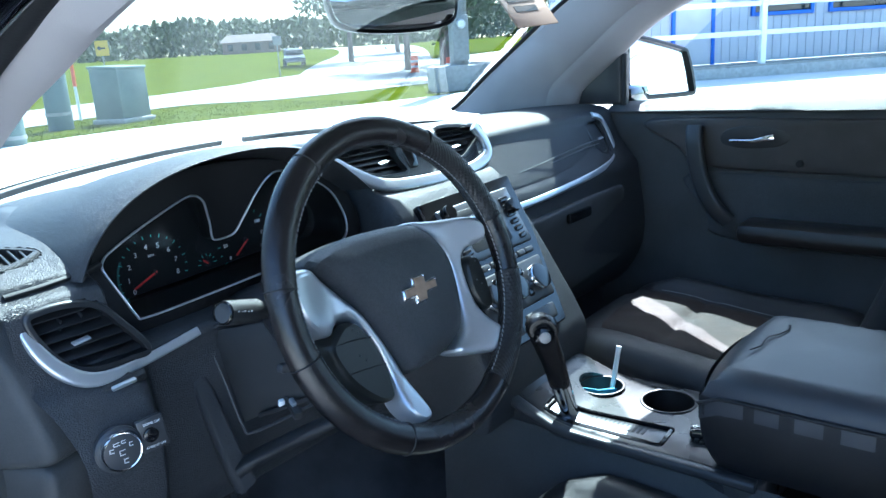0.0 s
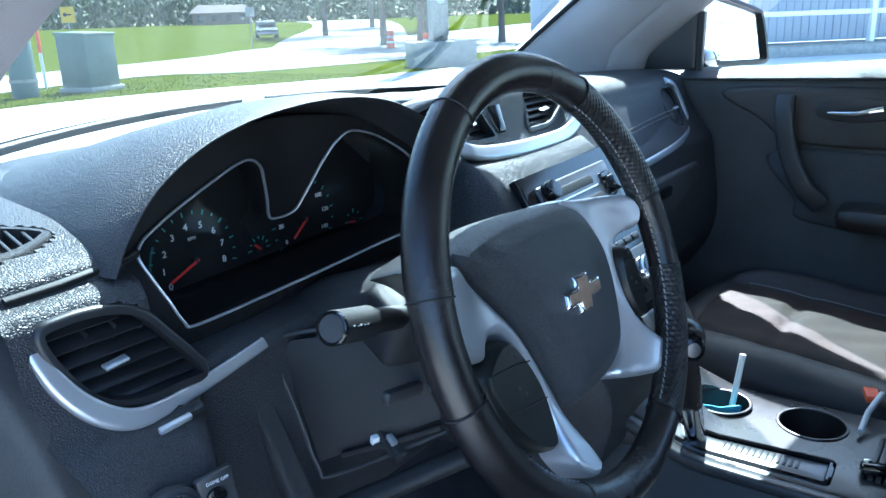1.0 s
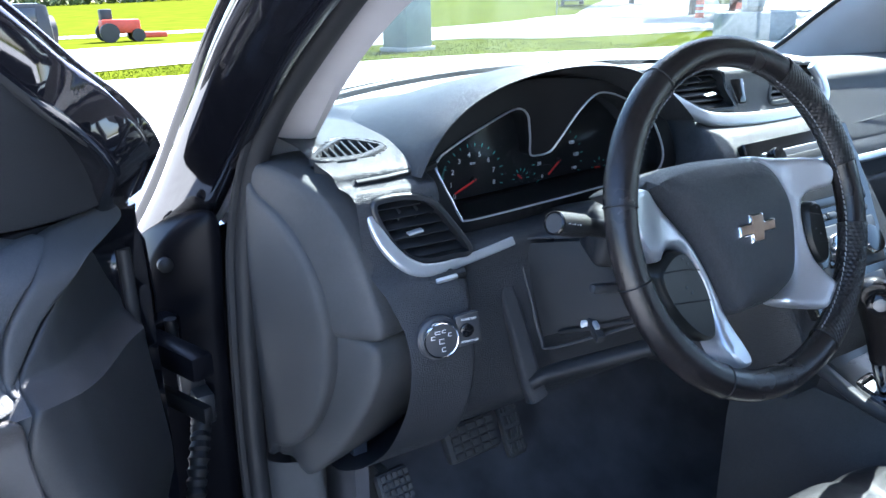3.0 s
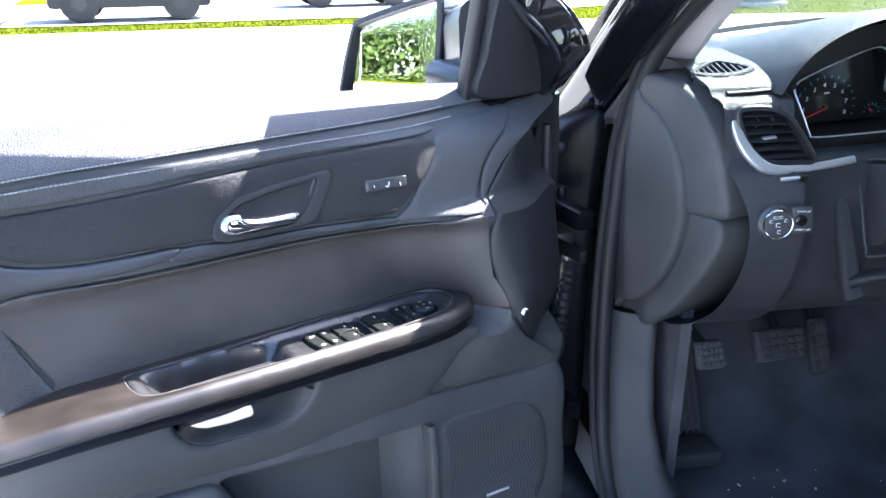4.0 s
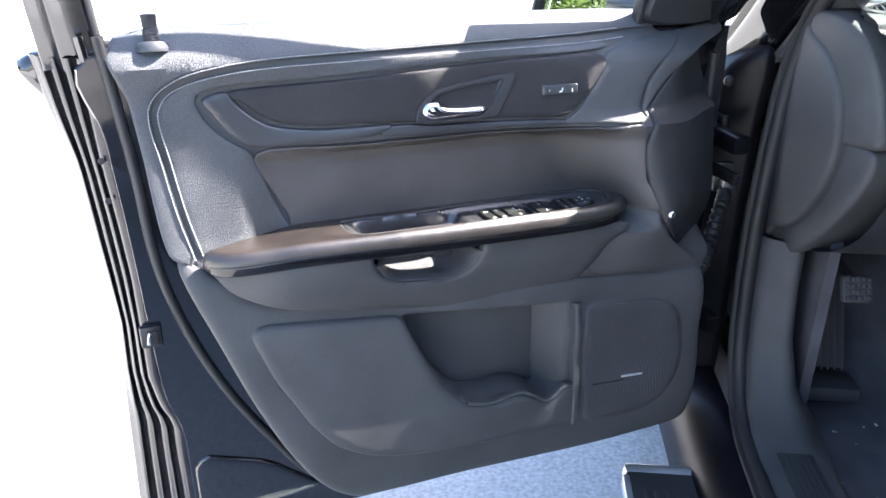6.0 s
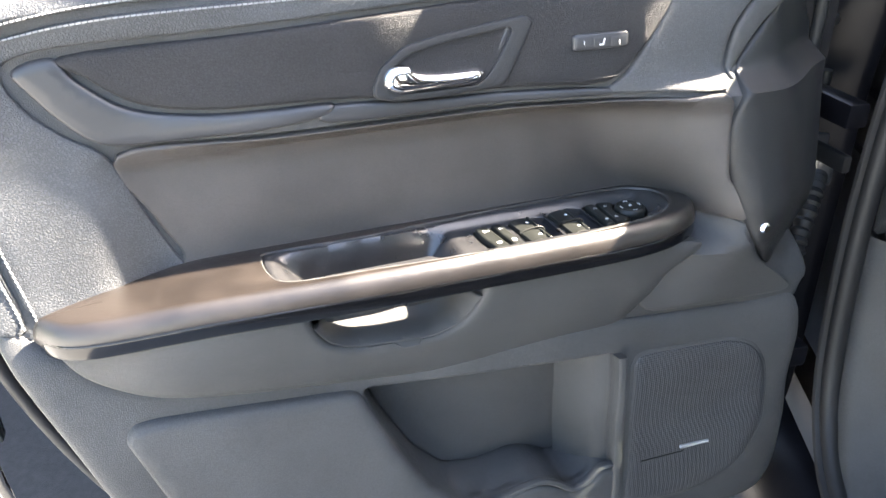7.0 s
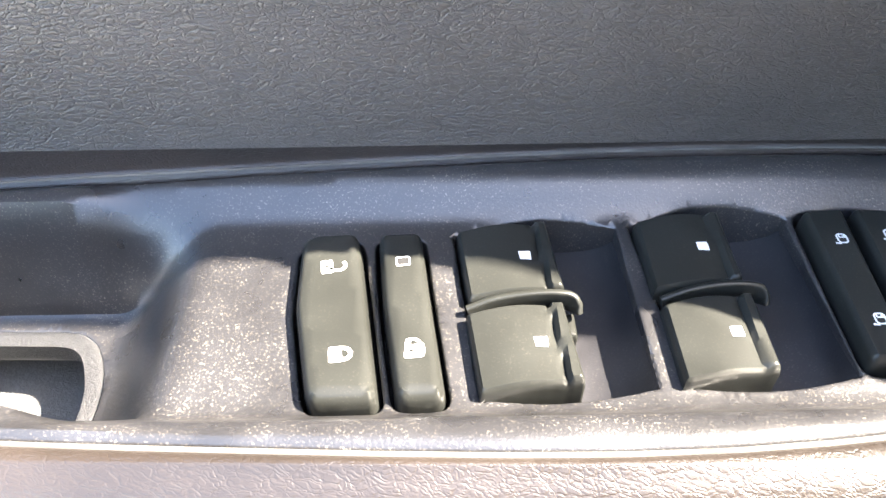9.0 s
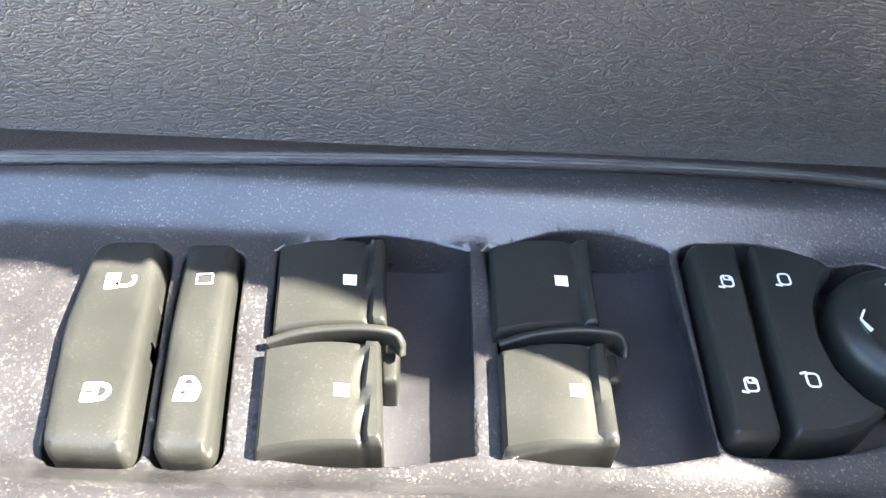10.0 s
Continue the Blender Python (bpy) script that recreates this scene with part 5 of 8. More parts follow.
part("cowl", loft([[(x, 0.60 + 0.34 * (1 - (x / 0.8) ** 2), 1.165 + 0.035 * (1 - (x / 0.8) ** 2)) for x in np.linspace(-0.8, 0.8, 17)],
                   [(x, 0.83 + 0.22 * (1 - (x / 0.8) ** 2), 1.06 + 0.045 * (1 - (x / 0.8) ** 2)) for x in np.linspace(-0.8, 0.8, 17)]]), M_HARD, body)
part("far_fender", loft([[(-x, y, z) for x, y, z in r] for r in fen]), M_PAINT, body)
part("front_bumper", loft([[(x * f, 1.86 + 0.26 * (1 - (x / 0.97) ** 2) + dy, z) for x in np.linspace(-0.97, 0.97, 17)] for f, dy, z in ((0.86, -0.10, 0.95), (0.95, 0.0, 0.86), (1.0, 0.05, 0.66), (1.0, 0.06, 0.45), (0.97, 0.0, 0.28))]), M_PAINT, body)
for wx, wy in ((0.83, 1.25), (-0.83, -1.72), (0.83, -1.72)):
    part("road_wheel", lathe([(0.0, -0.11), (0.25, -0.11), (0.35, -0.10), (0.37, -0.06), (0.37, 0.06), (0.35, 0.10), (0.25, 0.11), (0.0, 0.11)], pose(wx, wy, 0.37, 0, 90, 0), 40), M_RUBBER, body, "black tyre")
part("underbody", rbox((1.55, 4.6, 0.12), 0.03, pose(0, -0.65, 0.30)), M_STEEL, body)
# windscreen with wipers
ws = []
for f in np.linspace(0, 1, 12):
    ws.append([(x * (0.79 - 0.075 * f), (0.60 + 0.14 * max(x, 0) + 0.34 * (1 - (x) ** 2)) * (1 - f) + (-0.20 + 0.13 * (1 - x ** 2)) * f + max(x, 0) ** 2 * (0.13 + 0.45 * f), (1.185 + 0.025 * (1 - x * x)) * (1 - f) + (1.590 + 0.035 * (1 - x * x)) * f + 0.035 * math.sin(math.pi * f)) for x in np.linspace(-1, 1, 21)])
part("windscreen", loft(ws), M_SCREEN, body, "clear curved windscreen")
part("screen_edge", sweep([ws[k][j] for k, j in [(k, 0) for k in range(12)]], ring(0.010, 0.004, 8), (-0.7, 0, 0.7)), M_RUBBER, body)
for x0, x1 in ((-0.60, 0.02), (0.08, 0.66)):
    wpath = [(x, 0.615 + 0.34 * (1 - (x / 0.79) ** 2) - 0.012 * (1 - abs(f - 0.5)), 1.232 + 0.025 * (1 - (x / 0.79) ** 2)) for f, x in zip(np.linspace(0, 1, 12), np.linspace(x0, x1, 12))]
    wiper = part("wiper", sweep(wpath, soft_rect(0.010, 0.014, 0.003), (0, -0.5, 0.8)), M_RUBBER, body, "black wiper blade")
    part("wiper_arm", sweep([(wpath[k][0] - 0.01, wpath[k][1] + 0.03, wpath[k][2] + 0.004) for k in range(1, 9)], soft_rect(0.012, 0.008, 0.002), (0, -0.5, 0.8)), M_SMOOTH, wiper)

# running board under the doorway
board = thing("running_board", (-1.02, -0.2, 0.33), "black ribbed running board with a bright metal edge", "running board")
part("tread", rbox((0.15, 1.75, 0.03), 0.01, pose(-1.010, -0.655, 0.385)), M_MAT, board)
for k in range(6):
    part("tread_rib", rbox((0.006, 1.60, 0.006), 0.002, pose(-1.055 + 0.018 * k, -0.64, 0.402)), M_MAT, board)
part("bright_edge", sweep([(-1.085, y, 0.388) for y in np.linspace(0.20, -1.5, 8)] , soft_rect(0.014, 0.028, 0.005), (0, 0, 1)), M_SATIN, board)
part("end_cap", rbox((0.155, 0.03, 0.036), 0.012, pose(-1.010, 0.225, 0.385)), M_SATIN, board)
for y in (0.05, -0.6, -1.3):
    part("board_bracket", rbox((0.12, 0.04, 0.03), 0.004, pose(-0.945, y, 0.362, 0, 12, 0)), M_STEEL, board)

# outside mirror on the door, and its twin on the far door
def outside_mirror(parent, m, label, tip=0.0):
    shell = spline([(-0.080, 0.038), (-0.068, 0.051), (0.0, 0.067), (0.088, 0.083), (0.106, 0.076), (0.110, 0.055), (0.109, 0.005), (0.104, -0.048), (0.078, -0.072), (0.050, -0.081), (0.0, -0.080), (-0.092, -0.073), (-0.107, -0.062), (-0.104, -0.040), (-0.095, -0.005)], 4)
    to = lambda a, b, d: m @ Vector((a, d, b))
    case = part("mirror_case", relief(shell, lambda a, b, d: m @ Vector((a, d, b)), lambda a, b: 0.0, 0.055, 0.075, 0.012, 0.035), M_PAINT, parent, label)
    part("mirror_rim", relief(inward(shell, 0.001), lambda a, b, d: m @ Vector((a, -0.034 - d, b)), lambda a, b: 0, 0.006, 0.004, 0.02, 0.004, [inward(shell, 0.010)], 0.010), M_RUBBER, case)
    part("mirror_glass", relief(inward(shell, 0.008), lambda a, b, d: m @ Vector((a, -0.029 - d - b * tip, b)), lambda a, b: 0, 0.001, 0.001, 0.03, 0.003), M_MIRROR, case, "mirror glass")
    return case


MIRROR_AT = pose(-1.187, 0.575, 1.246, -8.3, -4.5, -50.4)
outside_mirror(door, MIRROR_AT @ Matrix.Translation((-0.006, 0, -0.003)) @ Matrix.Diagonal((1.14, 1.0, 1.09, 1.0)), "black outside mirror case", 0.038)
part("mirror_foot", sweep([dw(-0.075, -0.11, 1.222), dw(-0.085, -0.16, 1.228), MIRROR_AT @ Vector((0.085, 0.01, -0.045)), MIRROR_AT @ Vector((0.02, 0.02, -0.03))], soft_rect(0.06, 0.055, 0.02), (0, 0, 1)), M_SMOOTH, door)
part("mirror_neck", sweep([dw(-0.06, -0.10, 1.29), MIRROR_AT @ Vector((0.10, 0.025, 0.01)), MIRROR_AT @ Vector((0.04, 0.03, 0.01))], soft_rect(0.07, 0.11, 0.03), (0, 0, 1)), M_SMOOTH, door)

# ---- dashboard ----
dash = thing("dashboard", (0, 0.4, 0.80), "black grained dashboard with instrument hood, silver-framed vents and radio", "dashboard")
SEC = {
    "L": [(0.95, 1.18), (0.75, 1.222), (0.55, 1.243), (0.40, 1.242), (0.33, 1.232), (0.294, 1.220), (0.284, 1.2075), (0.259, 1.1925), (0.2480, 1.120), (0.216, 1.085), (0.192, 1.045), (0.188, 1.00), (0.202, 0.94), (0.245, 0.87), (0.33, 0.82), (0.52, 0.80)],
    "C": [(0.95, 1.19), (0.75, 1.230), (0.62, 1.250), (0.52, 1.252), (0.45, 1.250), (0.44, 1.240), (0.44, 1.20), (0.44, 1.16), (0.43, 1.128), (0.275, 1.118), (0.258, 1.08), (0.252, 1.01), (0.255, 0.94), (0.275, 0.87), (0.35, 0.82), (0.52, 0.80)],
    "S": [(0.95, 1.20), (0.75, 1.245), (0.55, 1.280), (0.42, 1.294), (0.35, 1.298), (0.322, 1.290), (0.315, 1.268), (0.298, 1.226), (0.268, 1.208), (0.248, 1.190), (0.216, 1.150), (0.166, 1.080), (0.126, 1.020), (0.095, 0.970), (0.075, 0.92), (0.09, 0.84)],
    "P": [(0.95, 1.20), (0.75, 1.245), (0.55, 1.268), (0.45, 1.272), (0.395, 1.268), (0.365, 1.256), (0.356, 1.235), (0.336, 1.190), (0.306, 1.150), (0.288, 1.125), (0.282, 1.09), (0.268, 1.00), (0.270, 0.93), (0.295, 0.86), (0.36, 0.80), (0.52, 0.78)]}
STOPS = [(-0.80, "L"), (-0.655, "L"), (-0.615, "C"), (-0.225, "C"), (-0.165, "S"), (0.135, "S"), (0.20, "P"), (0.80, "P")]


def dash_section(x):
    for (x0, a), (x1, b) in zip(STOPS[:-1], STOPS[1:]):
        if x0 <= x <= x1:
            f = smoothstep(x0, x1, x)
            pts = [((1 - f) * p[0] + f * q[0], (1 - f) * p[1] + f * q[1]) for p, q in zip(SEC[a], SEC[b])]
            bow = 0.02 * (max(x, 0) / 0.8) ** 4
            return [(x, y - bow * (1 if y < 0.5 else 0), z) for y, z in pts]


# openings for the vents stand behind their frames
LEFT_VENT = spline([(-0.741, 1.186), (-0.722, 1.192), (-0.69, 1.190), (-0.664, 1.180), (-0.645, 1.158), (-0.618, 1.116), (-0.645, 1.113), (-0.680, 1.114), (-0.708, 1.125), (-0.729, 1.152)], 5)
MID_VENT = spline([(-0.228, 1.282), (-0.16, 1.293), (-0.09, 1.294), (-0.080, 1.262), (-0.070, 1.236), (-0.105, 1.234), (-0.140, 1.237), (-0.19, 1.258)], 5)
MID_VENT2 = np.array([(-(x + 0.065) + 0.015, z) for x, z in MID_VENT])
END_VENT = spline([(0.655, 1.232), (0.705, 1.236), (0.716, 1.215), (0.712, 1.178), (0.690, 1.162), (0.662, 1.166), (0.650, 1.195)], 5)
stations = sorted(set(np.round(np.concatenate([np.linspace(-0.78, 0.78, 131), np.arange(-0.75, -0.60, 0.003), np.arange(-0.24, 0.17, 0.004), np.arange(0.64, 0.73, 0.004)]), 4)))
dash_bm = loft([[tuple(q) for q in spline(dash_section(x), 9, False)] for x in stations])
for vert in dash_bm.verts:
    if vert.co.y < 0.42:
        q = np.array([[vert.co.x, vert.co.z]])
        for hole in (LEFT_VENT, MID_VENT, MID_VENT2, END_VENT):
            if inside(q, hole)[0]:
                vert.co.y += 0.06
for vert in dash_bm.verts:
    if vert.co.x < -0.7 and vert.co.y < 0.45:
        vert.co.x = max(vert.co.x, -0.820 + 0.07 * (0.432 - vert.co.y) / 0.21)
GRILLE = spline([(-0.782, 0.336), (-0.764, 0.321), (-0.735, 0.319), (-0.708, 0.323), (-0.682, 0.339), (-0.676, 0.352), (-0.690, 0.374), (-0.714, 0.392), (-0.741, 0.378)], 5)
for vert in dash_bm.verts:
    if vert.co.z > 1.2 and inside(np.array([[vert.co.x, vert.co.y]]), GRILLE)[0]:
        vert.co.z -= 0.02
part("dash_body", dash_bm, M_DASH, dash, sharp=60)

# instrument hood
arch = spline([(-0.672, 1.208), (-0.655, 1.238), (-0.622, 1.272), (-0.572, 1.299), (-0.505, 1.316), (-0.420, 1.322), (-0.345, 1.314), (-0.285, 1.292), (-0.240, 1.262), (-0.205, 1.232)], 7, False)
ctr = np.array((-0.43, 1.16))


def arch_ring(y, grow, drop=0.0):
    out = []
    for x, z in arch:
        v = np.array((x, z)) - ctr
        q = ctr + v * (1 + grow)
        out.append((q[0], y, q[1] - drop * (q[1] - 1.19)))
    return out


part("instrument_hood", loft([arch_ring(0.435, -0.20), arch_ring(0.36, -0.11), arch_ring(0.285, -0.035), arch_ring(0.270, -0.015), arch_ring(0.266, 0.0), arch_ring(0.272, 0.012), arch_ring(0.300, 0.022), arch_ring(0.36, 0.03, 0.05), arch_ring(0.46, 0.05, 0.22), arch_ring(0.60, 0.10, 0.50), arch_ring(0.72, 0.14, 0.62)]),
     M_DASH, dash, sharp=60)
part("pad_groove", sweep([(-0.748, 0.2845, 1.2085), (-0.708, 0.2855, 1.2095), (-0.660, 0.290, 1.2120), (-0.632, 0.300, 1.2140)], soft_rect(0.0065, 0.008, 0.002), (0, -0.5, 0.8)), M_DARK, dash)

# cluster
RIM = spline([(-0.625, 0.312, 1.208), (-0.617, 0.316, 1.218), (-0.600, 0.320, 1.2255), (-0.572, 0.328, 1.235), (-0.529, 0.338, 1.248), (-0.483, 0.348, 1.2605), (-0.461, 0.352, 1.2615), (-0.447, 0.355, 1.252), (-0.440, 0.360, 1.237), (-0.433, 0.366, 1.213), (-0.430, 0.370, 1.196), (-0.422, 0.372, 1.1885),
              (-0.394, 0.370, 1.191), (-0.381, 0.362, 1.210), (-0.362, 0.350, 1.244), (-0.344, 0.342, 1.266), (-0.325, 0.335, 1.2750), (-0.289, 0.328, 1.264), (-0.249, 0.316, 1.236), (-0.233, 0.308, 1.205), (-0.229, 0.302, 1.178), (-0.240, 0.297, 1.160), (-0.262, 0.295, 1.1535), (-0.340, 0.293, 1.1500),
              (-0.420, 0.291, 1.1455), (-0.512, 0.290, 1.1410), (-0.592, 0.289, 1.1385), (-0.604, 0.290, 1.145), (-0.613, 0.295, 1.167), (-0.623, 0.306, 1.195)], 5)
rim_line = RIM[:, [0, 2]]


def gauge_y(x, z):
    """Depth of the cluster's face: led smoothly from its bright outline."""
    w = 1.0 / (((rim_line - np.array((x, z))) ** 2).sum(1) + 1e-6) ** 1.5
    return float((RIM[:, 1] * w).sum() / w.sum())


M_CLUSTER = material("cluster_black", (0.009, 0.009, 0.010), 0.55, vary=0.15, grain=0.2, grain_size=0.001, spec=0.25)
cluster = part("gauge_panel", relief(spline([(-0.640, 1.200), (-0.612, 1.250), (-0.55, 1.284), (-0.43, 1.300), (-0.30, 1.288), (-0.225, 1.245), (-0.195, 1.18), (-0.205, 1.13), (-0.30, 1.124), (-0.45, 1.118), (-0.60, 1.116), (-0.632, 1.15)], 5),
                                            lambda a, b, d: (a, gauge_y(a, b) - d, b), lambda a, b: -0.003, 0.002, 0.006, 0.014, 0.02, [rim_line], 0.07), M_CLUSTER, dash, "instrument cluster with silver outline and red needles")
part("cluster_rim", sweep([(x, y - 0.002, z) for x, y, z in RIM], ring(0.0014, 0.0020, 8), (0, -1, 0), True), M_SATIN, cluster, "bright silver outline")
part("dial_face", relief(inward(rim_line, -0.004), lambda a, b, d: (a, 0.394 - d, b), lambda a, b: 0, 0.001, 0.002, 0.03, 0.004), M_CLUSTER, cluster)
fwd_m = lambda x, y, z: Matrix.Translation((x, y, z)) @ pose(0, 0, 0, 90, 0, 0)


def dial(cx, cz, r, a0, a1, labels, size, ticks, needle, length, arc=False):
    for k, t in enumerate(labels):
        a = radians(a0 + (a1 - a0) * k / max(1, len(labels) - 1))
        if t:
            letters(t, size, fwd_m(cx + (r - size * 0.9) * math.cos(a), 0.3915, cz + (r - size * 0.9) * math.sin(a)), M_WHITE, cluster, "numeral")
    bms = []
    for k in range(ticks):
        a = radians(a0 + (a1 - a0) * k / (ticks - 1))
        long = k % 2 == 0
        bms.append(rbox((0.0050 if long else 0.0032, 0.0008, 0.0009), 0, Matrix.Translation((cx + r * 1.10 * math.cos(a), 0.3915, cz + r * 1.10 * math.sin(a))) @ Matrix.Rotation(-a, 4, "Y")))
    part("scale", join(*bms), M_TEAL, cluster)
    a = radians(needle)
    n = part("needle", rbox((length, 0.0015, 0.0027), 0.0004, Matrix.Translation((cx + length * 0.42 * math.cos(a), 0.388, cz + length * 0.42 * math.sin(a))) @ Matrix.Rotation(-a, 4, "Y")), M_RED, cluster, "red gauge needle")
    part("needle_hub", lathe([(0.0045, 0), (0.0045, 0.004), (0, 0.005)], Matrix.Translation((cx, 0.392, cz)) @ pose(0, 0, 0, 90, 0, 0), 14), M_DARK, n)


dial(-0.5135, 1.161, 0.0465, 212, -12, ["0", "1", "2", "3", "4", "5", "6", "7", "8"], 0.0100, 17, 204, 0.040)
dial(-0.428, 1.152, 0.012, 180, 0, [], 0.004, 7, 140, 0.012)
dial(-0.357, 1.170, 0.043, 215, -25, ["0", "20", "", "", "", "100", "120", "140"], 0.0075, 15, 221, 0.030)
dial(-0.272, 1.150, 0.012, 180, 0, [], 0.004, 5, 178, 0.014)
letters("RPM", 0.005, fwd_m(-0.514, 0.3915, 1.185), M_WHITE, cluster)
arcs = [(-0.5135 + 0.0525 * math.cos(radians(a)), 0.3915, 1.161 + 0.0525 * math.sin(radians(a))) for a in np.linspace(150, 222, 12)]
part("scale_band", sweep(arcs, soft_rect(0.0030, 0.0006, 0.0001, 1), (0, -1, 0)), M_BAND, cluster)
pane = part("cluster_lens", relief(inward(rim_line, 0.001), lambda a, b, d: (a, gauge_y(a, b) + 0.008 - d, b), lambda a, b: 0, 0.0005, 0.001, 0.014, 0.001), M_LENS, cluster)
pane.visible_shadow = False


M_VANE = material("vent_plastic", (0.020, 0.021, 0.023), 0.40, vary=0.15, grain=0.1, grain_size=0.001)


def vent(name, outline, yf, n, tab, label):
    hole = inward(outline, 0.003)
    v = part(name, relief(inward(resample(np.array(outline), 0.004), -0.0045), lambda a, b, d: (a, yf(b) - d, b), lambda a, b: 0.0, 0.004, 0.004, 0.008, 0.025, [hole], 0.03), M_VANE, dash, label)
    # Near-black sheet behind the vanes stands in for the duct's shade.
    part("vent_shade_back", relief(hole, lambda a, b, d: (a, yf(b) + 0.032 - d, b), lambda a, b: 0, 0.001, 0.002, 0.03, 0.002), M_DARK, v)
    zs, xs_ = hole[:, 1], hole[:, 0]
    for k in range(n):
        z = zs.min() + (zs.max() - zs.min()) * (k + 0.5) / n
        cross = [a[0] + (b[0] - a[0]) * (z - a[1]) / (b[1] - a[1]) for a, b in zip(hole, np.roll(hole, -1, 0)) if (a[1] - z) * (b[1] - z) < 0]
        if len(cross) >= 2:
            part("vane", rbox((max(cross) - min(cross), 0.018, 0.0020), 0.0006, pose((max(cross) + min(cross)) / 2, yf(z) + 0.014, z, 28, 0, 0)), M_VANE, v)
    for f in (0.3, 0.5, 0.7):
        x = xs_.min() + (xs_.max() - xs_.min()) * f
        part("cross_vane", rbox((0.0018, 0.012, (zs.max() - zs.min()) * 0.72), 0.0005, pose(x, yf(zs.mean()) + 0.028, zs.mean(), 25, 0, 0)), M_VANE, v)
    part("vent_tab", rbox((0.020, 0.008, 0.0024), 0.0008, pose(*tab, 15, -6, 0)), M_SATIN, v, "silver vent tab")
    return v


vy = lambda z: 0.2475 + 0.15 * (z - 1.12)
vent("left_vent", LEFT_VENT, vy, 6, (-0.692, 0.250, 1.150), "black louvred air vent")
strip = spline([(-0.745, 0.275, 1.200), (-0.745, 0.260, 1.176), (-0.736, 0.249, 1.147), (-0.718, 0.240, 1.122), (-0.694, 0.236, 1.107), (-0.664, 0.238, 1.103), (-0.625, 0.246, 1.103), (-0.583, 0.254, 1.105), (-0.541, 0.262, 1.108)], 7, False)
part("silver_strip", sweep(strip, soft_rect(0.0165, 0.010, 0.004), (0, -0.85, 0.45), scale=lambda f: 0.72 + 0.36 * math.sin(math.pi * min(1.0, f * 1.25)) ** 2), M_SATIN, dash, "satin silver trim sweep")
cvy = lambda z: 0.300 + 0.45 * (z - 1.225)
vent("centre_vent", MID_VENT, cvy, 6, (-0.129, 0.304, 1.259), "black louvred centre vent")
vent("centre_vent", MID_VENT2, cvy, 6, (0.070, 0.304, 1.259), "black louvred centre vent")
part("hazard_pad", relief(fillet([(-0.074, 1.292), (-0.030, 1.292), (-0.040, 1.238), (-0.062, 1.238)], 0.006), lambda a, b, d: (a, cvy(b) - d, b), lambda a, b: 0, 0.006, 0.004, 0.01, 0.01), M_GLOSS, dash)
cstrip = spline([(-0.236, 0.318, 1.276), (-0.190, 0.300, 1.245), (-0.142, 0.285, 1.224), (-0.06, 0.279, 1.217), (0.02, 0.279, 1.216), (0.10, 0.283, 1.219), (0.150, 0.292, 1.235), (0.156, 0.304, 1.262), (0.140, 0.314, 1.288)], 7, False)
part("silver_frame", sweep(cstrip, soft_rect(0.022, 0.012, 0.005), (0, -0.8, 0.5)), M_SATIN, dash, "satin silver centre vent frame")

# centre stack: radio and climate
SK = Matrix.Translation((0, 0.236, 1.187)) @ pose(0, 0, 0, 90 - 35, 0, 0)
sk = lambda a, b, d: SK @ Vector((a, b, d))     # b: down the slope from the top, d: out of it


def skp(poly, d0, th, mat, name, parent, rnd=0.003, step=0.02, label="", crown=0.0):
    return part(name, relief(fillet(poly, 0.006), lambda a, b, d: sk(a, b, d), lambda a, b: d0, th, rnd, step, 0.006, crown=crown), mat, parent, label)


stack = skp([(-0.134, 0.004), (0.136, 0.012), (0.118, -0.10), (0.062, -0.275), (-0.135, -0.275), (-0.140, -0.10)], -0.004, 0.010, M_GLOSS, "centre_fascia", dash, label="gloss black centre stack")
radio = skp([(-0.108, -0.018), (0.104, -0.012), (0.090, -0.122), (-0.112, -0.122)], 0.006, 0.005, M_SILVER, "radio", stack, label="silver faced radio")
skp([(-0.085, -0.030), (0.040, -0.027), (0.040, -0.040), (-0.085, -0.043)], 0.0105, 0.001, M_DARK, "disc_slot", radio, 0.001)
skp([(-0.080, -0.046), (0.045, -0.043), (0.045, -0.0475), (-0.080, -0.0505)], 0.0105, 0.002, M_CHROME, "slot_trim", radio, 0.001)
skp([(-0.070, -0.058), (0.046, -0.056), (0.040, -0.108), (-0.072, -0.108)], 0.0105, 0.001, M_DARK, "display", radio, 0.001)
for k in range(6):
    b = -0.030 - 0.0145 * k
    skp([(0.060, b), (0.090 - 0.0015 * k, b + 0.001), (0.088 - 0.0015 * k, b - 0.010), (0.058, b - 0.011)], 0.0105, 0.003, M_GLOSS, "radio_key", radio, 0.0015)
for k in range(4):
    skp([(-0.104, -0.050 - 0.016 * k), (-0.078, -0.049 - 0.016 * k), (-0.078, -0.060 - 0.016 * k), (-0.104, -0.061 - 0.016 * k)], 0.0105, 0.003, M_GLOSS, "radio_key", radio, 0.0015)
knob_p = [(0.0135, 0), (0.0135, 0.012), (0.012, 0.015), (0.0, 0.0155)]
part("radio_knob", lathe(knob_p, SK @ pose(0.080, -0.052, 0.011), 28), M_GLOSS, radio, "black volume knob")
part("radio_knob", lathe(knob_p, SK @ pose(-0.090, -0.030, 0.011), 28), M_GLOSS, radio)
climate = skp([(-0.122, -0.150), (0.086, -0.150), (0.068, -0.225), (-0.126, -0.225)], 0.006, 0.003, M_SMOOTH, "climate_panel", stack, label="climate control panel")
skp([(-0.110, -0.130), (0.082, -0.130), (0.080, -0.142), (-0.112, -0.142)], 0.006, 0.003, M_GLOSS, "button_row", stack, 0.0015)
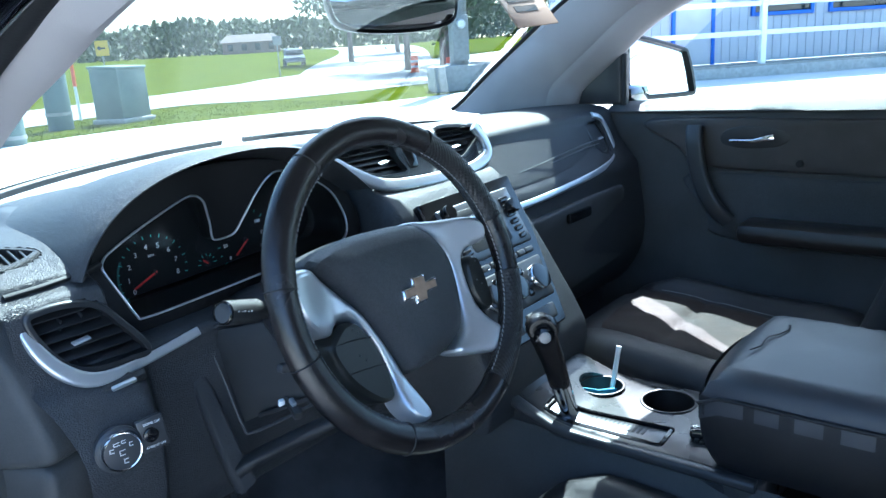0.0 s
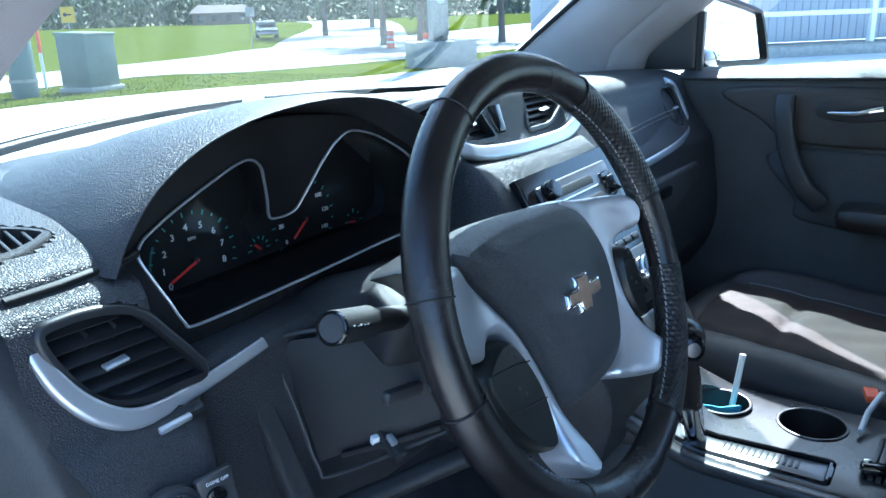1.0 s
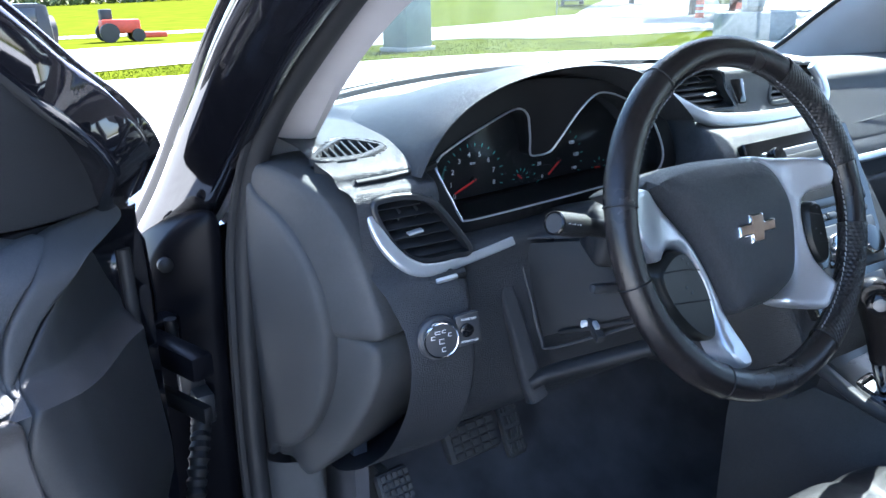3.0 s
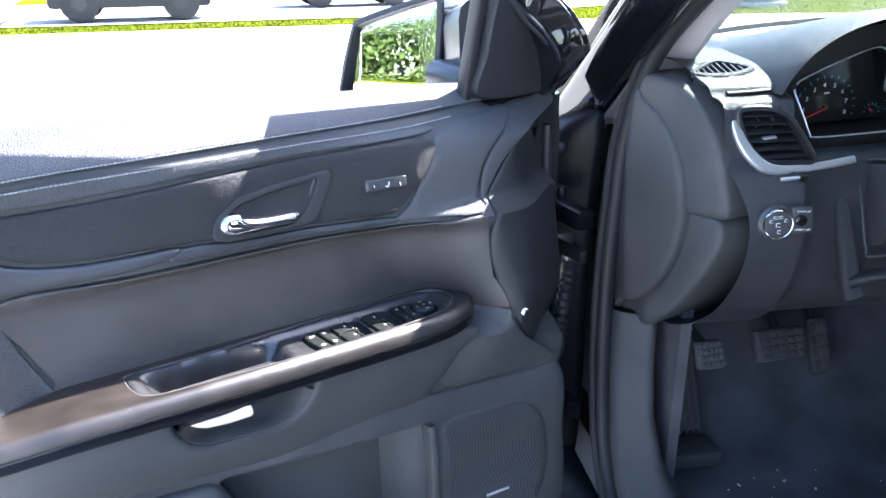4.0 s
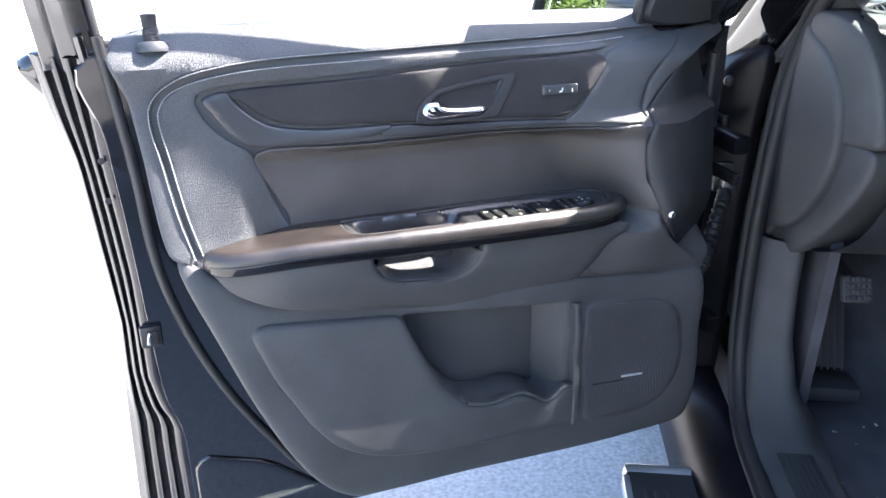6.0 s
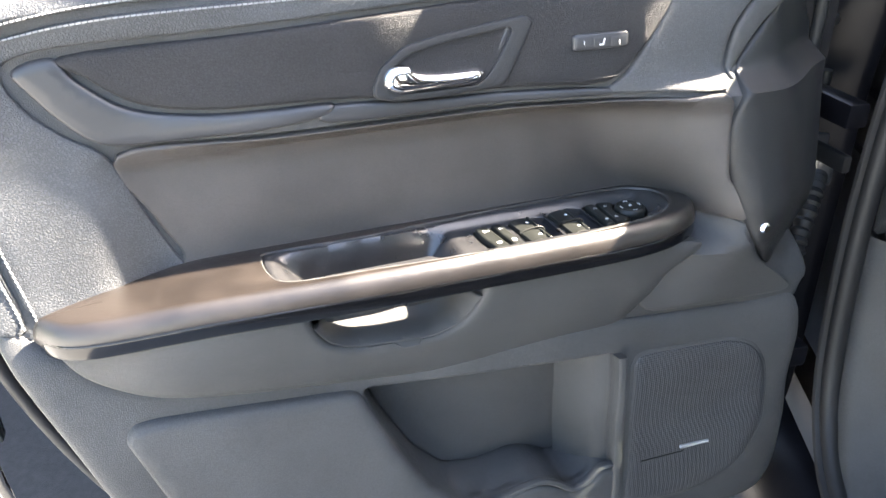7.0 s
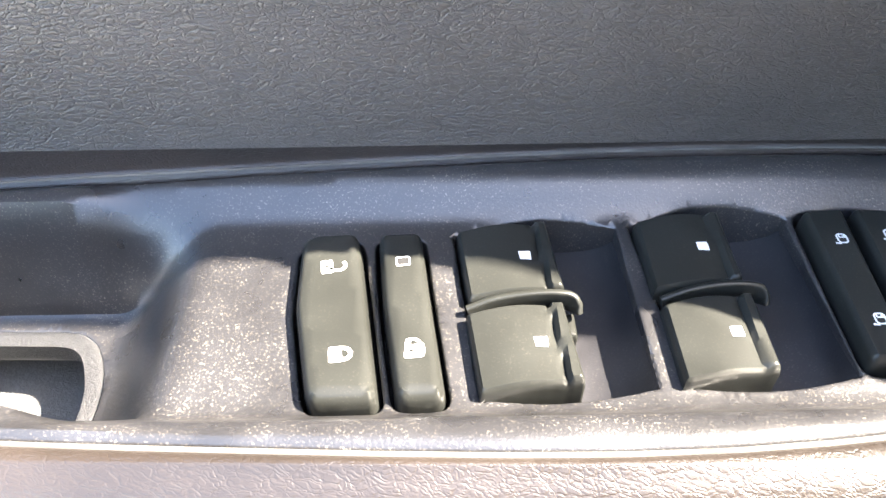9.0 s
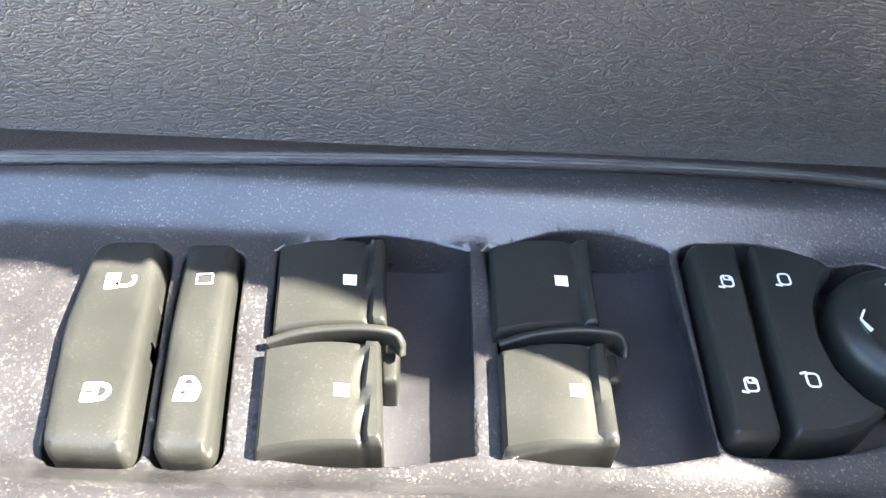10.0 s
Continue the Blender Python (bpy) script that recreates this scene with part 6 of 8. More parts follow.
for k in range(7):
    skp([(-0.106 + 0.027 * k, -0.131), (-0.083 + 0.027 * k, -0.131), (-0.083 + 0.027 * k, -0.141), (-0.106 + 0.027 * k, -0.141)], 0.0085, 0.002, M_SMOOTH, "stack_key", stack, 0.001)
for a in (0.042, -0.028, -0.098):
    kn = part("climate_knob", lathe([(0.0235, 0), (0.0235, 0.010), (0.0215, 0.013), (0.0195, 0.013)], SK @ pose(a, -0.188, 0.008), 36), M_CHROME, climate, "chrome-ringed climate knob")
    part("knob_face", lathe([(0.0218, 0.0), (0.0218, 0.0132), (0.015, 0.0140), (0, 0.0145)], SK @ pose(a, -0.188, 0.0085), 28), M_GLOSS, kn)
for a in (0.006, -0.064):
    for b in (-0.166, -0.186, -0.206):
        skp([(a - 0.009, b + 0.007), (a + 0.009, b + 0.007), (a + 0.009, b - 0.007), (a - 0.009, b - 0.007)], 0.0085, 0.002, M_GLOSS, "stack_key", stack, 0.001)
skp([(-0.115, -0.236), (-0.058, -0.236), (-0.060, -0.262), (-0.115, -0.262)], 0.006, 0.002, M_SMOOTH, "heat_key", stack)
skp([(-0.040, -0.236), (0.050, -0.236), (0.044, -0.262), (-0.040, -0.262)], 0.006, 0.002, M_SMOOTH, "heat_key", stack)

# passenger side: padded panel, vent and silver sweep
py = lambda z: 0.338 + 0.62 * (z - 1.19)
pad_line = spline([(0.175, 1.222), (0.20, 1.240), (0.35, 1.252), (0.55, 1.254), (0.695, 1.248), (0.722, 1.225), (0.720, 1.185), (0.690, 1.155), (0.55, 1.140), (0.35, 1.135), (0.22, 1.140), (0.185, 1.17)], 6)
pad_p = part("passenger_pad", relief(pad_line, lambda a, b, d: (a, py(b) - d, b), lambda a, b: 0, 0.010, 0.014, 0.02, 0.02), M_DASH, dash, "grained passenger dash pad")
for off in (0.0, 0.010):
    stitches([(x, py(1.175) - 0.0115, 1.158 + 0.028 * smoothstep(0.2, 0.68, x) + off) for x in np.linspace(0.20, 0.66, 24)], pad_p)
vent("passenger_vent", END_VENT, lambda z: py(z) - 0.010, 5, (0.675, 0.318, 1.198), "black louvred passenger vent")
pstrip = spline([(0.690, 0.352, 1.252), (0.724, 0.346, 1.240), (0.738, 0.332, 1.205), (0.728, 0.312, 1.165), (0.690, 0.296, 1.142), (0.60, 0.288, 1.128), (0.45, 0.284, 1.118), (0.30, 0.283, 1.112), (0.19, 0.286, 1.112)], 7, False)
part("silver_sweep", sweep(pstrip, soft_rect(0.015, 0.012, 0.004), (0, -0.85, 0.45)), M_SATIN, dash, "satin silver trim sweep")
part("glove_box", relief(fillet([(0.20, 1.075), (0.70, 1.085), (0.69, 0.90), (0.22, 0.87)], 0.03), lambda a, b, d: (a, 0.272 - d, b), lambda a, b: 0, 0.008, 0.008, 0.03, 0.01), M_HARD, dash)
part("glove_latch", rbox((0.10, 0.012, 0.022), 0.004, pose(0.45, 0.258, 1.055)), M_GLOSS, dash)

# top-left demister grille
GRILLE_Z = lambda b: float(np.interp(b, [0.28, 0.294, 0.33, 0.40, 0.55], [1.2150, 1.2200, 1.2318, 1.2420, 1.243]))
grl = part("demister_grille", relief(GRILLE, lambda a, b, d: (a, b, GRILLE_Z(b) + d), lambda a, b: 0, 0.0030, 0.003, 0.008, 0.006, [inward(GRILLE, 0.007)], 0.014), M_DASH, dash, "black slatted dash-top grille")
slot = inward(GRILLE, 0.006)
part("grille_floor", relief(slot, lambda a, b, d: (a, b, GRILLE_Z(b) - 0.011 + d), lambda a, b: 0, 0.0005, 0.002, 0.012, 0.001), M_DARK, grl)
for x in np.arange(-0.768, -0.684, 0.0105):
    ys = [p[1] + (q[1] - p[1]) * (x - p[0]) / (q[0] - p[0]) for p, q in zip(slot, np.roll(slot, -1, 0)) if (p[0] - x) * (q[0] - x) < 0]
    if len(ys) >= 2 and max(ys) - min(ys) > 0.01:
        part("grille_bar", sweep([(x + 0.15 * (b - 0.34), b, GRILLE_Z(b) - 0.002) for b in np.linspace(min(ys), max(ys), 6)], soft_rect(0.0030, 0.0070, 0.001), (0, 0, 1)), M_VANE, grl)

# lighting switch and dimmer
swm = Matrix.Translation((-0.703, 0.186, 1.042)) @ pose(0, 0, 0, 86, 0, -10) @ Matrix.Scale(0.74, 4)
lamp_sw = part("light_switch", lathe([(0.0345, -0.006), (0.0345, 0.003), (0.031, 0.006), (0.0290, 0.006)], swm, 40), M_SMOOTH, dash, "round headlamp switch with white symbols")
part("switch_ring", lathe([(0.0285, 0.002), (0.0290, 0.014), (0.0275, 0.0165), (0.0262, 0.016), (0.0262, 0.010)], swm, 40), M_CHROME, lamp_sw, "chrome ring")
part("switch_face", lathe([(0.0266, 0.0), (0.0266, 0.0145), (0.024, 0.0152), (0, 0.0155)], swm, 36), M_SMOOTH, lamp_sw)
symbol = []
for a, b, w, h in ((-0.014, 0.006, 0.006, 0.005), (-0.006, 0.0135, 0.009, 0.0040), (0.004, 0.0145, 0.006, 0.004), (0.0135, 0.008, 0.005, 0.005), (0.0, -0.001, 0.008, 0.007), (0.003, -0.0145, 0.006, 0.006)):
    symbol += [rbox((w, 0.0010, 0.0006), 0, swm @ pose(a, b + h / 2, 0.0157)), rbox((w, 0.0010, 0.0006), 0, swm @ pose(a, b - h / 2, 0.0157)), rbox((0.0010, h, 0.0006), 0, swm @ pose(a - w / 2, b, 0.0157))]
part("symbols", join(*symbol), M_WHITE, lamp_sw, smooth=False)
dim = part("dimmer", rbox((0.040, 0.052, 0.010), 0.003, swm @ pose(0.050, 0.006, -0.001, 0, 0, 6)), M_SMOOTH, lamp_sw)
part("dimmer_wheel", lathe([(0.011, 0), (0.011, 0.005), (0.009, 0.006), (0, 0.006)], swm @ pose(0.046, 0.006, 0.003), 20), M_GLOSS, dim)
letters("DOME OFF", 0.0052, swm @ pose(0.050, 0.023, 0.0047), M_WHITE, dim)
letters("AMBIENT OFF", 0.0048, swm @ pose(0.051, -0.013, 0.0047), M_WHITE, dim)
part("release_tab", rbox((0.029, 0.006, 0.0055), 0.0018, pose(-0.667, 0.2225, 1.0945, 25, -5, -4)), M_SATIN, dash, "silver release tab")
part("tab_housing", rbox((0.052, 0.010, 0.0125), 0.003, pose(-0.664, 0.2285, 1.0935, 25, -5, -4)), M_CLOSE, dash)

# knee panel and column
part("knee_panel", relief(fillet([(-0.528, 1.106), (-0.31, 1.112), (-0.30, 0.95), (-0.40, 0.935), (-0.527, 0.945)], 0.018), lambda a, b, d: (a, 0.262 - d, b), lambda a, b: -0.20 * (1.10 - b), 0.004, 0.004, 0.02, 0.03), M_CLOSE, dash, "black plastic knee panel")


def patch(tl, tr, br, bl, n, bulge, out):
    """A gently bowed four-sided sheet, as rows of places, and the same pushed back."""
    tl, tr, br, bl, out = (Vector(q) for q in (tl, tr, br, bl, out))
    rows = []
    for i in range(n + 1):
        v = i / n
        rows.append([tuple(tl.lerp(tr, u) * (1 - v) + bl.lerp(br, u) * v + out * (bulge * (1 - (2 * u - 1) ** 4) * (1 - (2 * v - 1) ** 4))) for u in np.linspace(0, 1, n + 1)])
    return rows


cover_rows = patch((-0.519, 0.266, 1.099), (-0.452, 0.132, 1.128), (-0.470, 0.112, 1.040), (-0.511, 0.233, 0.976), 14, 0.006, (-0.86, -0.48, -0.1))
cover_bm = loft(cover_rows)
bmesh.ops.solidify(cover_bm, geom=cover_bm.faces[:], thickness=0.006)
column_cover = part("column_cover", cover_bm, M_CLOSE, dash, "dark grained cover below the steering column")
part("cover_seam", sweep([tuple(q) for q in spline([(-0.452, 0.137, 1.134), (-0.490, 0.206, 1.119), (-0.520, 0.262, 1.106), (-0.527, 0.262, 1.085), (-0.522, 0.246, 1.03), (-0.517, 0.229, 0.975), (-0.508, 0.215, 0.966), (-0.470, 0.104, 1.030)], 5, False)], ring(0.0022, 0.0022, 8), (0, -1, 0.2)), M_SMOOTH, column_cover)
# Slot drawn as a near-black strip, its shade put into the colour.
part("cover_slot", sweep([(-0.502, 0.205, 0.990), (-0.486, 0.158, 1.010), (-0.470, 0.108, 1.034)], soft_rect(0.006, 0.016, 0.002), (-0.8, -0.4, 0.3)), M_DARK, column_cover)
plug = part("diagnostic_plug", rbox((0.012, 0.050, 0.013), 0.003, pose(-0.489, 0.160, 1.012, 22, 0, -18)), M_CLOSE, dash)
part("plug_tag", rbox((0.008, 0.006, 0.009), 0.001, pose(-0.4945, 0.172, 1.012, 20, 0, -18)), M_WHITE, plug)
part("plug_clip", rbox((0.006, 0.012, 0.006), 0.001, pose(-0.493, 0.152, 1.017, 20, 0, -18)), M_SATIN, plug)
part("knee_ridge", sweep([tuple(q) for q in spline([(-0.560, 0.276, 1.080), (-0.555, 0.266, 1.058), (-0.548, 0.245, 1.0), (-0.540, 0.222, 0.927), (-0.534, 0.215, 0.900)], 4, False)], soft_rect(0.028, 0.020, 0.008), (0, -1, 0.2), scale=lambda f: 0.75 + 0.35 * f), M_DASH, dash)
part("lower_edge", sweep([tuple(q) for q in spline([(-0.545, 0.216, 0.925), (-0.520, 0.200, 0.940), (-0.490, 0.145, 0.972), (-0.455, 0.095, 1.000)], 4, False)], soft_rect(0.016, 0.020, 0.006), (0, -1, 0)), M_CLOSE, dash)
# dash end cover in the doorway
EA, EB = Vector((-0.832, 0.432, 0)), Vector((-0.762, 0.222, 0))
ex = (EB - EA).normalized()
en = Vector((ex.y, -ex.x, 0))
endm = lambda a, b, d: EA + ex * a + Vector((0, 0, b)) + en * d
cap_line = spline([(0.000, 1.205), (0.045, 1.226), (0.10, 1.222), (0.15, 1.200), (0.188, 1.150), (0.212, 1.085), (0.222, 1.045), (0.200, 1.030), (0.10, 1.03), (0.0, 1.05)], 5)
part("end_cap", relief(cap_line, endm, lambda a, b: -0.012 * (a / 0.2) ** 2 + 0.01 * math.sin(a * 14), 0.008, 0.014, 0.02, 0.12), M_HARD, dash)
cap_low = spline([(0.0, 1.05), (0.10, 1.040), (0.195, 1.032), (0.216, 1.010), (0.205, 0.960), (0.165, 0.890), (0.115, 0.832), (0.075, 0.802), (0.045, 0.815), (0.0, 0.825)], 5)
part("end_cap", relief(cap_low, endm, lambda a, b: -0.014 + 0.01 * math.sin(a * 14), 0.008, 0.012, 0.02, 0.12), M_HARD, dash)
dpan = spline([(0.006, 1.188), (0.050, 1.186), (0.100, 1.160), (0.140, 1.105), (0.156, 1.040), (0.150, 0.970), (0.122, 0.905), (0.075, 0.855), (0.030, 0.836), (0.006, 0.838)], 6)
part("fuse_cover", relief(dpan, endm, lambda a, b: 0.002 + 0.01 * math.sin(a * 14), 0.010, 0.010, 0.02, 0.02), M_HARD, dash, "smooth grey plastic side cover")

# ---- pedals and footwell ----
well = thing("footwell", (-0.4, 0.4, 0.40), "dark carpeted footwell with worn rubber mat", "car floor", kind="structure")
floor_z = lambda x, y: 0.415 + 0.36 * smoothstep(0.42, 0.86, y)
part("carpet", loft([[(x, y, floor_z(x, y) ) for x in np.linspace(-0.74, 0.80, 22)] for y in np.linspace(0.88, -3.2, 46)]), M_CARPET, well)
part("firewall", rbox((1.6, 0.03, 0.60), 0.0, pose(0, 0.86, 0.86)), M_CARPET, well)
part("side_carpet", rbox((0.02, 0.55, 0.50), 0.0, pose(-0.735, 0.62, 0.66)), M_CARPET, well)
part("far_side_carpet", rbox((0.02, 0.62, 0.85), 0.0, pose(0.785, 0.66, 0.80)), M_CARPET, well)
part("under_dash", rbox((0.62, 0.30, 0.02), 0.0, pose(-0.45, 0.66, 0.815)), M_CARPET, well)
rest = part("foot_rest", rbox((0.085, 0.022, 0.20), 0.008, pose(-0.655, 0.515, 0.585, -28, 0, 0)), M_MAT, well, "ribbed rubber foot rest")
for k in range(6):
    part("rest_rib", rbox((0.005, 0.006, 0.185), 0.002, pose(-0.688 + 0.0135 * k, 0.502, 0.579, -28, 0, 0)), M_MAT, rest)
part("rest_base", rbox((0.12, 0.07, 0.035), 0.008, pose(-0.655, 0.44, 0.468)), M_MAT, rest)


def pedal(at, size, tilt, label, arm_top):
    p = thing("pedal", at, label, "pedal", "pedals")
    part("pad", rbox(size, 0.008, pose(*at, tilt, 0, 4)), M_MAT, p)
    for k in range(4):
        for j in range(5):
            part("pad_stud", rbox((size[0] * 0.14, 0.006, size[2] * 0.16), 0.001, pose(*at, tilt, 0, 4) @ pose(size[0] * (-0.34 + 0.17 * j), -size[1] * 0.55, size[2] * (-0.33 + 0.22 * k))), M_MAT, p)
    part("arm", sweep([(at[0], at[1] + 0.012, at[2] + 0.01), ((at[0] + arm_top[0]) / 2, (at[1] + arm_top[1]) / 2 + 0.04, (at[2] + arm_top[2]) / 2), arm_top], soft_rect(0.012, 0.022, 0.003), (0, -1, 0)), M_STEEL, p)


pedal((-0.436, 0.520, 0.650), (0.118, 0.022, 0.066), -28, "worn black rubber brake pedal", (-0.43, 0.66, 0.86))
pedal((-0.318, 0.560, 0.615), (0.045, 0.018, 0.120), -24, "narrow black accelerator pedal", (-0.31, 0.68, 0.84))
pedal((-0.677, 0.362, 0.732), (0.056, 0.018, 0.052), -30, "small ribbed parking brake pedal", (-0.735, 0.46, 0.83))
M_BIT = material("grit", (0.55, 0.52, 0.47), 0.9, vary=0.2, vary_size=0.01)
bits = []
for k in range(46):
    x, y = random.uniform(-0.70, -0.2), random.uniform(-0.1, 0.5)
    r = random.uniform(0.0012, 0.0042)
    bits.append(rbox((r * random.uniform(1, 2.2), r, r * 0.5), 0, pose(x, y, floor_z(x, y) + 0.001, 0, 0, random.uniform(0, 180))))
tagged(part("floor_litter", join(*bits), M_BIT, None, "pale grit and lint scattered on the carpet", smooth=False), category="litter", kind="stuff")

# ---- steering wheel and column ----
wheel = thing("steering_wheel", (-0.417, 0.10, 1.12), "worn black leather steering wheel with silver spokes and gold emblem", "steering wheel")
WC, WX, WY = Vector((-0.417, 0.006, 1.178)), Vector((1, 0, 0)), Vector((0, 0.33, 0.944))
WN = Vector((0, -0.944, 0.33))
wm = lambda a, b, d: WC + WX * a + WY * b + WN * d
rim_pts = [wm(0.1840 * math.cos(t), 0.1800 * math.sin(t), 0.0) for t in np.linspace(0, 2 * math.pi, 97)[:-1]]


part("rim", sweep(rim_pts, ring(0.0170, 0.0150, 18), tuple(WN), True), M_RIM, wheel, "shiny worn black leather rim")
M_PERF = material("perforated_leather", (0.014, 0.013, 0.013), 0.35, grain=1.0, grain_size=0.0042, kind="dots", vary=0.3)
for a0, a1 in ((-62, -12), (12, 58), (122, 168), (192, 242)):
    arcp = [wm(0.1840 * math.cos(radians(t)), 0.1800 * math.sin(radians(t)), 0.0) for t in np.linspace(a0, a1, 22)]
    part("grip", sweep(arcp, ring(0.0176, 0.0156, 18), tuple(WN)), M_PERF if a0 in (-62, 12) else M_RIM, wheel)
for t in (-62, -12, 12, 58, 122, 168, 192, 242):
    c = wm(0.1840 * math.cos(radians(t)), 0.1800 * math.sin(radians(t)), 0.0)
    rad = (WX * math.cos(radians(t)) + WY * math.sin(radians(t)))
    loopp = [c + rad * (0.0178 * math.cos(q)) + WN * (0.0158 * math.sin(q)) for q in np.linspace(0, 2 * math.pi, 25)[:-1]]
    part("seam", sweep(loopp, ring(0.0007, 0.0007, 5), tuple(rad.cross(WN)), True), M_DARK, wheel)
for a0, a1 in ((-60, 60), (120, 240)):
    stitches([wm(0.1665 * math.cos(radians(t)), 0.1625 * math.sin(radians(t)), 0.004) for t in np.linspace(a0, a1, 50)], wheel, 0.0062, (0.0042, 0.0012, 0.0010))
hub_line = spline([(-0.128, 0.052), (-0.112, 0.062), (-0.055, 0.069), (0.0, 0.068), (0.045, 0.064), (0.070, 0.052), (0.088, 0.028), (0.097, 0.0), (0.093, -0.040), (0.078, -0.080), (0.045, -0.099), (0.0, -0.104), (-0.028, -0.102), (-0.040, -0.078), (-0.060, -0.026), (-0.082, 0.010), (-0.106, 0.037)], 5)
part("airbag_cover", relief(hub_line, wm, lambda a, b: -0.034, 0.026, 0.022, 0.010, 0.03, crown=0.010), M_HUB, wheel, "grained black airbag cover")
part("hub_back", relief(inward(hub_line, 0.004), wm, lambda a, b: -0.075, 0.03, 0.02, 0.02, 0.03), M_SMOOTH, wheel)
SPOKES = [
    ([(-0.128, 0.051), (-0.108, 0.035), (-0.085, 0.008), (-0.063, -0.022), (-0.043, -0.072), (-0.034, -0.105), (-0.028, -0.150), (-0.048, -0.156), (-0.062, -0.134), (-0.058, -0.104), (-0.060, -0.080), (-0.066, -0.052), (-0.082, -0.021), (-0.098, -0.014), (-0.112, -0.020), (-0.124, -0.026), (-0.150, -0.014), (-0.164, 0.010), (-0.162, 0.048)],
     [(-0.119, -0.026), (-0.100, -0.018), (-0.084, -0.024), (-0.068, -0.053), (-0.062, -0.082), (-0.066, -0.118), (-0.092, -0.112), (-0.121, -0.078), (-0.132, -0.042)]),
    ([(0.050, 0.064), (0.100, 0.057), (0.150, 0.047), (0.168, 0.030), (0.160, 0.012), (0.138, 0.010), (0.124, 0.001), (0.119, -0.030), (0.119, -0.068), (0.132, -0.094), (0.160, -0.112), (0.150, -0.132), (0.100, -0.124), (0.058, -0.107), (0.080, -0.086), (0.094, -0.050), (0.099, 0.0), (0.086, 0.034)],
     [(0.126, -0.004), (0.148, -0.004), (0.154, -0.035), (0.150, -0.072), (0.130, -0.076), (0.118, -0.050), (0.118, -0.026)])]
for ln, pod_pts in SPOKES:
    sp_ = part("spoke", relief(spline(ln, 5), wm, lambda a, b: -0.036 + 0.022 * smoothstep(0.10, 0.17, math.hypot(a, b)), 0.014, 0.006, 0.006, 0.02), M_SATIN, wheel, "satin silver spoke")
    pod = spline(pod_pts, 5)
    pd = part("switch_pod", relief(pod, wm, lambda a, b: -0.032, 0.018, 0.005, 0.008, 0.02), M_BUTTON, sp_, "black spoke switch pod")
    c = pod.mean(0)
    for off in (0.022, -0.012):
        xs_p = pod[np.abs(pod[:, 1] - c[1] - off) < 0.010][:, 0]
        part("pod_groove", sweep([wm(xs_p.min() + 0.004, c[1] + off + 0.003, -0.0136), wm(c[0], c[1] + off, -0.0132), wm(xs_p.max() - 0.004, c[1] + off - 0.004, -0.0136)], ring(0.0007, 0.0005, 6), tuple(WN)), M_DARK, pd)
    for dx, dy in ((-0.002, 0.034), (0.004, 0.028), (-0.004, 0.004), (0.003, -0.003)):
        part("pod_mark", rbox((0.0022, 0.0008, 0.0022), 0, Matrix.Translation(wm(c[0] + dx, c[1] + dy, -0.0136)) @ pose(0, 0, 0, -19, 0, 0)), M_PAD, pd, smooth=False)
# plain cross-shaped emblem
em = [(-0.030, -0.008), (-0.0105, -0.008), (-0.0125, -0.017), (0.0085, -0.017), (0.0105, -0.008), (0.030, -0.008), (0.032, 0.006), (0.0125, 0.006), (0.0145, 0.015), (-0.0085, 0.015), (-0.0105, 0.006), (-0.028, 0.006)]
em_rim = part("emblem", relief(np.array(em) + np.array((0.006, -0.013)), wm, lambda a, b: 0.0005, 0.004, 0.002, 0.006, 0.004), M_CHROME, wheel, "small chrome and gold emblem")
part("emblem_face", relief(inward(resample(np.array(em) + np.array((0.006, -0.013)), 0.003), 0.0024), wm, lambda a, b: 0.004, 0.0012, 0.001, 0.006, 0.002), M_GOLD, em_rim)
part("column", sweep([(-0.417, 0.06, 1.158), (-0.417, 0.16, 1.120), (-0.417, 0.30, 1.075)], soft_rect(0.115, 0.105, 0.045, 5), (0, 0.4, 0.9)), M_DASH, wheel, "grained column shroud")
part("tilt_lever", rbox((0.05, 0.012, 0.012), 0.004, pose(-0.50, 0.13, 1.075, 0, 10, 0)), M_SMOOTH, wheel)
axis = Vector((-0.613, 0.095, 1.183)) - Vector((-0.49, 0.125, 1.146))
st = part("stalk", sweep([Vector((-0.46, 0.132, 1.137)), Vector((-0.53, 0.1155, 1.158)), Vector((-0.562, 0.1077, 1.168)), Vector((-0.564, 0.1072, 1.1685)), Vector((-0.611, 0.0955, 1.1823)), Vector((-0.613, 0.095, 1.183))], ring(0.0118, 0.0118, 24), (0, -1, 0), scale=lambda f: 0.86 if f < 0.5 else (1.12 if f < 0.9 else 1.06)), M_CLOSE, wheel, "black indicator stalk with a grey end")
end_m = Matrix.Translation((-0.6132, 0.0949, 1.1831)) @ axis.to_track_quat("Z", "Y").to_matrix().to_4x4()
part("stalk_rim", lathe([(0.0128, -0.001), (0.0126, 0.0020), (0.0112, 0.0026), (0.0102, 0.0012)], end_m, 28, False), M_GLOSS, st)
part("stalk_end", lathe([(0.0104, 0), (0.0104, 0.0012), (0.0098, 0.0018), (0, 0.0020)], end_m, 28), M_PAD, st)
marks = []
for k, (along, h) in enumerate(((0.012, 0.0050), (0.018, 0.0034), (0.022, 0.0052), (0.028, 0.0036), (0.033, 0.0046))):
    c = Vector((-0.613, 0.095, 1.183)) - axis.normalized() * along
    side_p = c + Vector((0, -0.0129, 0.0015))
    marks.append(rbox((0.0024, 0.0006, h), 0, Matrix.Translation(side_p) @ pose(0, 0, 0, 6, 14, 14)))
part("stalk_marks", join(*marks), M_WHITE, st, smooth=False)
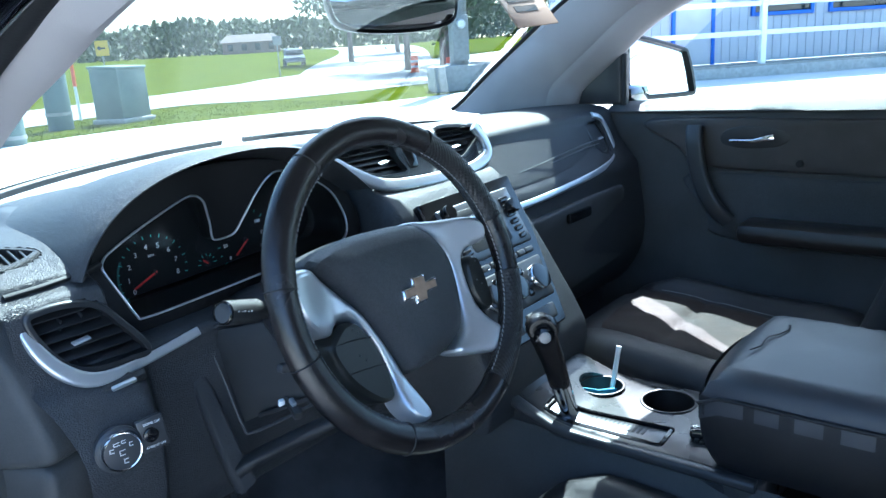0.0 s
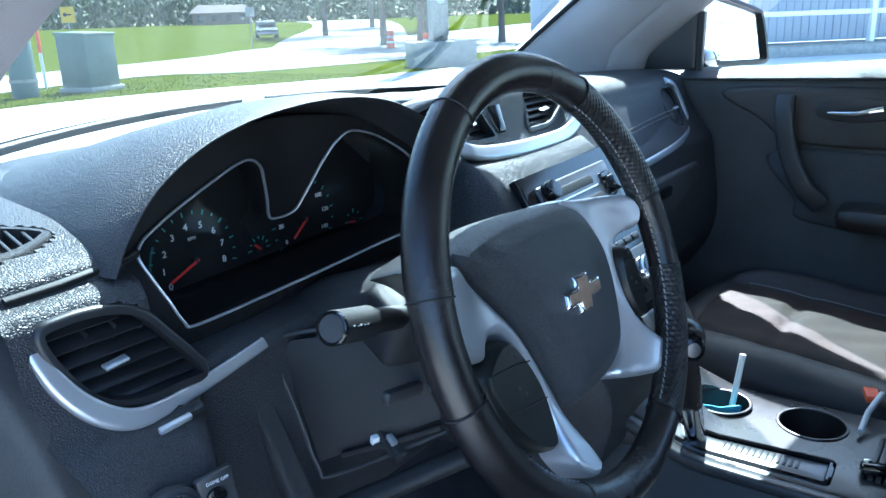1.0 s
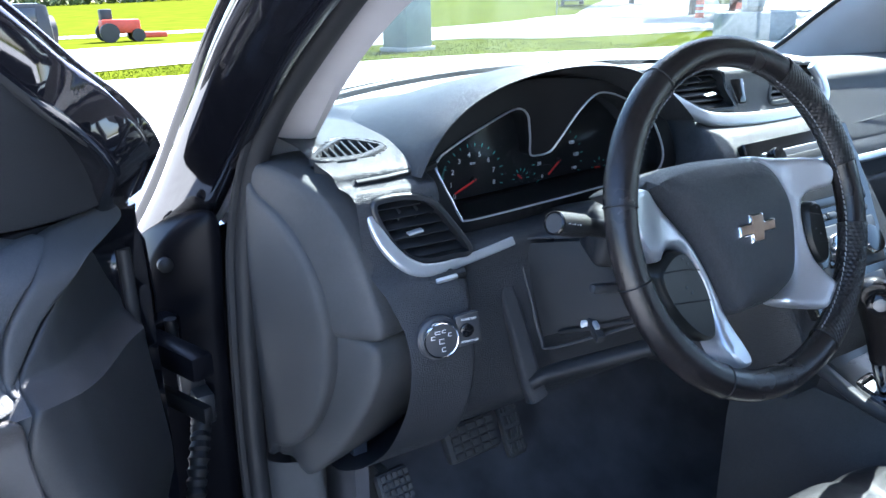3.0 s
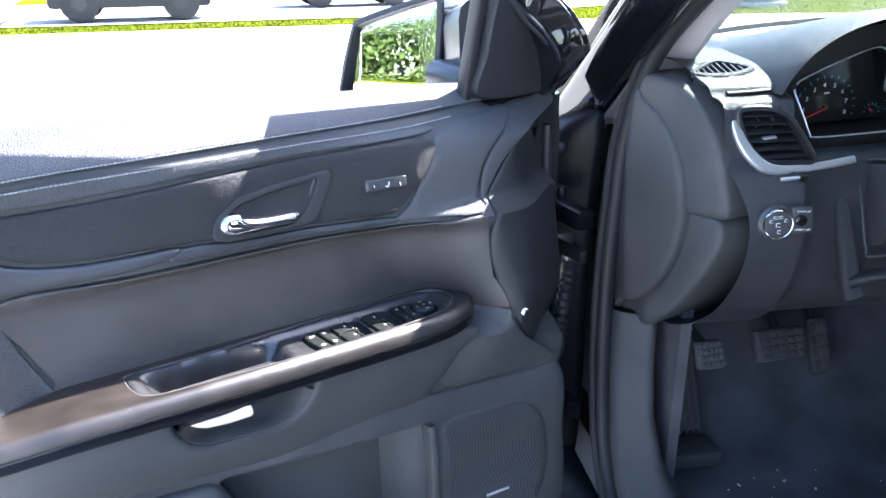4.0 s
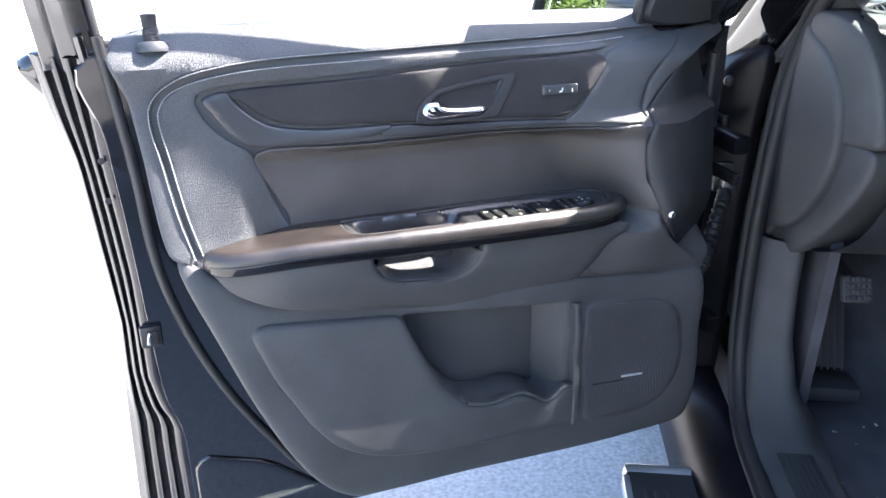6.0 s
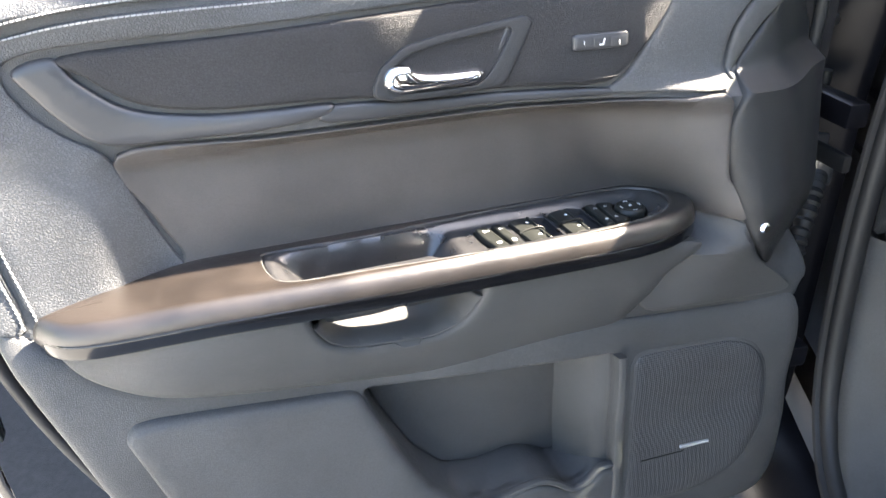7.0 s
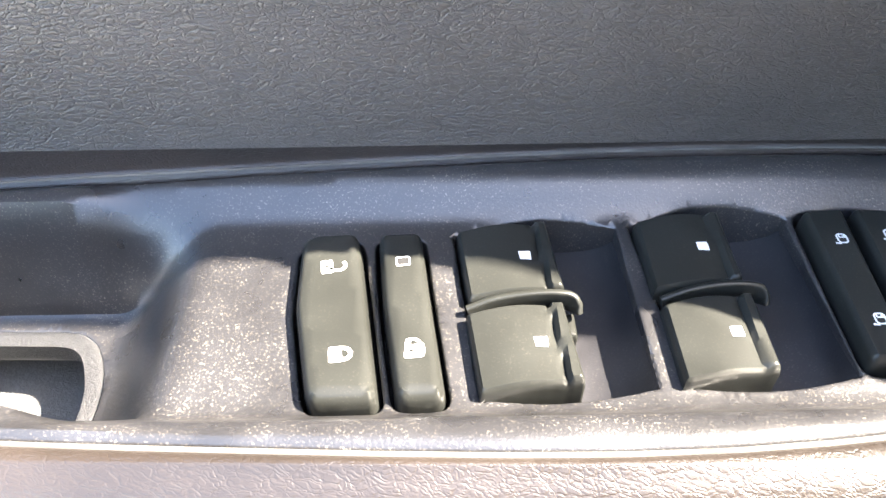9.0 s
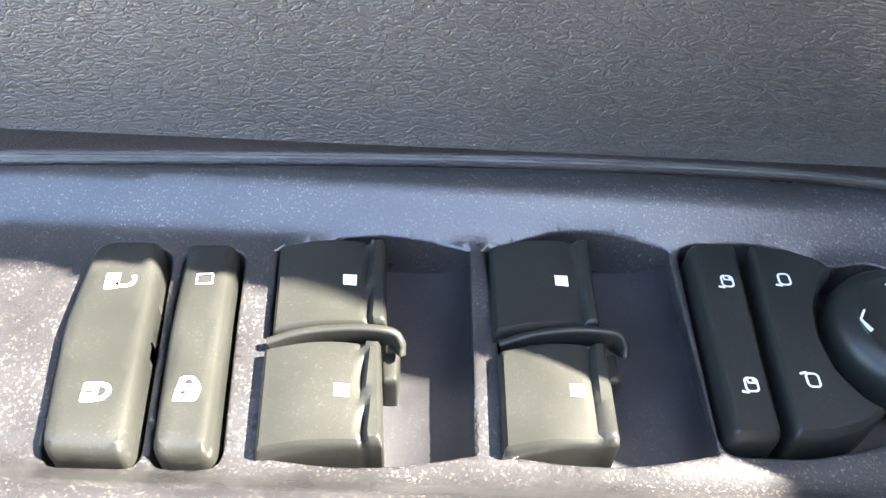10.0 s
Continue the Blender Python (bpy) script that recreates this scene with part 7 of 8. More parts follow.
part("stalk_boot", rbox((0.050, 0.060, 0.062), 0.014, pose(-0.490, 0.140, 1.136, 20, 8, -14), 3), M_CLOSE, wheel)

# ---- centre console ----
console = thing("centre_console", (0, -0.1, 0.42), "black and satin grey centre console with cup holders and shift gate", "centre console")
top_line = spline([(-0.088, 0.135), (-0.03, 0.150), (0.06, 0.145), (0.118, 0.10), (0.135, 0.0), (0.138, -0.10), (0.130, -0.30), (0.0, -0.31), (-0.10, -0.30), (-0.100, -0.20), (-0.096, -0.05), (-0.094, 0.06)], 5)
gate = fillet([(-0.084, 0.042), (-0.034, 0.044), (-0.016, -0.158), (-0.080, -0.160)], 0.012)
circle = lambda cx, cy, r, n=36: np.array([(cx + r * math.cos(2 * math.pi * k / n), cy + r * math.sin(2 * math.pi * k / n)) for k in range(n)])
cup1, cup2 = circle(0.056, 0.006, 0.038), circle(0.062, -0.112, 0.043)
con_h = lambda a, b: 0.840 + 0.045 * smoothstep(-0.02, 0.14, b) + 0.004 * smoothstep(0.12, 0.06, abs(a - 0.02))
part("console_top", relief(top_line, lambda a, b, d: (a, b, d), con_h, 0.008, 0.014, 0.010, 0.06, [gate, cup1, cup2], 0.07), M_CONSOLE, console, "satin grey console plate")
for c, r in (((0.056, 0.006), 0.038), ((0.062, -0.112), 0.043)):
    part("cup_ring", sweep([(c[0] + r * math.cos(t), c[1] + r * math.sin(t), con_h(*c) + 0.0085) for t in np.linspace(0, 2 * math.pi, 41)[:-1]], ring(0.0024, 0.0020, 8), (0, 0, 1), True), M_STEEL, console, "dark polished cup holder ring")
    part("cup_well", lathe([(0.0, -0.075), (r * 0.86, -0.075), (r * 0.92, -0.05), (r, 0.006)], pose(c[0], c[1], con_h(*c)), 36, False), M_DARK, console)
part("console_side", join(loft([[(-0.098, y, 0.838), (-0.112, y, 0.81), (-0.122, y, 0.74), (-0.126, y, 0.60), (-0.126, y, 0.40)] for y in np.linspace(0.22, -0.75, 14)]),
                          loft([[(0.134, y, 0.838), (0.146, y, 0.81), (0.152, y, 0.74), (0.156, y, 0.60), (0.156, y, 0.40)] for y in np.linspace(0.22, -0.75, 14)])), M_HARD, console)
part("console_edge", sweep([(-0.100, y, 0.842 + 0.045 * smoothstep(-0.02, 0.14, y)) for y in np.linspace(0.13, -0.30, 16)], soft_rect(0.020, 0.016, 0.006), (0, 0, 1)), M_SMOOTH, console)
gz = lambda a, b: con_h(a, b) + 0.004
gp = part("shift_gate", relief(gate, lambda a, b, d: (a, b, d), gz, 0.006, 0.004, 0.012, 0.01, [inward(gate, 0.007)], 0.02), M_GLOSS, console, "polished dark shift gate frame")
part("gate_floor", relief(inward(gate, 0.008), lambda a, b, d: (a, b, d), lambda a, b: gz(a, b) - 0.001, 0.002, 0.002, 0.02, 0.004), M_SILVER, gp)
for k in range(13):
    y = -0.028 - 0.0075 * k
    part("gate_bellow", rbox((0.022, 0.0045, 0.004), 0.001, pose(-0.046 + 0.010 * (-y), y, 0.8475)), M_SMOOTH, gp)
for k in range(4):
    part("gate_mark", rbox((0.004, 0.005, 0.0006), 0, pose(-0.066, -0.05 - 0.024 * k, 0.8465)), M_WHITE, gp)
tray = part("front_tray", rbox((0.115, 0.13, 0.02), 0.012, pose(-0.03, 0.125, 0.895, 25, 0, 0)), M_SMOOTH, console)
part("power_socket", rbox((0.045, 0.006, 0.040), 0.003, pose(-0.05, 0.10, 0.925, -20, 0, 0)), M_GLOSS, tray, "covered power socket")
part("socket_flap", rbox((0.028, 0.006, 0.026), 0.002, pose(-0.05, 0.096, 0.925, -20, 0, 0)), M_SILVER, tray)
# roller lid with ribs
for k in range(12):
    part("roller_rib", rbox((0.110, 0.0062, 0.006), 0.0022, pose(0.012 - 0.0015 * k, -0.196 - 0.0088 * k, 0.853)), M_SMOOTH, console)
part("roller_base", rbox((0.125, 0.125, 0.006), 0.002, pose(0.005, -0.245, 0.848)), M_DARK, console)
part("roller_grip", rbox((0.016, 0.034, 0.014), 0.004, pose(-0.028, -0.200, 0.860, 0, 0, 18)), M_GLOSS, console)
# Small chrome block stands in for the glint on the grip.
part("grip_shine", rbox((0.006, 0.010, 0.004), 0.0015, pose(-0.025, -0.190, 0.867, 0, 0, 18)), M_CHROME, console)

# armrest box on the console
rest_box = thing("console_armrest", (0.03, -0.50, 0.86), "dark padded console armrest with cracked leather lid", "armrest")
lid = [(-0.112, -0.250), (-0.085, -0.222), (0.0, -0.205), (0.10, -0.205), (0.165, -0.222), (0.182, -0.26), (0.185, -0.55), (0.18, -0.74), (0.03, -0.76), (-0.11, -0.74), (-0.116, -0.5)]
part("armrest_lid", relief(spline(lid, 6), lambda a, b, d: (a, b, d), lambda a, b: 0.962 - 0.02 * smoothstep(-0.26, -0.21, b), 0.034, 0.030, 0.014, 0.02, crown=0.008), M_LID, rest_box, "creased dark leather lid")
part("lid_piping", sweep([(p[0] * 1.01, p[1], 0.966 - 0.02 * smoothstep(-0.26, -0.21, p[1])) for p in spline(lid, 6)], ring(0.0035, 0.0030, 8), (0, 0, 1), True), M_BOLSTER, rest_box)
part("armrest_body", loft([[(p[0] * f + (1 - f) * 0.035, p[1] + (1 - f) * -0.12, z) for p in spline(lid, 5)] for f, z in ((1.0, 0.962), (1.0, 0.935), (0.97, 0.90), (0.90, 0.868), (0.84, 0.85))], True), M_BOLSTER, rest_box)
crease = [( -0.02 + 0.02 * k, -0.262 - 0.005 * math.sin(k * 1.7) - 0.004 * k, 1.0035) for k in range(7)]
part("crease", sweep(crease, ring(0.0016, 0.0010, 6), (0, 0, 1)), M_DARK, rest_box)

# gear lever
lever_t = thing("gear_lever", (-0.055, 0.00, 0.846), "black leather gear lever with chrome collar", "gear lever")
part("lever_collar", sweep([(-0.050, 0.006, 0.842), (-0.062, 0.010, 0.880), (-0.074, 0.012, 0.912)], ring(0.0155, 0.013, 20), (0, 1, 0), scale=lambda f: 1.0 + 0.15 * f), M_CHROME, lever_t, "chrome collar")
part("lever_grip", sweep([tuple(q) for q in spline([(-0.073, 0.012, 0.908), (-0.088, 0.014, 0.950), (-0.104, 0.016, 0.985), (-0.118, 0.014, 1.010), (-0.136, 0.004, 1.026), (-0.152, -0.008, 1.028)], 5, False)], ring(0.021, 0.024, 22), (0, 1, 0.2), scale=lambda f: 0.72 + 0.42 * f - 0.55 * max(0, f - 0.86) * 4), M_RIM, lever_t, "worn leather grip")
part("lever_cap", lathe([(0.016, 0), (0.016, 0.004), (0.012, 0.007), (0, 0.008)], Matrix.Translation((-0.156, -0.012, 1.022)) @ Vector((-0.75, -0.55, 0.1)).to_track_quat("Z", "Y").to_matrix().to_4x4(), 24), M_GLOSS, lever_t)
part("lever_button", lathe([(0.0085, 0), (0.0085, 0.003), (0, 0.004)], Matrix.Translation((-0.162, -0.017, 1.023)) @ Vector((-0.75, -0.55, 0.1)).to_track_quat("Z", "Y").to_matrix().to_4x4(), 18), M_SILVER, lever_t)

# what lies in the cup holders
wrap = thing("paper_wrapper", (0.045, 0.012, 0.79), "crumpled blue paper wrapper in the cup holder", "wrapper")
sheet = [[(0.026 + 0.0075 * u + 0.003 * math.sin(9 * v + u * 2), 0.036 - 0.0105 * u + 0.002 * math.sin(7 * u), 0.800 + 0.014 * v - 0.001 * u + 0.0015 * math.cos(5 * u)) for u in range(6)] for v in range(5)]
wb = loft(sheet)
bmesh.ops.solidify(wb, geom=wb.faces[:], thickness=0.0025)
part("paper", wb, M_PAPER, wrap)
tagged(part("straw", sweep([(0.074, 0.004, 0.785), (0.082, 0.000, 0.830), (0.100, -0.006, 0.915)], ring(0.0045, 0.0045, 12), (0, 1, 0)), M_STRAW, None, "white plastic straw standing in the cup holder"), category="straw")
tagged(part("straw", sweep([(0.060, -0.170, 0.860), (0.095, -0.172, 0.872), (0.135, -0.182, 0.885)], ring(0.004, 0.004, 12), (0, 0, 1)), M_STRAW, None, "loose white straw lying across the console"), category="straw")
tagged(part("red_card", rbox((0.05, 0.018, 0.010), 0.002, pose(0.152, -0.168, 0.872, 0, 10, 12)), M_ORANGE, None, "small red plastic buckle beside the seat"), category="buckle")


# ---- seats ----
def seat(name, cx, y0, z0, label, mat_in):
    s = thing(name, (cx, y0 - 0.25, 0.45), label, "car seat", "front seats")
    outline = spline([(-0.235, -0.50), (-0.245, -0.25), (-0.235, -0.06), (-0.19, 0.0), (0.0, 0.015), (0.19, 0.0), (0.235, -0.06), (0.245, -0.25), (0.235, -0.50)], 6)

    def h(a, b):
        side = smoothstep(0.13, 0.20, abs(a))
        return z0 - 0.045 + 0.022 * side * smoothstep(-0.02, -0.10, b) - 0.030 * smoothstep(-0.05, -0.45, b) - 0.012 * smoothstep(0.03, 0.0, abs(abs(a) - 0.145)) - 0.006 * smoothstep(0.02, 0.0, abs(b + 0.19)) * (1 - side)
    part("cushion", relief(outline, lambda a, b, d: (cx + a, y0 + b, d), h, 0.045, 0.055, 0.014, 0.10), M_BOLSTER, s, "black leather cushion with side bolsters")
    inner = spline([(-0.135, -0.47), (-0.145, -0.25), (-0.140, -0.09), (-0.11, -0.055), (0.0, -0.045), (0.11, -0.055), (0.140, -0.09), (0.145, -0.25), (0.135, -0.47)], 6)
    part("seat_panel", relief(inner, lambda a, b, d: (cx + a, y0 + b, d), lambda a, b: h(a, b) + 0.036, 0.012, 0.016, 0.012, 0.01, sculpt=lambda a, b: 0.003 * math.sin(60 * b + 4 * math.sin(25 * a)) * 0.4), mat_in, s, "creased brown-black perforated leather")
    for sx in (-1, 1):
        stitches([(cx + sx * 0.150, y0 + b, h(0.15, b) + 0.050) for b in np.linspace(-0.08, -0.46, 20)], s)
    part("backrest", join(rbox((0.44, 0.12, 0.62), 0.05, pose(cx, y0 - 0.66, z0 + 0.25, 20, 0, 0), 4), rbox((0.25, 0.10, 0.19), 0.05, pose(cx, y0 - 0.82, z0 + 0.64, 14, 0, 0), 4)), M_BOLSTER, s)
    part("seat_base", rbox((0.42, 0.44, 0.22), 0.03, pose(cx, y0 - 0.27, z0 - 0.20)), M_HARD, s)
    return s


seat("passenger_seat", 0.42, 0.19, 0.868, "black leather passenger seat with worn brown centre", M_SEAT)
seat("driver_seat", -0.345, -0.012, 0.800, "black leather driver's seat with pale sunlit edge", M_LID)

# ---- far door with its window ----
fdoor = thing("car_door", (0.80, -0.1, 0.45), "closed black passenger door with strap handle and grey trim", "car door")
px = lambda z: lerp_table(z, [0.5, 0.8, 0.95, 1.1, 1.2, 1.255, 1.285], [0.74, 0.76, 0.79, 0.80, 0.795, 0.79, 0.83])
fmap = lambda a, b, d: (px(b) - d, a, b)
part("far_trim", relief(fillet([(0.36, 1.272), (0.37, 0.60), (0.30, 0.50), (-0.55, 0.48), (-0.62, 0.60), (-0.62, 1.285)], 0.03), fmap, lambda a, b: 0.0, 0.004, 0.01, 0.03, 0.05), M_HARD, fdoor, "dark plastic far door trim")
part("far_belt", relief(fillet([(0.35, 1.270), (0.35, 1.246), (-0.60, 1.258), (-0.60, 1.286)], 0.008), fmap, lambda a, b: 0.004, 0.006, 0.006, 0.02, 0.01), M_PAD, fdoor, "sunlit belt pad")
part("far_inlay", relief(spline([(0.24, 1.232), (0.17, 1.165), (0.10, 1.120), (-0.10, 1.112), (-0.58, 1.12), (-0.58, 1.235), (-0.2, 1.236)], 5), fmap, lambda a, b: 0.004, 0.008, 0.008, 0.02, 0.01), M_LEATHER, fdoor)
part("far_insert", relief(spline([(0.14, 1.10), (0.09, 1.0), (0.06, 0.95), (-0.2, 0.94), (-0.58, 0.95), (-0.58, 1.10), (-0.2, 1.10)], 5), fmap, lambda a, b: 0.004, 0.006, 0.01, 0.02, 0.01), M_PAD, fdoor)
strap_p = spline([(px(1.22) - 0.02, 0.118, 1.218), (px(1.18) - 0.035, 0.116, 1.185), (px(1.1) - 0.045, 0.100, 1.105), (px(1.03) - 0.045, 0.066, 1.035), (px(1.0) - 0.03, 0.03, 0.995)], 6, False)
part("strap_handle", sweep([tuple(q) for q in strap_p], soft_rect(0.040, 0.020, 0.008), (-1, 0, 0)), M_SMOOTH, fdoor, "black strap grab handle")
fcup = spline([(0.06, 1.180), (0.05, 1.208), (0.0, 1.220), (-0.075, 1.212), (-0.095, 1.19), (-0.06, 1.170), (0.02, 1.168)], 5)
part("far_cup", relief(fcup, fmap, lambda a, b: 0.010, 0.003, 0.003, 0.02, 0.004), M_SMOOTH, fdoor)
part("far_handle", sweep([(px(1.19) - 0.030, 0.034, 1.186), (px(1.19) - 0.034, -0.02, 1.187), (px(1.19) - 0.032, -0.050, 1.194), (px(1.19) - 0.028, -0.064, 1.196)], soft_rect(0.012, 0.010, 0.004), (-1, 0, 0), scale=lambda f: 0.55 + 0.75 * f), M_CHROME, fdoor, "chrome inner handle")
part("far_armrest", rbox((0.10, 0.52, 0.05), 0.02, pose(0.73, -0.27, 0.985)), M_ARMREST, fdoor)
part("far_lock", lathe([(0.009, 0), (0.008, 0.006), (0, 0.007)], pose(px(1.135) - 0.012, -0.118, 1.135, 0, -90, 0), 14), M_DARK, fdoor)
part("far_sail", relief(fillet([(0.475, 1.268), (0.450, 1.335), (0.375, 1.400), (0.318, 1.430), (0.318, 1.268)], 0.01), lambda a, b, d: (0.80 - d, a, b), lambda a, b: 0, 0.01, 0.008, 0.03, 0.03), M_SMOOTH, fdoor)
part("far_frame", sweep([tuple(q) for q in spline([(0.815, 0.47, 1.275), (0.805, 0.37, 1.40), (0.79, 0.235, 1.510), (0.765, 0.02, 1.585), (0.75, -0.45, 1.63), (0.77, -0.62, 1.60), (0.815, -0.66, 1.28)], 6, False)], soft_rect(0.035, 0.045, 0.01), (0.8, 0, 0.6)), M_SMOOTH, fdoor)
part("far_channel", sweep([(0.805, 0.315, 1.265), (0.802, 0.312, 1.395)], soft_rect(0.014, 0.02, 0.004), (1, 0, 0)), M_RUBBER, fdoor)
part("far_pane", loft([[(0.835 - 0.065 * f, 0.33 - 0.36 * f, 1.262 + 0.30 * f), (0.835 - 0.065 * f, -0.62, 1.262 + 0.34 * f)] for f in np.linspace(0, 1, 5)]), M_SCREEN, fdoor)
part("far_outer", rbox((0.07, 1.1, 0.82), 0.03, pose(0.905, -0.12, 0.83)), M_PAINT, fdoor)
far_m = Matrix.Translation((1.016, 0.330, 1.348)) @ pose(0, 0, 0, -2, 4, -24) @ Matrix.Diagonal((-1.20, 1.0, 1.05, 1.0))
outside_mirror(fdoor, far_m, "black far outside mirror case")
part("far_mirror_foot", rbox((0.12, 0.07, 0.05), 0.02, pose(0.90, 0.345, 1.285)), M_PAINT, fdoor)
# inside mirror and windscreen card
rvm = thing("inside_mirror", (0.03, 0.16, 1.55), "oval black inside mirror hung from the windscreen", "mirror")
rv = spline([(-0.125, 0.0), (-0.112, 0.034), (0.0, 0.045), (0.112, 0.034), (0.125, 0.0), (0.100, -0.034), (0.0, -0.044), (-0.100, -0.034)], 5)
RV = Matrix.Translation((-0.005, 0.365, 1.508)) @ pose(0, 0, 0, -8, 0, -22)
part("mirror_case", relief(rv, lambda a, b, d: RV @ Vector((a, d, b)), lambda a, b: 0.0, 0.03, 0.03, 0.012, 0.008), M_SMOOTH, rvm)
part("mirror_glass", relief(inward(rv, 0.006), lambda a, b, d: RV @ Vector((a, -0.009 - d, b)), lambda a, b: 0, 0.001, 0.001, 0.03, 0.002), M_MIRROR, rvm)
part("mirror_stem", sweep([RV @ Vector((0, 0.025, 0.01)), Vector((0.0, 0.40, 1.55)), Vector((0.0, 0.43, 1.58))], ring(0.010, 0.010, 12), (0, 0, 1)), M_SMOOTH, rvm)
M_CARD = material("tan_card", (0.42, 0.26, 0.17), 0.7, vary=0.06)
card = tagged(part("windscreen_card", rbox((0.17, 0.004, 0.10), 0.001, pose(0.475, 0.395, 1.512, -36, -3, 0)), M_CARD, None, "tan paper card stuck inside the windscreen"), category="notice card")
for k in range(2):
    part("print_bar", rbox((0.11 - 0.02 * k, 0.001, 0.016), 0, pose(0.475, 0.395, 1.512, -36, -3, 0) @ pose(-0.01, -0.0028, 0.022 - 0.026 * k)), M_DARK, card)

# ---- outside: ground, road, grass, trees, building, vehicles ----
M_LOT = material("lot_concrete", (0.56, 0.55, 0.53), 0.85, grain=0.6, grain_size=0.012, vary=0.10, vary_size=1.2, dust=0.0)
M_ASPHALT = material("pale_asphalt", (0.42, 0.42, 0.41), 0.9, grain=1.0, grain_size=0.006, vary=0.25, vary_size=0.012)
M_ROAD = material("road_concrete", (0.30, 0.295, 0.285), 0.85, grain=0.4, grain_size=0.02, vary=0.12, vary_size=2.5)
M_GRASS = material("grass", (0.080, 0.094, 0.007), 0.95, grain=1.0, grain_size=0.05, vary_size=1.8, color2=(0.050, 0.066, 0.005), spec=0.0)
M_BLADE = material("grass_blades", (0.105, 0.120, 0.010), 0.9, vary_size=0.6, color2=(0.045, 0.066, 0.005), spec=0.02, island=0.2)
M_LEAF = material("leaves", (0.065, 0.105, 0.022), 0.6, vary_size=1.0, color2=(0.032, 0.058, 0.013), spec=0.3, island=0.35)
M_LEAF2 = material("spring_leaves", (0.095, 0.125, 0.040), 0.6, vary_size=1.5, color2=(0.050, 0.072, 0.026), spec=0.3, island=0.35)
M_BARK = material("bark", (0.13, 0.10, 0.08), 0.9, grain=1.0, grain_size=0.03, vary=0.3)
M_METAL_G = material("painted_cabinet", (0.10, 0.145, 0.135), 0.5, vary=0.12, vary_size=0.4, grain=0.2, grain_size=0.01)
M_POLE = material("grey_pole", (0.30, 0.30, 0.29), 0.7, grain=0.4, grain_size=0.02, vary=0.2)
M_CONC = material("weathered_concrete", (0.40, 0.39, 0.37), 0.9, grain=0.6, grain_size=0.01, vary=0.15)
M_SIDING = material("white_siding", (0.46, 0.48, 0.54), 0.6, vary=0.06, vary_size=0.6, grain=0.15, grain_size=0.01)
M_BLUE = material("blue_trim", (0.03, 0.13, 0.55), 0.5, vary=0.1)
M_POST = material("white_post", (0.78, 0.79, 0.80), 0.5, vary=0.05)
M_DECK = material("deck_boards", (0.30, 0.28, 0.25), 0.8, grain=0.5, grain_size=0.01, vary=0.2)
M_YELLOW = material("yellow_sign", (0.80, 0.50, 0.02), 0.5, vary=0.08)
M_RUST = material("red_paint", (0.45, 0.05, 0.02), 0.5, vary=0.1)
M_CARGREY = material("grey_car_paint", (0.05, 0.055, 0.06), 0.15, coat=1.0, vary=0.1)
M_CARWHITE = material("white_car_paint", (0.72, 0.73, 0.75), 0.15, coat=1.0, vary=0.03)
M_CARTAN = material("dark_truck_paint", (0.016, 0.017, 0.017), 0.35, spec=0.3, coat=0.15, vary=0.1)
M_TINT = material("tinted_glass", (0.015, 0.018, 0.02), 0.05, vary=0.1)
M_WALLTAN = material("pale_metal_wall", (0.62, 0.63, 0.66), 0.5, vary=0.04)



def rise(x, y):
    """The land lifts gently beyond the road ahead and to the right."""
    r = math.hypot(x, y)
    side = smoothstep(-0.2, 0.5, x / (r + 1e-6))
    return (2.3 * smoothstep(28, 150, r) + 3.0 * smoothstep(80, 400, r)) * side + 1.2 * smoothstep(45, 300, r) * (1 - side)


rr = [0.0] + [1.5 * 1.16 ** k for k in range(46)]
nseg = 96
gm = bmesh.new()
rows_g = []
for r in rr:
    if r == 0:
        rows_g.append([gm.verts.new((0, 0, 0))] * nseg)
    else:
        rows_g.append([gm.verts.new((r * math.cos(2 * math.pi * k / nseg), r * math.sin(2 * math.pi * k / nseg), rise(r * math.cos(2 * math.pi * k / nseg), r * math.sin(2 * math.pi * k / nseg)))) for k in range(nseg)])
for a, b in zip(rows_g[:-1], rows_g[1:]):
    for k in range(nseg):
        if a[0] is a[1]:
            gm.faces.new((a[0], b[k], b[(k + 1) % nseg]))
        else:
            gm.faces.new((a[k], a[(k + 1) % nseg], b[(k + 1) % nseg], b[k]))
tagged(part("ground", gm, M_GRASS, None, "mown green grass reaching the far trees"), category="ground", kind="structure")


def band(name, pts_a, pts_b, lift, mat, label, category, n=40):
    """A strip of surface between two lines, laid just over the ground."""
    a, b = spline(pts_a, n, False), spline(pts_b, n, False)
    m = min(len(a), len(b))
    rows = []
    for p, q in zip(a[:m], b[:m]):
        rows.append([(p[0] + (q[0] - p[0]) * f, p[1] + (q[1] - p[1]) * f, rise(p[0] + (q[0] - p[0]) * f, p[1] + (q[1] - p[1]) * f) + lift) for f in np.linspace(0, 1, 9)])
    return tagged(part(name, loft(rows), mat, None, label), category=category, kind="structure")


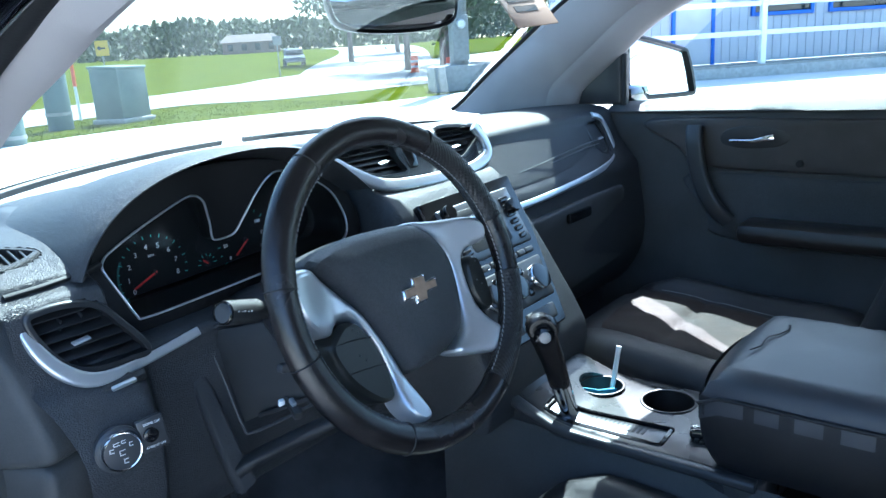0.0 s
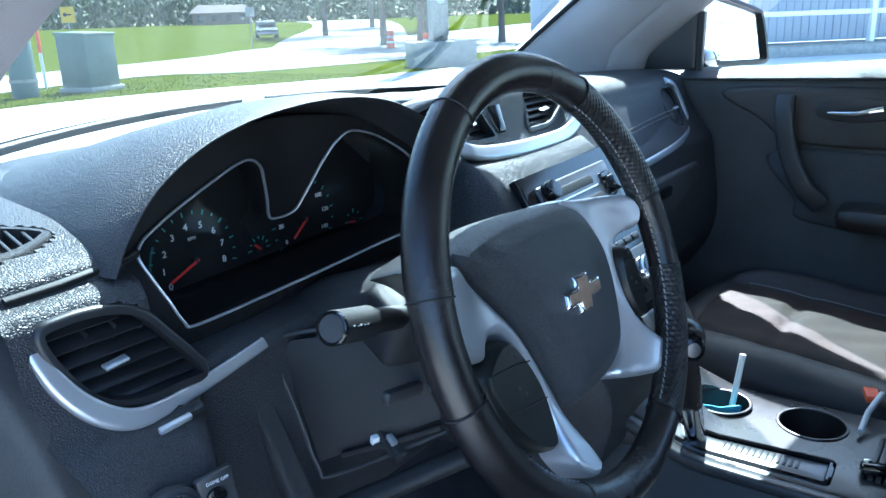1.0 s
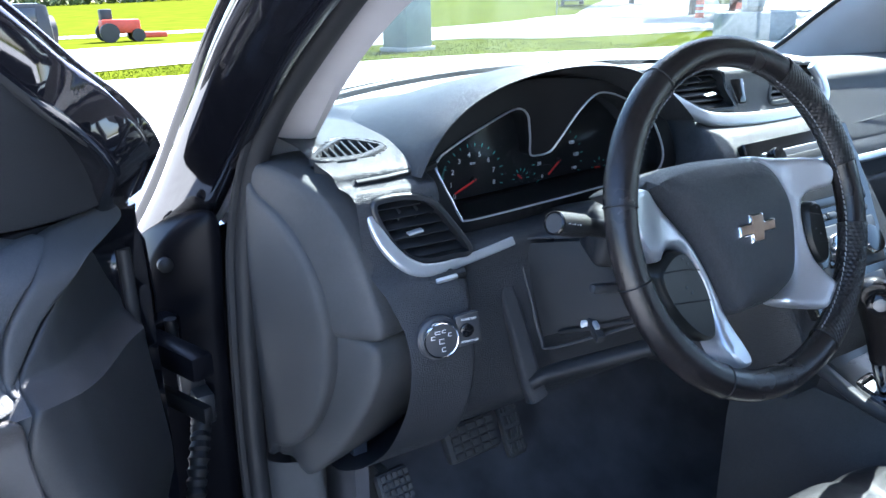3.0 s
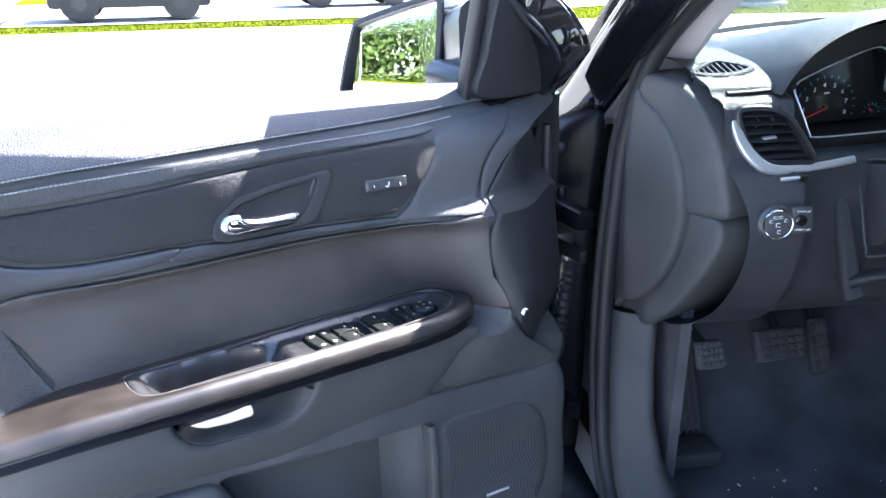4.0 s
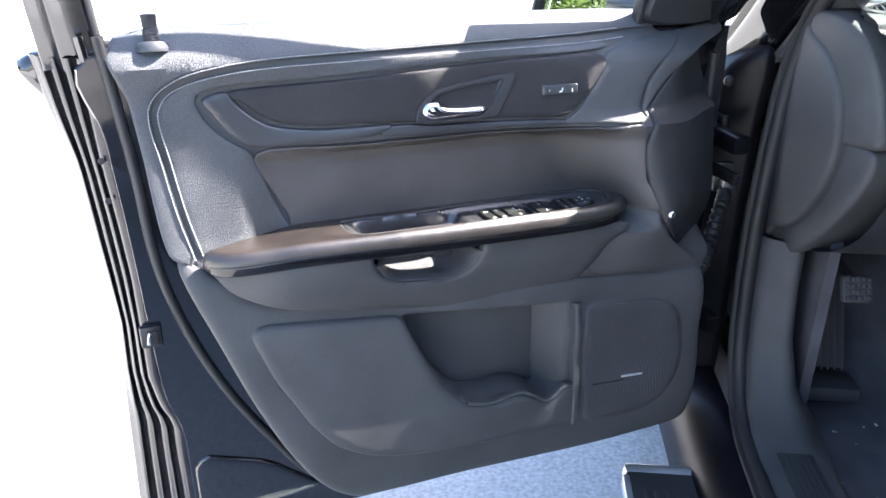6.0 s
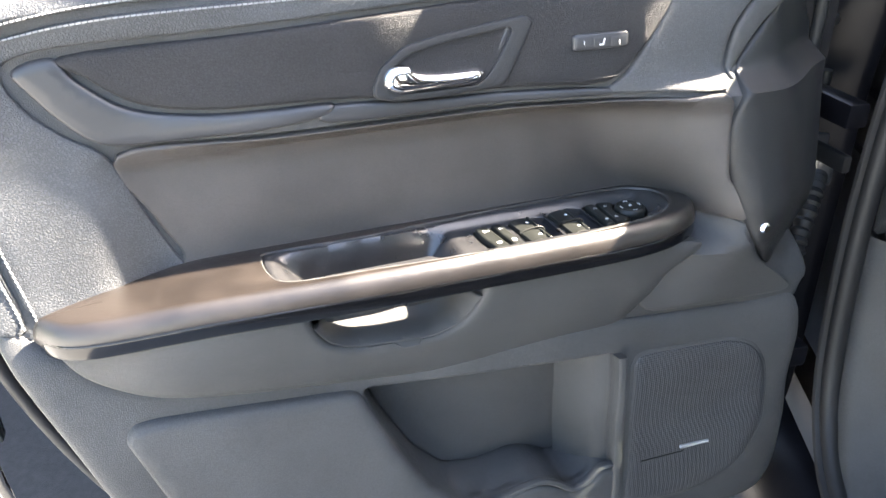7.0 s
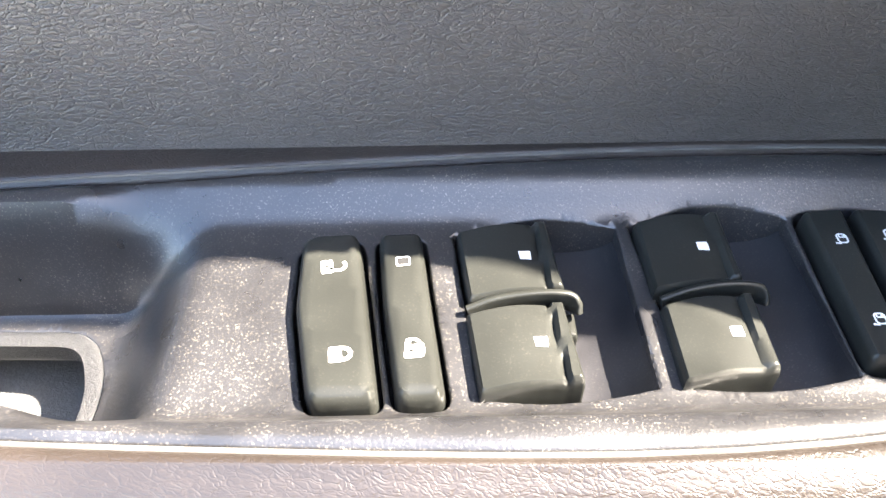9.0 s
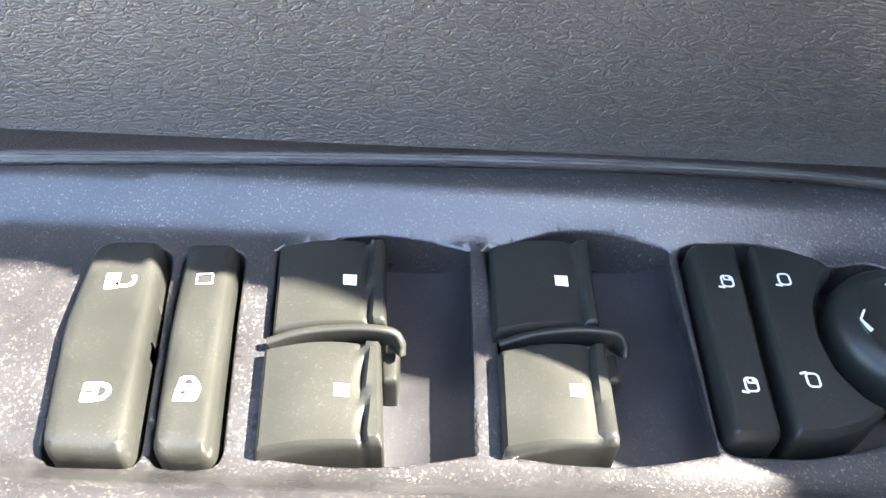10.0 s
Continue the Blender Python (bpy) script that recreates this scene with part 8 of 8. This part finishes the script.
# the lot around the car, its near edge of grass, the road beyond
band("pavement", [(-17, 14.6), (-10, 14.8), (-2, 15.9), (4, 16.3), (9.6, 16.8), (16.5, 15.0), (26, 14), (60, 8)], [(-17, -60), (-10, -60), (-2, -60), (4, -60), (9.6, -60), (16.5, -60), (26, -60), (60, -60)], 0.02, M_LOT, "sun-bleached pale concrete car park", "car park", 12)
band("asphalt_patch", [(-7, 4.0), (-3, 4.6), (0, 4.2), (3, 4.4)], [(-7, -5), (-3, -5), (0, -5), (3, -5)], 0.026, M_ASPHALT, "worn pale asphalt patch under the car", "car park", 10)
band("road", [(-70, 16.4), (-20, 16.2), (-2, 17.8), (4, 19.6), (14.5, 24.2), (17.5, 21.8), (23, 21.0), (40, 20), (70, 18)], [(-70, 22.0), (-20, 24.0), (-2, 26.8), (4, 30), (14, 32), (26, 36), (34, 40), (55, 43), (90, 45)], 0.025, M_ROAD, "pale concrete road", "road", 12)
band("side_road", [(28, 33), (45, 50), (80, 82), (130, 140)], [(36, 30), (54, 44), (90, 76), (142, 132)], 0.03, M_ROAD, "pale side road running away", "road", 12)
band("far_lane", [(-90, 34), (-30, 36), (0, 38.5), (12, 41)], [(-90, 38), (-30, 40), (0, 42), (12, 44)], 0.03, M_ROAD, "pale lane across the grass", "road", 12)
for k in range(2):
    p0 = Vector((-2.77 + 0.29 * k, 10.2, 0.034))
    tagged(part("painted_mark", rbox((0.07, 1.15, 0.004), 0, Matrix.Translation(p0) @ pose(0, 0, 0, 0, 0, -9)), M_POLE, None, "short grey painted stroke on the lot"), category="road marking")


def tree(at, height, spread, trunk, n, mat, label, seed, bare=0.3):
    """Tapered trunk, forking limbs, and a ragged crown of many small leaf clumps."""
    rng = random.Random(seed)
    t = thing("tree", (*at, rise(*at)), label, "tree", "roadside trees")
    base = Vector((*at, rise(*at) - 0.1))
    limbs = [sweep([base, base + Vector((rng.uniform(-.1, .1), rng.uniform(-.1, .1), height * 0.3)), base + Vector((rng.uniform(-.2, .2), rng.uniform(-.2, .2), height * 0.75))], ring(trunk, trunk, 8), (0, 1, 0), scale=lambda f: 1 - 0.75 * f)]
    tips = []
    for k in range(9):
        a, h0 = rng.uniform(0, 6.28), height * rng.uniform(bare, 0.62)
        L = spread * rng.uniform(0.55, 1.0)
        p0 = base + Vector((0, 0, h0))
        p1 = p0 + Vector((math.cos(a) * L * 0.5, math.sin(a) * L * 0.5, height * 0.12))
        p2 = p0 + Vector((math.cos(a) * L, math.sin(a) * L, height * rng.uniform(0.15, 0.34)))
        limbs.append(sweep([p0, p1, p2], ring(trunk * 0.35, trunk * 0.35, 6), (0.3, 0.1, 1), scale=lambda f: 1 - 0.8 * f))
        tips += [p1, p2, (p1 + p2) / 2]
    tips += [base + Vector((0, 0, height * f)) for f in (0.7, 0.8, 0.9)]
    part("trunk", join(*limbs), M_BARK, t)
    verts, faces = [], []
    for _ in range(n):
        c = rng.choice(tips) + Vector((rng.gauss(0, spread * 0.20), rng.gauss(0, spread * 0.20), rng.gauss(0, height * 0.075)))
        s = rng.uniform(0.35, 1.0) * height * 0.035
        m = Euler((rng.uniform(0, 6.28), rng.uniform(0, 6.28), rng.uniform(0, 6.28))).to_matrix()
        k = len(verts)
        for q in ((-1, 0, 0), (0, -0.45, 0.1), (1, 0, 0), (0, 0.45, 0.1)):
            verts.append(c + m @ Vector(q) * s)
        faces.append((k, k + 1, k + 2, k + 3))
    me = bpy.data.meshes.new("crown")
    me.from_pydata(verts, [], faces)
    cb = bmesh.new()
    cb.from_mesh(me)
    bpy.data.meshes.remove(me)
    part("crown", cb, mat, t, smooth=False)
    return t


spots = [((38, 33), 9, 4.2, 3000, M_LEAF), ((46, 35), 10, 5, 3000, M_LEAF), ((29, 23), 6.5, 2.6, 1600, M_LEAF2), ((41, 26), 8, 4, 2000, M_LEAF), ((62, 48), 12, 6, 2600, M_LEAF), ((70, 62), 13, 6, 2600, M_LEAF), ((52, 52), 11, 5.5, 2600, M_LEAF),
         ((36.5, 28.5), 8.5, 4.5, 2600, M_LEAF)]
for k, (at, h, sprd, n, mt) in enumerate(spots):
    tree(at, h, sprd, 0.16 + h * 0.012, n, mt, "leafy green roadside tree with a ragged crown", k + 3)
# the far wood along the skyline
rng = random.Random(11)
verts, faces = [], []
for _ in range(26000):
    f = rng.random()
    az = radians(rng.uniform(-12, 62))
    dist = rng.uniform(185, 235)
    x, y = math.sin(az) * dist, math.cos(az) * dist
    top = 7.6 + 3.0 * noise.noise(Vector((az * 9, 0, 0))) + 2.2 * noise.noise(Vector((az * 31, 3, 0)))
    z = rise(x, y) + top * (rng.random() ** 0.8)
    s = rng.uniform(0.4, 1.25)
    m = Euler((rng.uniform(0, 6.28), rng.uniform(0, 6.28), rng.uniform(0, 6.28))).to_matrix()
    k = len(verts)
    for q in ((-1, 0, 0), (0, -0.5, 0.1), (1, 0, 0), (0, 0.5, 0.1)):
        verts.append(Vector((x, y, z)) + m @ Vector(q) * s)
    faces.append((k, k + 1, k + 2, k + 3))
me = bpy.data.meshes.new("far_wood")
me.from_pydata(verts, [], faces)
me.materials.append(M_LEAF2)
tagged(new("far_wood", me), "hazy green spring wood along the skyline", "wood", kind="stuff")
# hedge bank seen in the driver's mirror, behind the car
verts, faces = [], []
for _ in range(36000):
    y, dpt = rng.uniform(-14, 14), rng.uniform(0, 4)
    x = -22 - dpt - 0.25 * y
    z = (3.6 + 1.4 * noise.noise(Vector((y * 0.3, 0, 2))) + dpt * 0.9) * rng.random() ** 0.7
    s = rng.uniform(0.08, 0.22)
    m = Euler((rng.uniform(0, 6.28), rng.uniform(0, 6.28), rng.uniform(0, 6.28))).to_matrix()
    k = len(verts)
    for q in ((-1, 0, 0), (0, -0.5, 0.1), (1, 0, 0), (0, 0.5, 0.1)):
        verts.append(Vector((x, y, z)) + m @ Vector(q) * s)
    faces.append((k, k + 1, k + 2, k + 3))
me = bpy.data.meshes.new("hedge")
me.from_pydata(verts, [], faces)
me.materials.append(M_LEAF)
tagged(new("hedge", me), "overgrown green hedge beside the car park", "hedge", kind="stuff")
# tufts along the near verge
verts, faces = [], []
for _ in range(14000):
    f = rng.random()
    x = rng.uniform(-14, 17)
    y0 = float(np.interp(x, [-20, -2, 4, 9.6, 16.5], [14.7, 15.95, 16.4, 16.9, 15.2]))
    y1 = float(np.interp(x, [-20, -2, 4, 14.5, 17.5], [16.1, 17.7, 19.5, 24.1, 21.7]))
    y = y0 + (y1 - y0) * rng.random()
    h, a = rng.uniform(0.015, 0.045), rng.uniform(0, 6.28)
    k = len(verts)
    zz = rise(x, y)
    verts += [(x - 0.012 * math.cos(a), y - 0.012 * math.sin(a), zz), (x + 0.012 * math.cos(a), y + 0.012 * math.sin(a), zz), (x + rng.uniform(-.03, .03), y + rng.uniform(-.03, .03), zz + h)]
    faces.append((k, k + 1, k + 2))
me = bpy.data.meshes.new("verge_grass")
me.from_pydata(verts, [], faces)
me.materials.append(M_BLADE)
tagged(new("verge_grass", me), "short bright grass on the roadside verge", "grass", kind="stuff")

# utility boxes, posts and signs
cab = thing("utility_cabinet", (10.4, 19.6, 0), "grey-green utility cabinet on the verge", "utility cabinet")
part("cabinet_body", rbox((1.10, 0.95, 1.42), 0.03, pose(10.45, 19.85, 0.75, 0, 0, 18)), M_METAL_G, cab)
part("cabinet_lid", rbox((1.16, 1.01, 0.08), 0.02, pose(10.45, 19.85, 1.48, 3, 0, 18)), M_METAL_G, cab)
part("cabinet_base", rbox((1.25, 1.10, 0.12), 0.02, pose(10.45, 19.85, 0.06, 0, 0, 18)), M_CONC, cab)
for at, w, h in (((8.55, 19.6), 0.62, 2.05), ((6.05, 16.6), 0.55, 0.75)):
    b = thing("utility_post", (*at, 0), "thick grey utility post on the verge", "utility post", "verge posts")
    part("post_body", lathe([(w / 2, 0), (w / 2, h - 0.06), (w / 2 - 0.05, h), (0, h)], pose(*at, 0), 20), M_METAL_G, b)
    part("post_collar", lathe([(w / 2 + 0.02, h * 0.18), (w / 2 + 0.02, h * 0.18 + 0.08)], pose(*at, 0), 20), M_POLE, b)
stake = thing("marker_stake", (10.6, 22.6, 0), "slim orange and white marker stake", "marker stake")
part("stake_pole", lathe([(0.045, 0), (0.045, 1.0)], pose(10.6, 22.6, 0), 10), M_POST, stake)
part("stake_top", lathe([(0.055, 1.0), (0.055, 1.75), (0.03, 1.80), (0, 1.80)], pose(10.6, 22.6, 0), 10), M_ORANGE, stake)


def road_sign(at, h, w, ph, mat, back, name, label):
    z = rise(*at)
    s = thing(name, (*at, z), label, "road sign", "road signs")
    part("sign_post", rbox((0.07, 0.07, h), 0.01, pose(at[0], at[1], z + h / 2)), M_POLE, s)
    part("sign_plate", rbox((w, 0.02, ph), 0.004, pose(at[0], at[1] - 0.05, z + h + ph * 0.1, 0, 0, -26)), mat, s)
    return s


ys_ = road_sign((25.8, 48.5), 2.4, 0.8, 0.95, M_YELLOW, M_POLE, "warning_sign", "yellow warning sign with a black arrow")
part("arrow", join(rbox((0.42, 0.01, 0.10), 0, pose(25.78, 48.41, rise(25.8, 48.5) + 2.5, 0, 0, -26)), rbox((0.20, 0.01, 0.20), 0, pose(25.62, 48.44, rise(25.8, 48.5) + 2.5, 0, 45, -26))), M_DARK, ys_)
road_sign((34, 41), 2.3, 0.6, 0.6, M_POLE, M_POLE, "road_sign", "road sign seen from its grey back")
# timber house far across the field
house = thing("house", (100, 127, rise(100, 127)), "low brown house among far trees", "house")
hz = rise(100, 127)
part("house_wall", rbox((11, 6, 2.4), 0.05, pose(100, 127, hz + 1.1, 0, 0, -38)), material("brown_wall", (0.20, 0.13, 0.10), 0.8), house)
hr = bmesh.new()
hv = [hr.verts.new(q) for q in ((-6.0, -3.5, 2.2), (6.0, -3.5, 2.2), (6.0, 3.5, 2.2), (-6.0, 3.5, 2.2), (-4.5, 0, 3.7), (4.5, 0, 3.7))]
for f in ((0, 1, 5, 4), (2, 3, 4, 5), (1, 2, 5), (3, 0, 4), (0, 3, 2, 1)):
    hr.faces.new([hv[k] for k in f])
hr.transform(Matrix.Translation((100, 127, hz)) @ pose(0, 0, 0, 0, 0, -38))
part("house_roof", hr, material("brown_shingles", (0.12, 0.09, 0.085), 0.9, grain=0.5, grain_size=0.1), house, smooth=False)
for k in range(4):
    part("house_window", rbox((1.0, 0.1, 1.2), 0.02, pose(100, 127, hz + 1.2, 0, 0, -38) @ pose(-4 + 2.6 * k, -3.02, 0)), M_TINT, house)

# big utility pole on its concrete block
pole_t = thing("utility_pole", (20.6, 15.6, 0), "weathered grey utility pole with a meter box", "utility pole")
part("pole", lathe([(0.34, 0), (0.31, 9.0)], pose(21.2, 16.2, 0), 18), M_POLE, pole_t)
part("meter_box", rbox((0.55, 0.3, 1.5), 0.03, pose(20.85, 15.85, 1.75, 0, 0, -45)), M_POLE, pole_t)
part("meter_dial", lathe([(0.16, 0), (0.16, 0.10), (0.12, 0.14), (0, 0.14)], pose(20.72, 15.70, 2.2, 90, 0, -45), 20), M_SATIN, pole_t)
part("concrete_block", rbox((2.2, 1.6, 0.85), 0.06, pose(20.9, 15.9, 0.42, 0, 0, -42)), M_CONC, pole_t)


def barrel(at, label):
    z = rise(*at)
    b = thing("traffic_barrel", (*at, z), label, "traffic barrel", "traffic barrels")
    part("barrel_body", lathe([(0.30, 0), (0.30, 0.06), (0.24, 0.07), (0.22, 0.95), (0.18, 1.0), (0, 1.0)], pose(*at, z), 20), M_ORANGE, b)
    for k in range(2):
        part("barrel_band", lathe([(0.242 - 0.01 * k, 0.30 + 0.30 * k), (0.238 - 0.01 * k, 0.42 + 0.30 * k)], pose(*at, z), 20), M_POST, b)


barrel((28.6, 22.3), "orange and white traffic barrel by the road")
barrel((34.95, 29.9), "orange and white traffic barrel farther off")

# white clapboard building with blue trim
bld = thing("building", (27, 6, 0), "white panelled building with blue window and door frames", "building")
BD = Vector((4.4, -3.9, 0)).normalized()
B0 = Vector((23.4, 9.9, 0.0))
bw = lambda a, b, d: B0 + BD * a + Vector((0, 0, b)) + Vector((-BD.y, BD.x, 0)) * -d
rot_b = math.degrees(math.atan2(BD.y, BD.x))
bpose = lambda a, b, d: Matrix.Translation(bw(a, b, d)) @ pose(0, 0, 0, 0, 0, rot_b)
part("wall", rbox((26, 0.2, 5.0), 0, bpose(9.5, 2.9, -0.10)), M_SIDING, bld)
for k in range(84):
    part("batten", rbox((0.035, 0.03, 4.3), 0.006, bpose(-3.2 + 0.305 * k, 2.60, 0.012)), M_SIDING, bld)
part("building_roof", rbox((27, 9.0, 0.25), 0.03, bpose(9.5, 5.45, -3.8)), M_WALLTAN, bld)


def framed(a, w, z0, z1, kind):
    h = z1 - z0
    o = part(kind, rbox((w, 0.06, h), 0.005, bpose(a, (z0 + z1) / 2, 0.03)), M_SIDING if kind == "door" else M_TINT, bld)
    for dx, dz, ww, hh in ((-w / 2 - 0.06, 0, 0.12, h + 0.24), (w / 2 + 0.06, 0, 0.12, h + 0.24), (0, h / 2 + 0.06, w, 0.12), (0, -h / 2 - 0.06, w, 0.12)):
        if kind == "door" and dz < 0:
            continue
        part("blue_frame", rbox((ww, 0.10, hh), 0.01, bpose(a + dx, (z0 + z1) / 2 + dz, 0.05)), M_BLUE, o)


framed(1.25, 1.25, 0.42, 2.7, "door")
framed(-0.9, 0.6, 1.75, 2.9, "window")
framed(4.4, 2.0, 1.95, 3.1, "window")
framed(7.3, 2.2, 1.95, 3.1, "window")
framed(11.3, 2.2, 1.95, 3.1, "window")
part("porch_floor", rbox((26, 1.9, 0.10), 0.01, bpose(9.5, 0.34, 0.95)), M_DECK, bld)
part("porch_edge", rbox((26, 0.06, 0.32), 0.01, bpose(9.5, 0.17, 1.88)), M_CONC, bld)
for k in range(6):
    part("porch_post", rbox((0.17, 0.17, 3.4), 0.01, bpose(-1.9 + 4.55 * k, 2.08, 1.75)), M_POST, bld)
for z in (1.32, 2.18):
    part("porch_rail", rbox((22.8, 0.10, 0.15), 0.01, bpose(9.45, z, 1.72)), M_POST, bld)
# pale warehouse reflected in the far mirror
wh = thing("warehouse", (16, -36, 0), "pale metal warehouse across the lot", "warehouse")
part("warehouse_wall", rbox((24, 12, 2.5), 0.05, pose(16, -36, 1.25, 0, 0, 20)), M_WALLTAN, wh)
part("warehouse_roof", rbox((24.6, 12.6, 0.2), 0.05, pose(16, -36, 2.6, 0, 0, 20)), M_POLE, wh)


# ---- vehicles on the road ----
def vehicle(name, m, length, width, height, hood, boxy, paint, label, wheel_r=0.36):
    v = thing(name, m.translation, label, "car", "cars on the road")
    L, W = length / 2, width / 2
    low, belt = wheel_r * 0.75, height * 0.56
    if boxy:
        prof = [(-L, low), (-L, belt), (-L + 0.05, height * 0.97), (-L + 0.2, height), (L * hood - 0.25, height), (L * hood, height * 0.96), (L * hood + 0.25, belt + 0.08), (L - 0.15, belt + 0.02), (L, belt - 0.08), (L, low)]
    else:
        prof = [(-L, low + 0.1), (-L, belt), (-L + 0.35, belt + 0.12), (-L + 0.85, height * 0.96), (-L * 0.2, height), (L * hood - 0.3, height * 0.97), (L * hood + 0.35, belt + 0.05), (L - 0.25, belt - 0.08), (L, belt - 0.28), (L, low)]
    rings = []
    for y, s in ((-W, 0.90), (-W * 0.94, 0.985), (-W * 0.6, 1.0), (0, 1.0), (W * 0.6, 1.0), (W * 0.94, 0.985), (W, 0.90)):
        rings.append([m @ Vector((x * (0.985 if abs(y) == W else 1), y * (1 - 0.10 * max(0, (z - belt) / (height - belt + 1e-6)) * (0.6 if boxy else 1)), low + (z - low) * s)) for x, z in (fillet(prof, 0.10, 3) if boxy else spline(prof, 3))])
    part("car_shell", loft(rings, True, True), paint, v, sharp=35)
    for sy in (-1, 1):
        for x0, x1 in ((-L * 0.80, -L * 0.30), (-L * 0.26, L * hood * 0.8)):
            part("side_window", rbox((x1 - x0, 0.03, (height - belt) * 0.62), 0.02, m @ pose((x0 + x1) / 2, sy * W * (0.955 if boxy else 0.93), (belt + height) / 2 + 0.02, sy * 4, 0, 0)), M_TINT, v)
        for x in (-L * 0.62, L * 0.62):
            w = part("wheel", lathe([(0.0, -0.10), (wheel_r * 0.8, -0.11), (wheel_r, -0.09), (wheel_r, 0.09), (wheel_r * 0.8, 0.11), (0, 0.10)], m @ pose(x, sy * (W - 0.06), wheel_r, 90, 0, 0), 26), M_RUBBER, v, "black tyre")
            part("wheel_rim", lathe([(0.0, 0.02), (wheel_r * 0.55, 0.02), (wheel_r * 0.62, 0.0)], m @ pose(x, sy * (W + 0.045), wheel_r, 90 * sy, 0, 0), 20), M_STEEL, w)
    part("windscreen", rbox((0.03, width * 0.78, (height - belt) * 0.7), 0.02, m @ pose(L * hood + (0.05 if boxy else 0.10), 0, (belt + height) / 2 + 0.02, 0, -18 if boxy else -48, 0)), M_TINT, v)
    part("rear_window", rbox((0.03, width * 0.74, (height - belt) * 0.6), 0.02, m @ pose(-L * (0.995 if boxy else 0.86), 0, (belt + height) / 2, 0, 6 if boxy else 40, 0)), M_TINT, v)
    for sy in (-1, 1):
        part("headlight", rbox((0.04, 0.26, 0.14), 0.03, m @ pose(L - 0.02, sy * W * 0.72, belt - 0.16)), M_CHROME, v)
    if boxy:
        part("spare_wheel", lathe([(0, -0.1), (wheel_r, -0.1), (wheel_r, 0.1), (0, 0.1)], m @ pose(-L - 0.12, 0, belt * 0.95, 0, 90, 0), 24), M_RUBBER, v)
    return v


vehicle("suv", pose(-0.45, 22.6, 0.03, 0, 0, 191), 3.4, 1.5, 1.5, 0.22, True, M_CARTAN, "dark boxy off-road car on the road", 0.40)
vehicle("suv", pose(-5.6, 18.6, 0.03, 0, 0, 190), 3.4, 1.5, 1.5, 0.22, True, M_CARTAN, "dark boxy off-road car farther along the road", 0.40)
vehicle("van", pose(-10.2, 17.6, 0.03, 0, 0, 188), 4.3, 1.75, 1.6, 0.45, False, M_CARWHITE, "white van driving on the road")
vehicle("parked_car", pose(47.6, 55.0, rise(47.6, 55) + 0.05, 0, 0, -128), 4.5, 1.8, 1.5, 0.30, False, M_CARGREY, "grey car coming along the side road")
mow = thing("red_machine", (5.2, 34.5, rise(5.2, 34.5)), "small red mowing machine on the far grass", "mower")
mz = rise(5.2, 34.5)
part("mower_body", rbox((1.5, 0.9, 0.55), 0.08, pose(5.2, 34.5, mz + 0.62)), M_RUST, mow)
part("mower_deck", rbox((1.1, 1.1, 0.22), 0.05, pose(6.4, 34.5, mz + 0.25)), M_RUST, mow)
part("mower_seat", rbox((0.45, 0.5, 0.5), 0.06, pose(4.7, 34.5, mz + 1.05)), M_RUBBER, mow)
for x, r in ((4.7, 0.38), (5.8, 0.26)):
    for sy in (-1, 1):
        part("mower_wheel", lathe([(0, -0.1), (r, -0.1), (r, 0.1), (0, 0.1)], pose(x, 34.5 + sy * 0.5, mz + r, 90, 0, 0), 18), M_RUBBER, mow)
lp = thing("light_pole", (-14.95, 3.27, 0), "white light pole on the car park", "light pole")
part("pole_shaft", lathe([(0.11, 0), (0.08, 7.0)], pose(-14.95, 3.27, 0), 14), M_POST, lp)
part("pole_foot", lathe([(0.26, 0), (0.26, 0.5), (0.18, 0.55), (0, 0.55)], pose(-14.95, 3.27, 0), 18), M_CONC, lp)
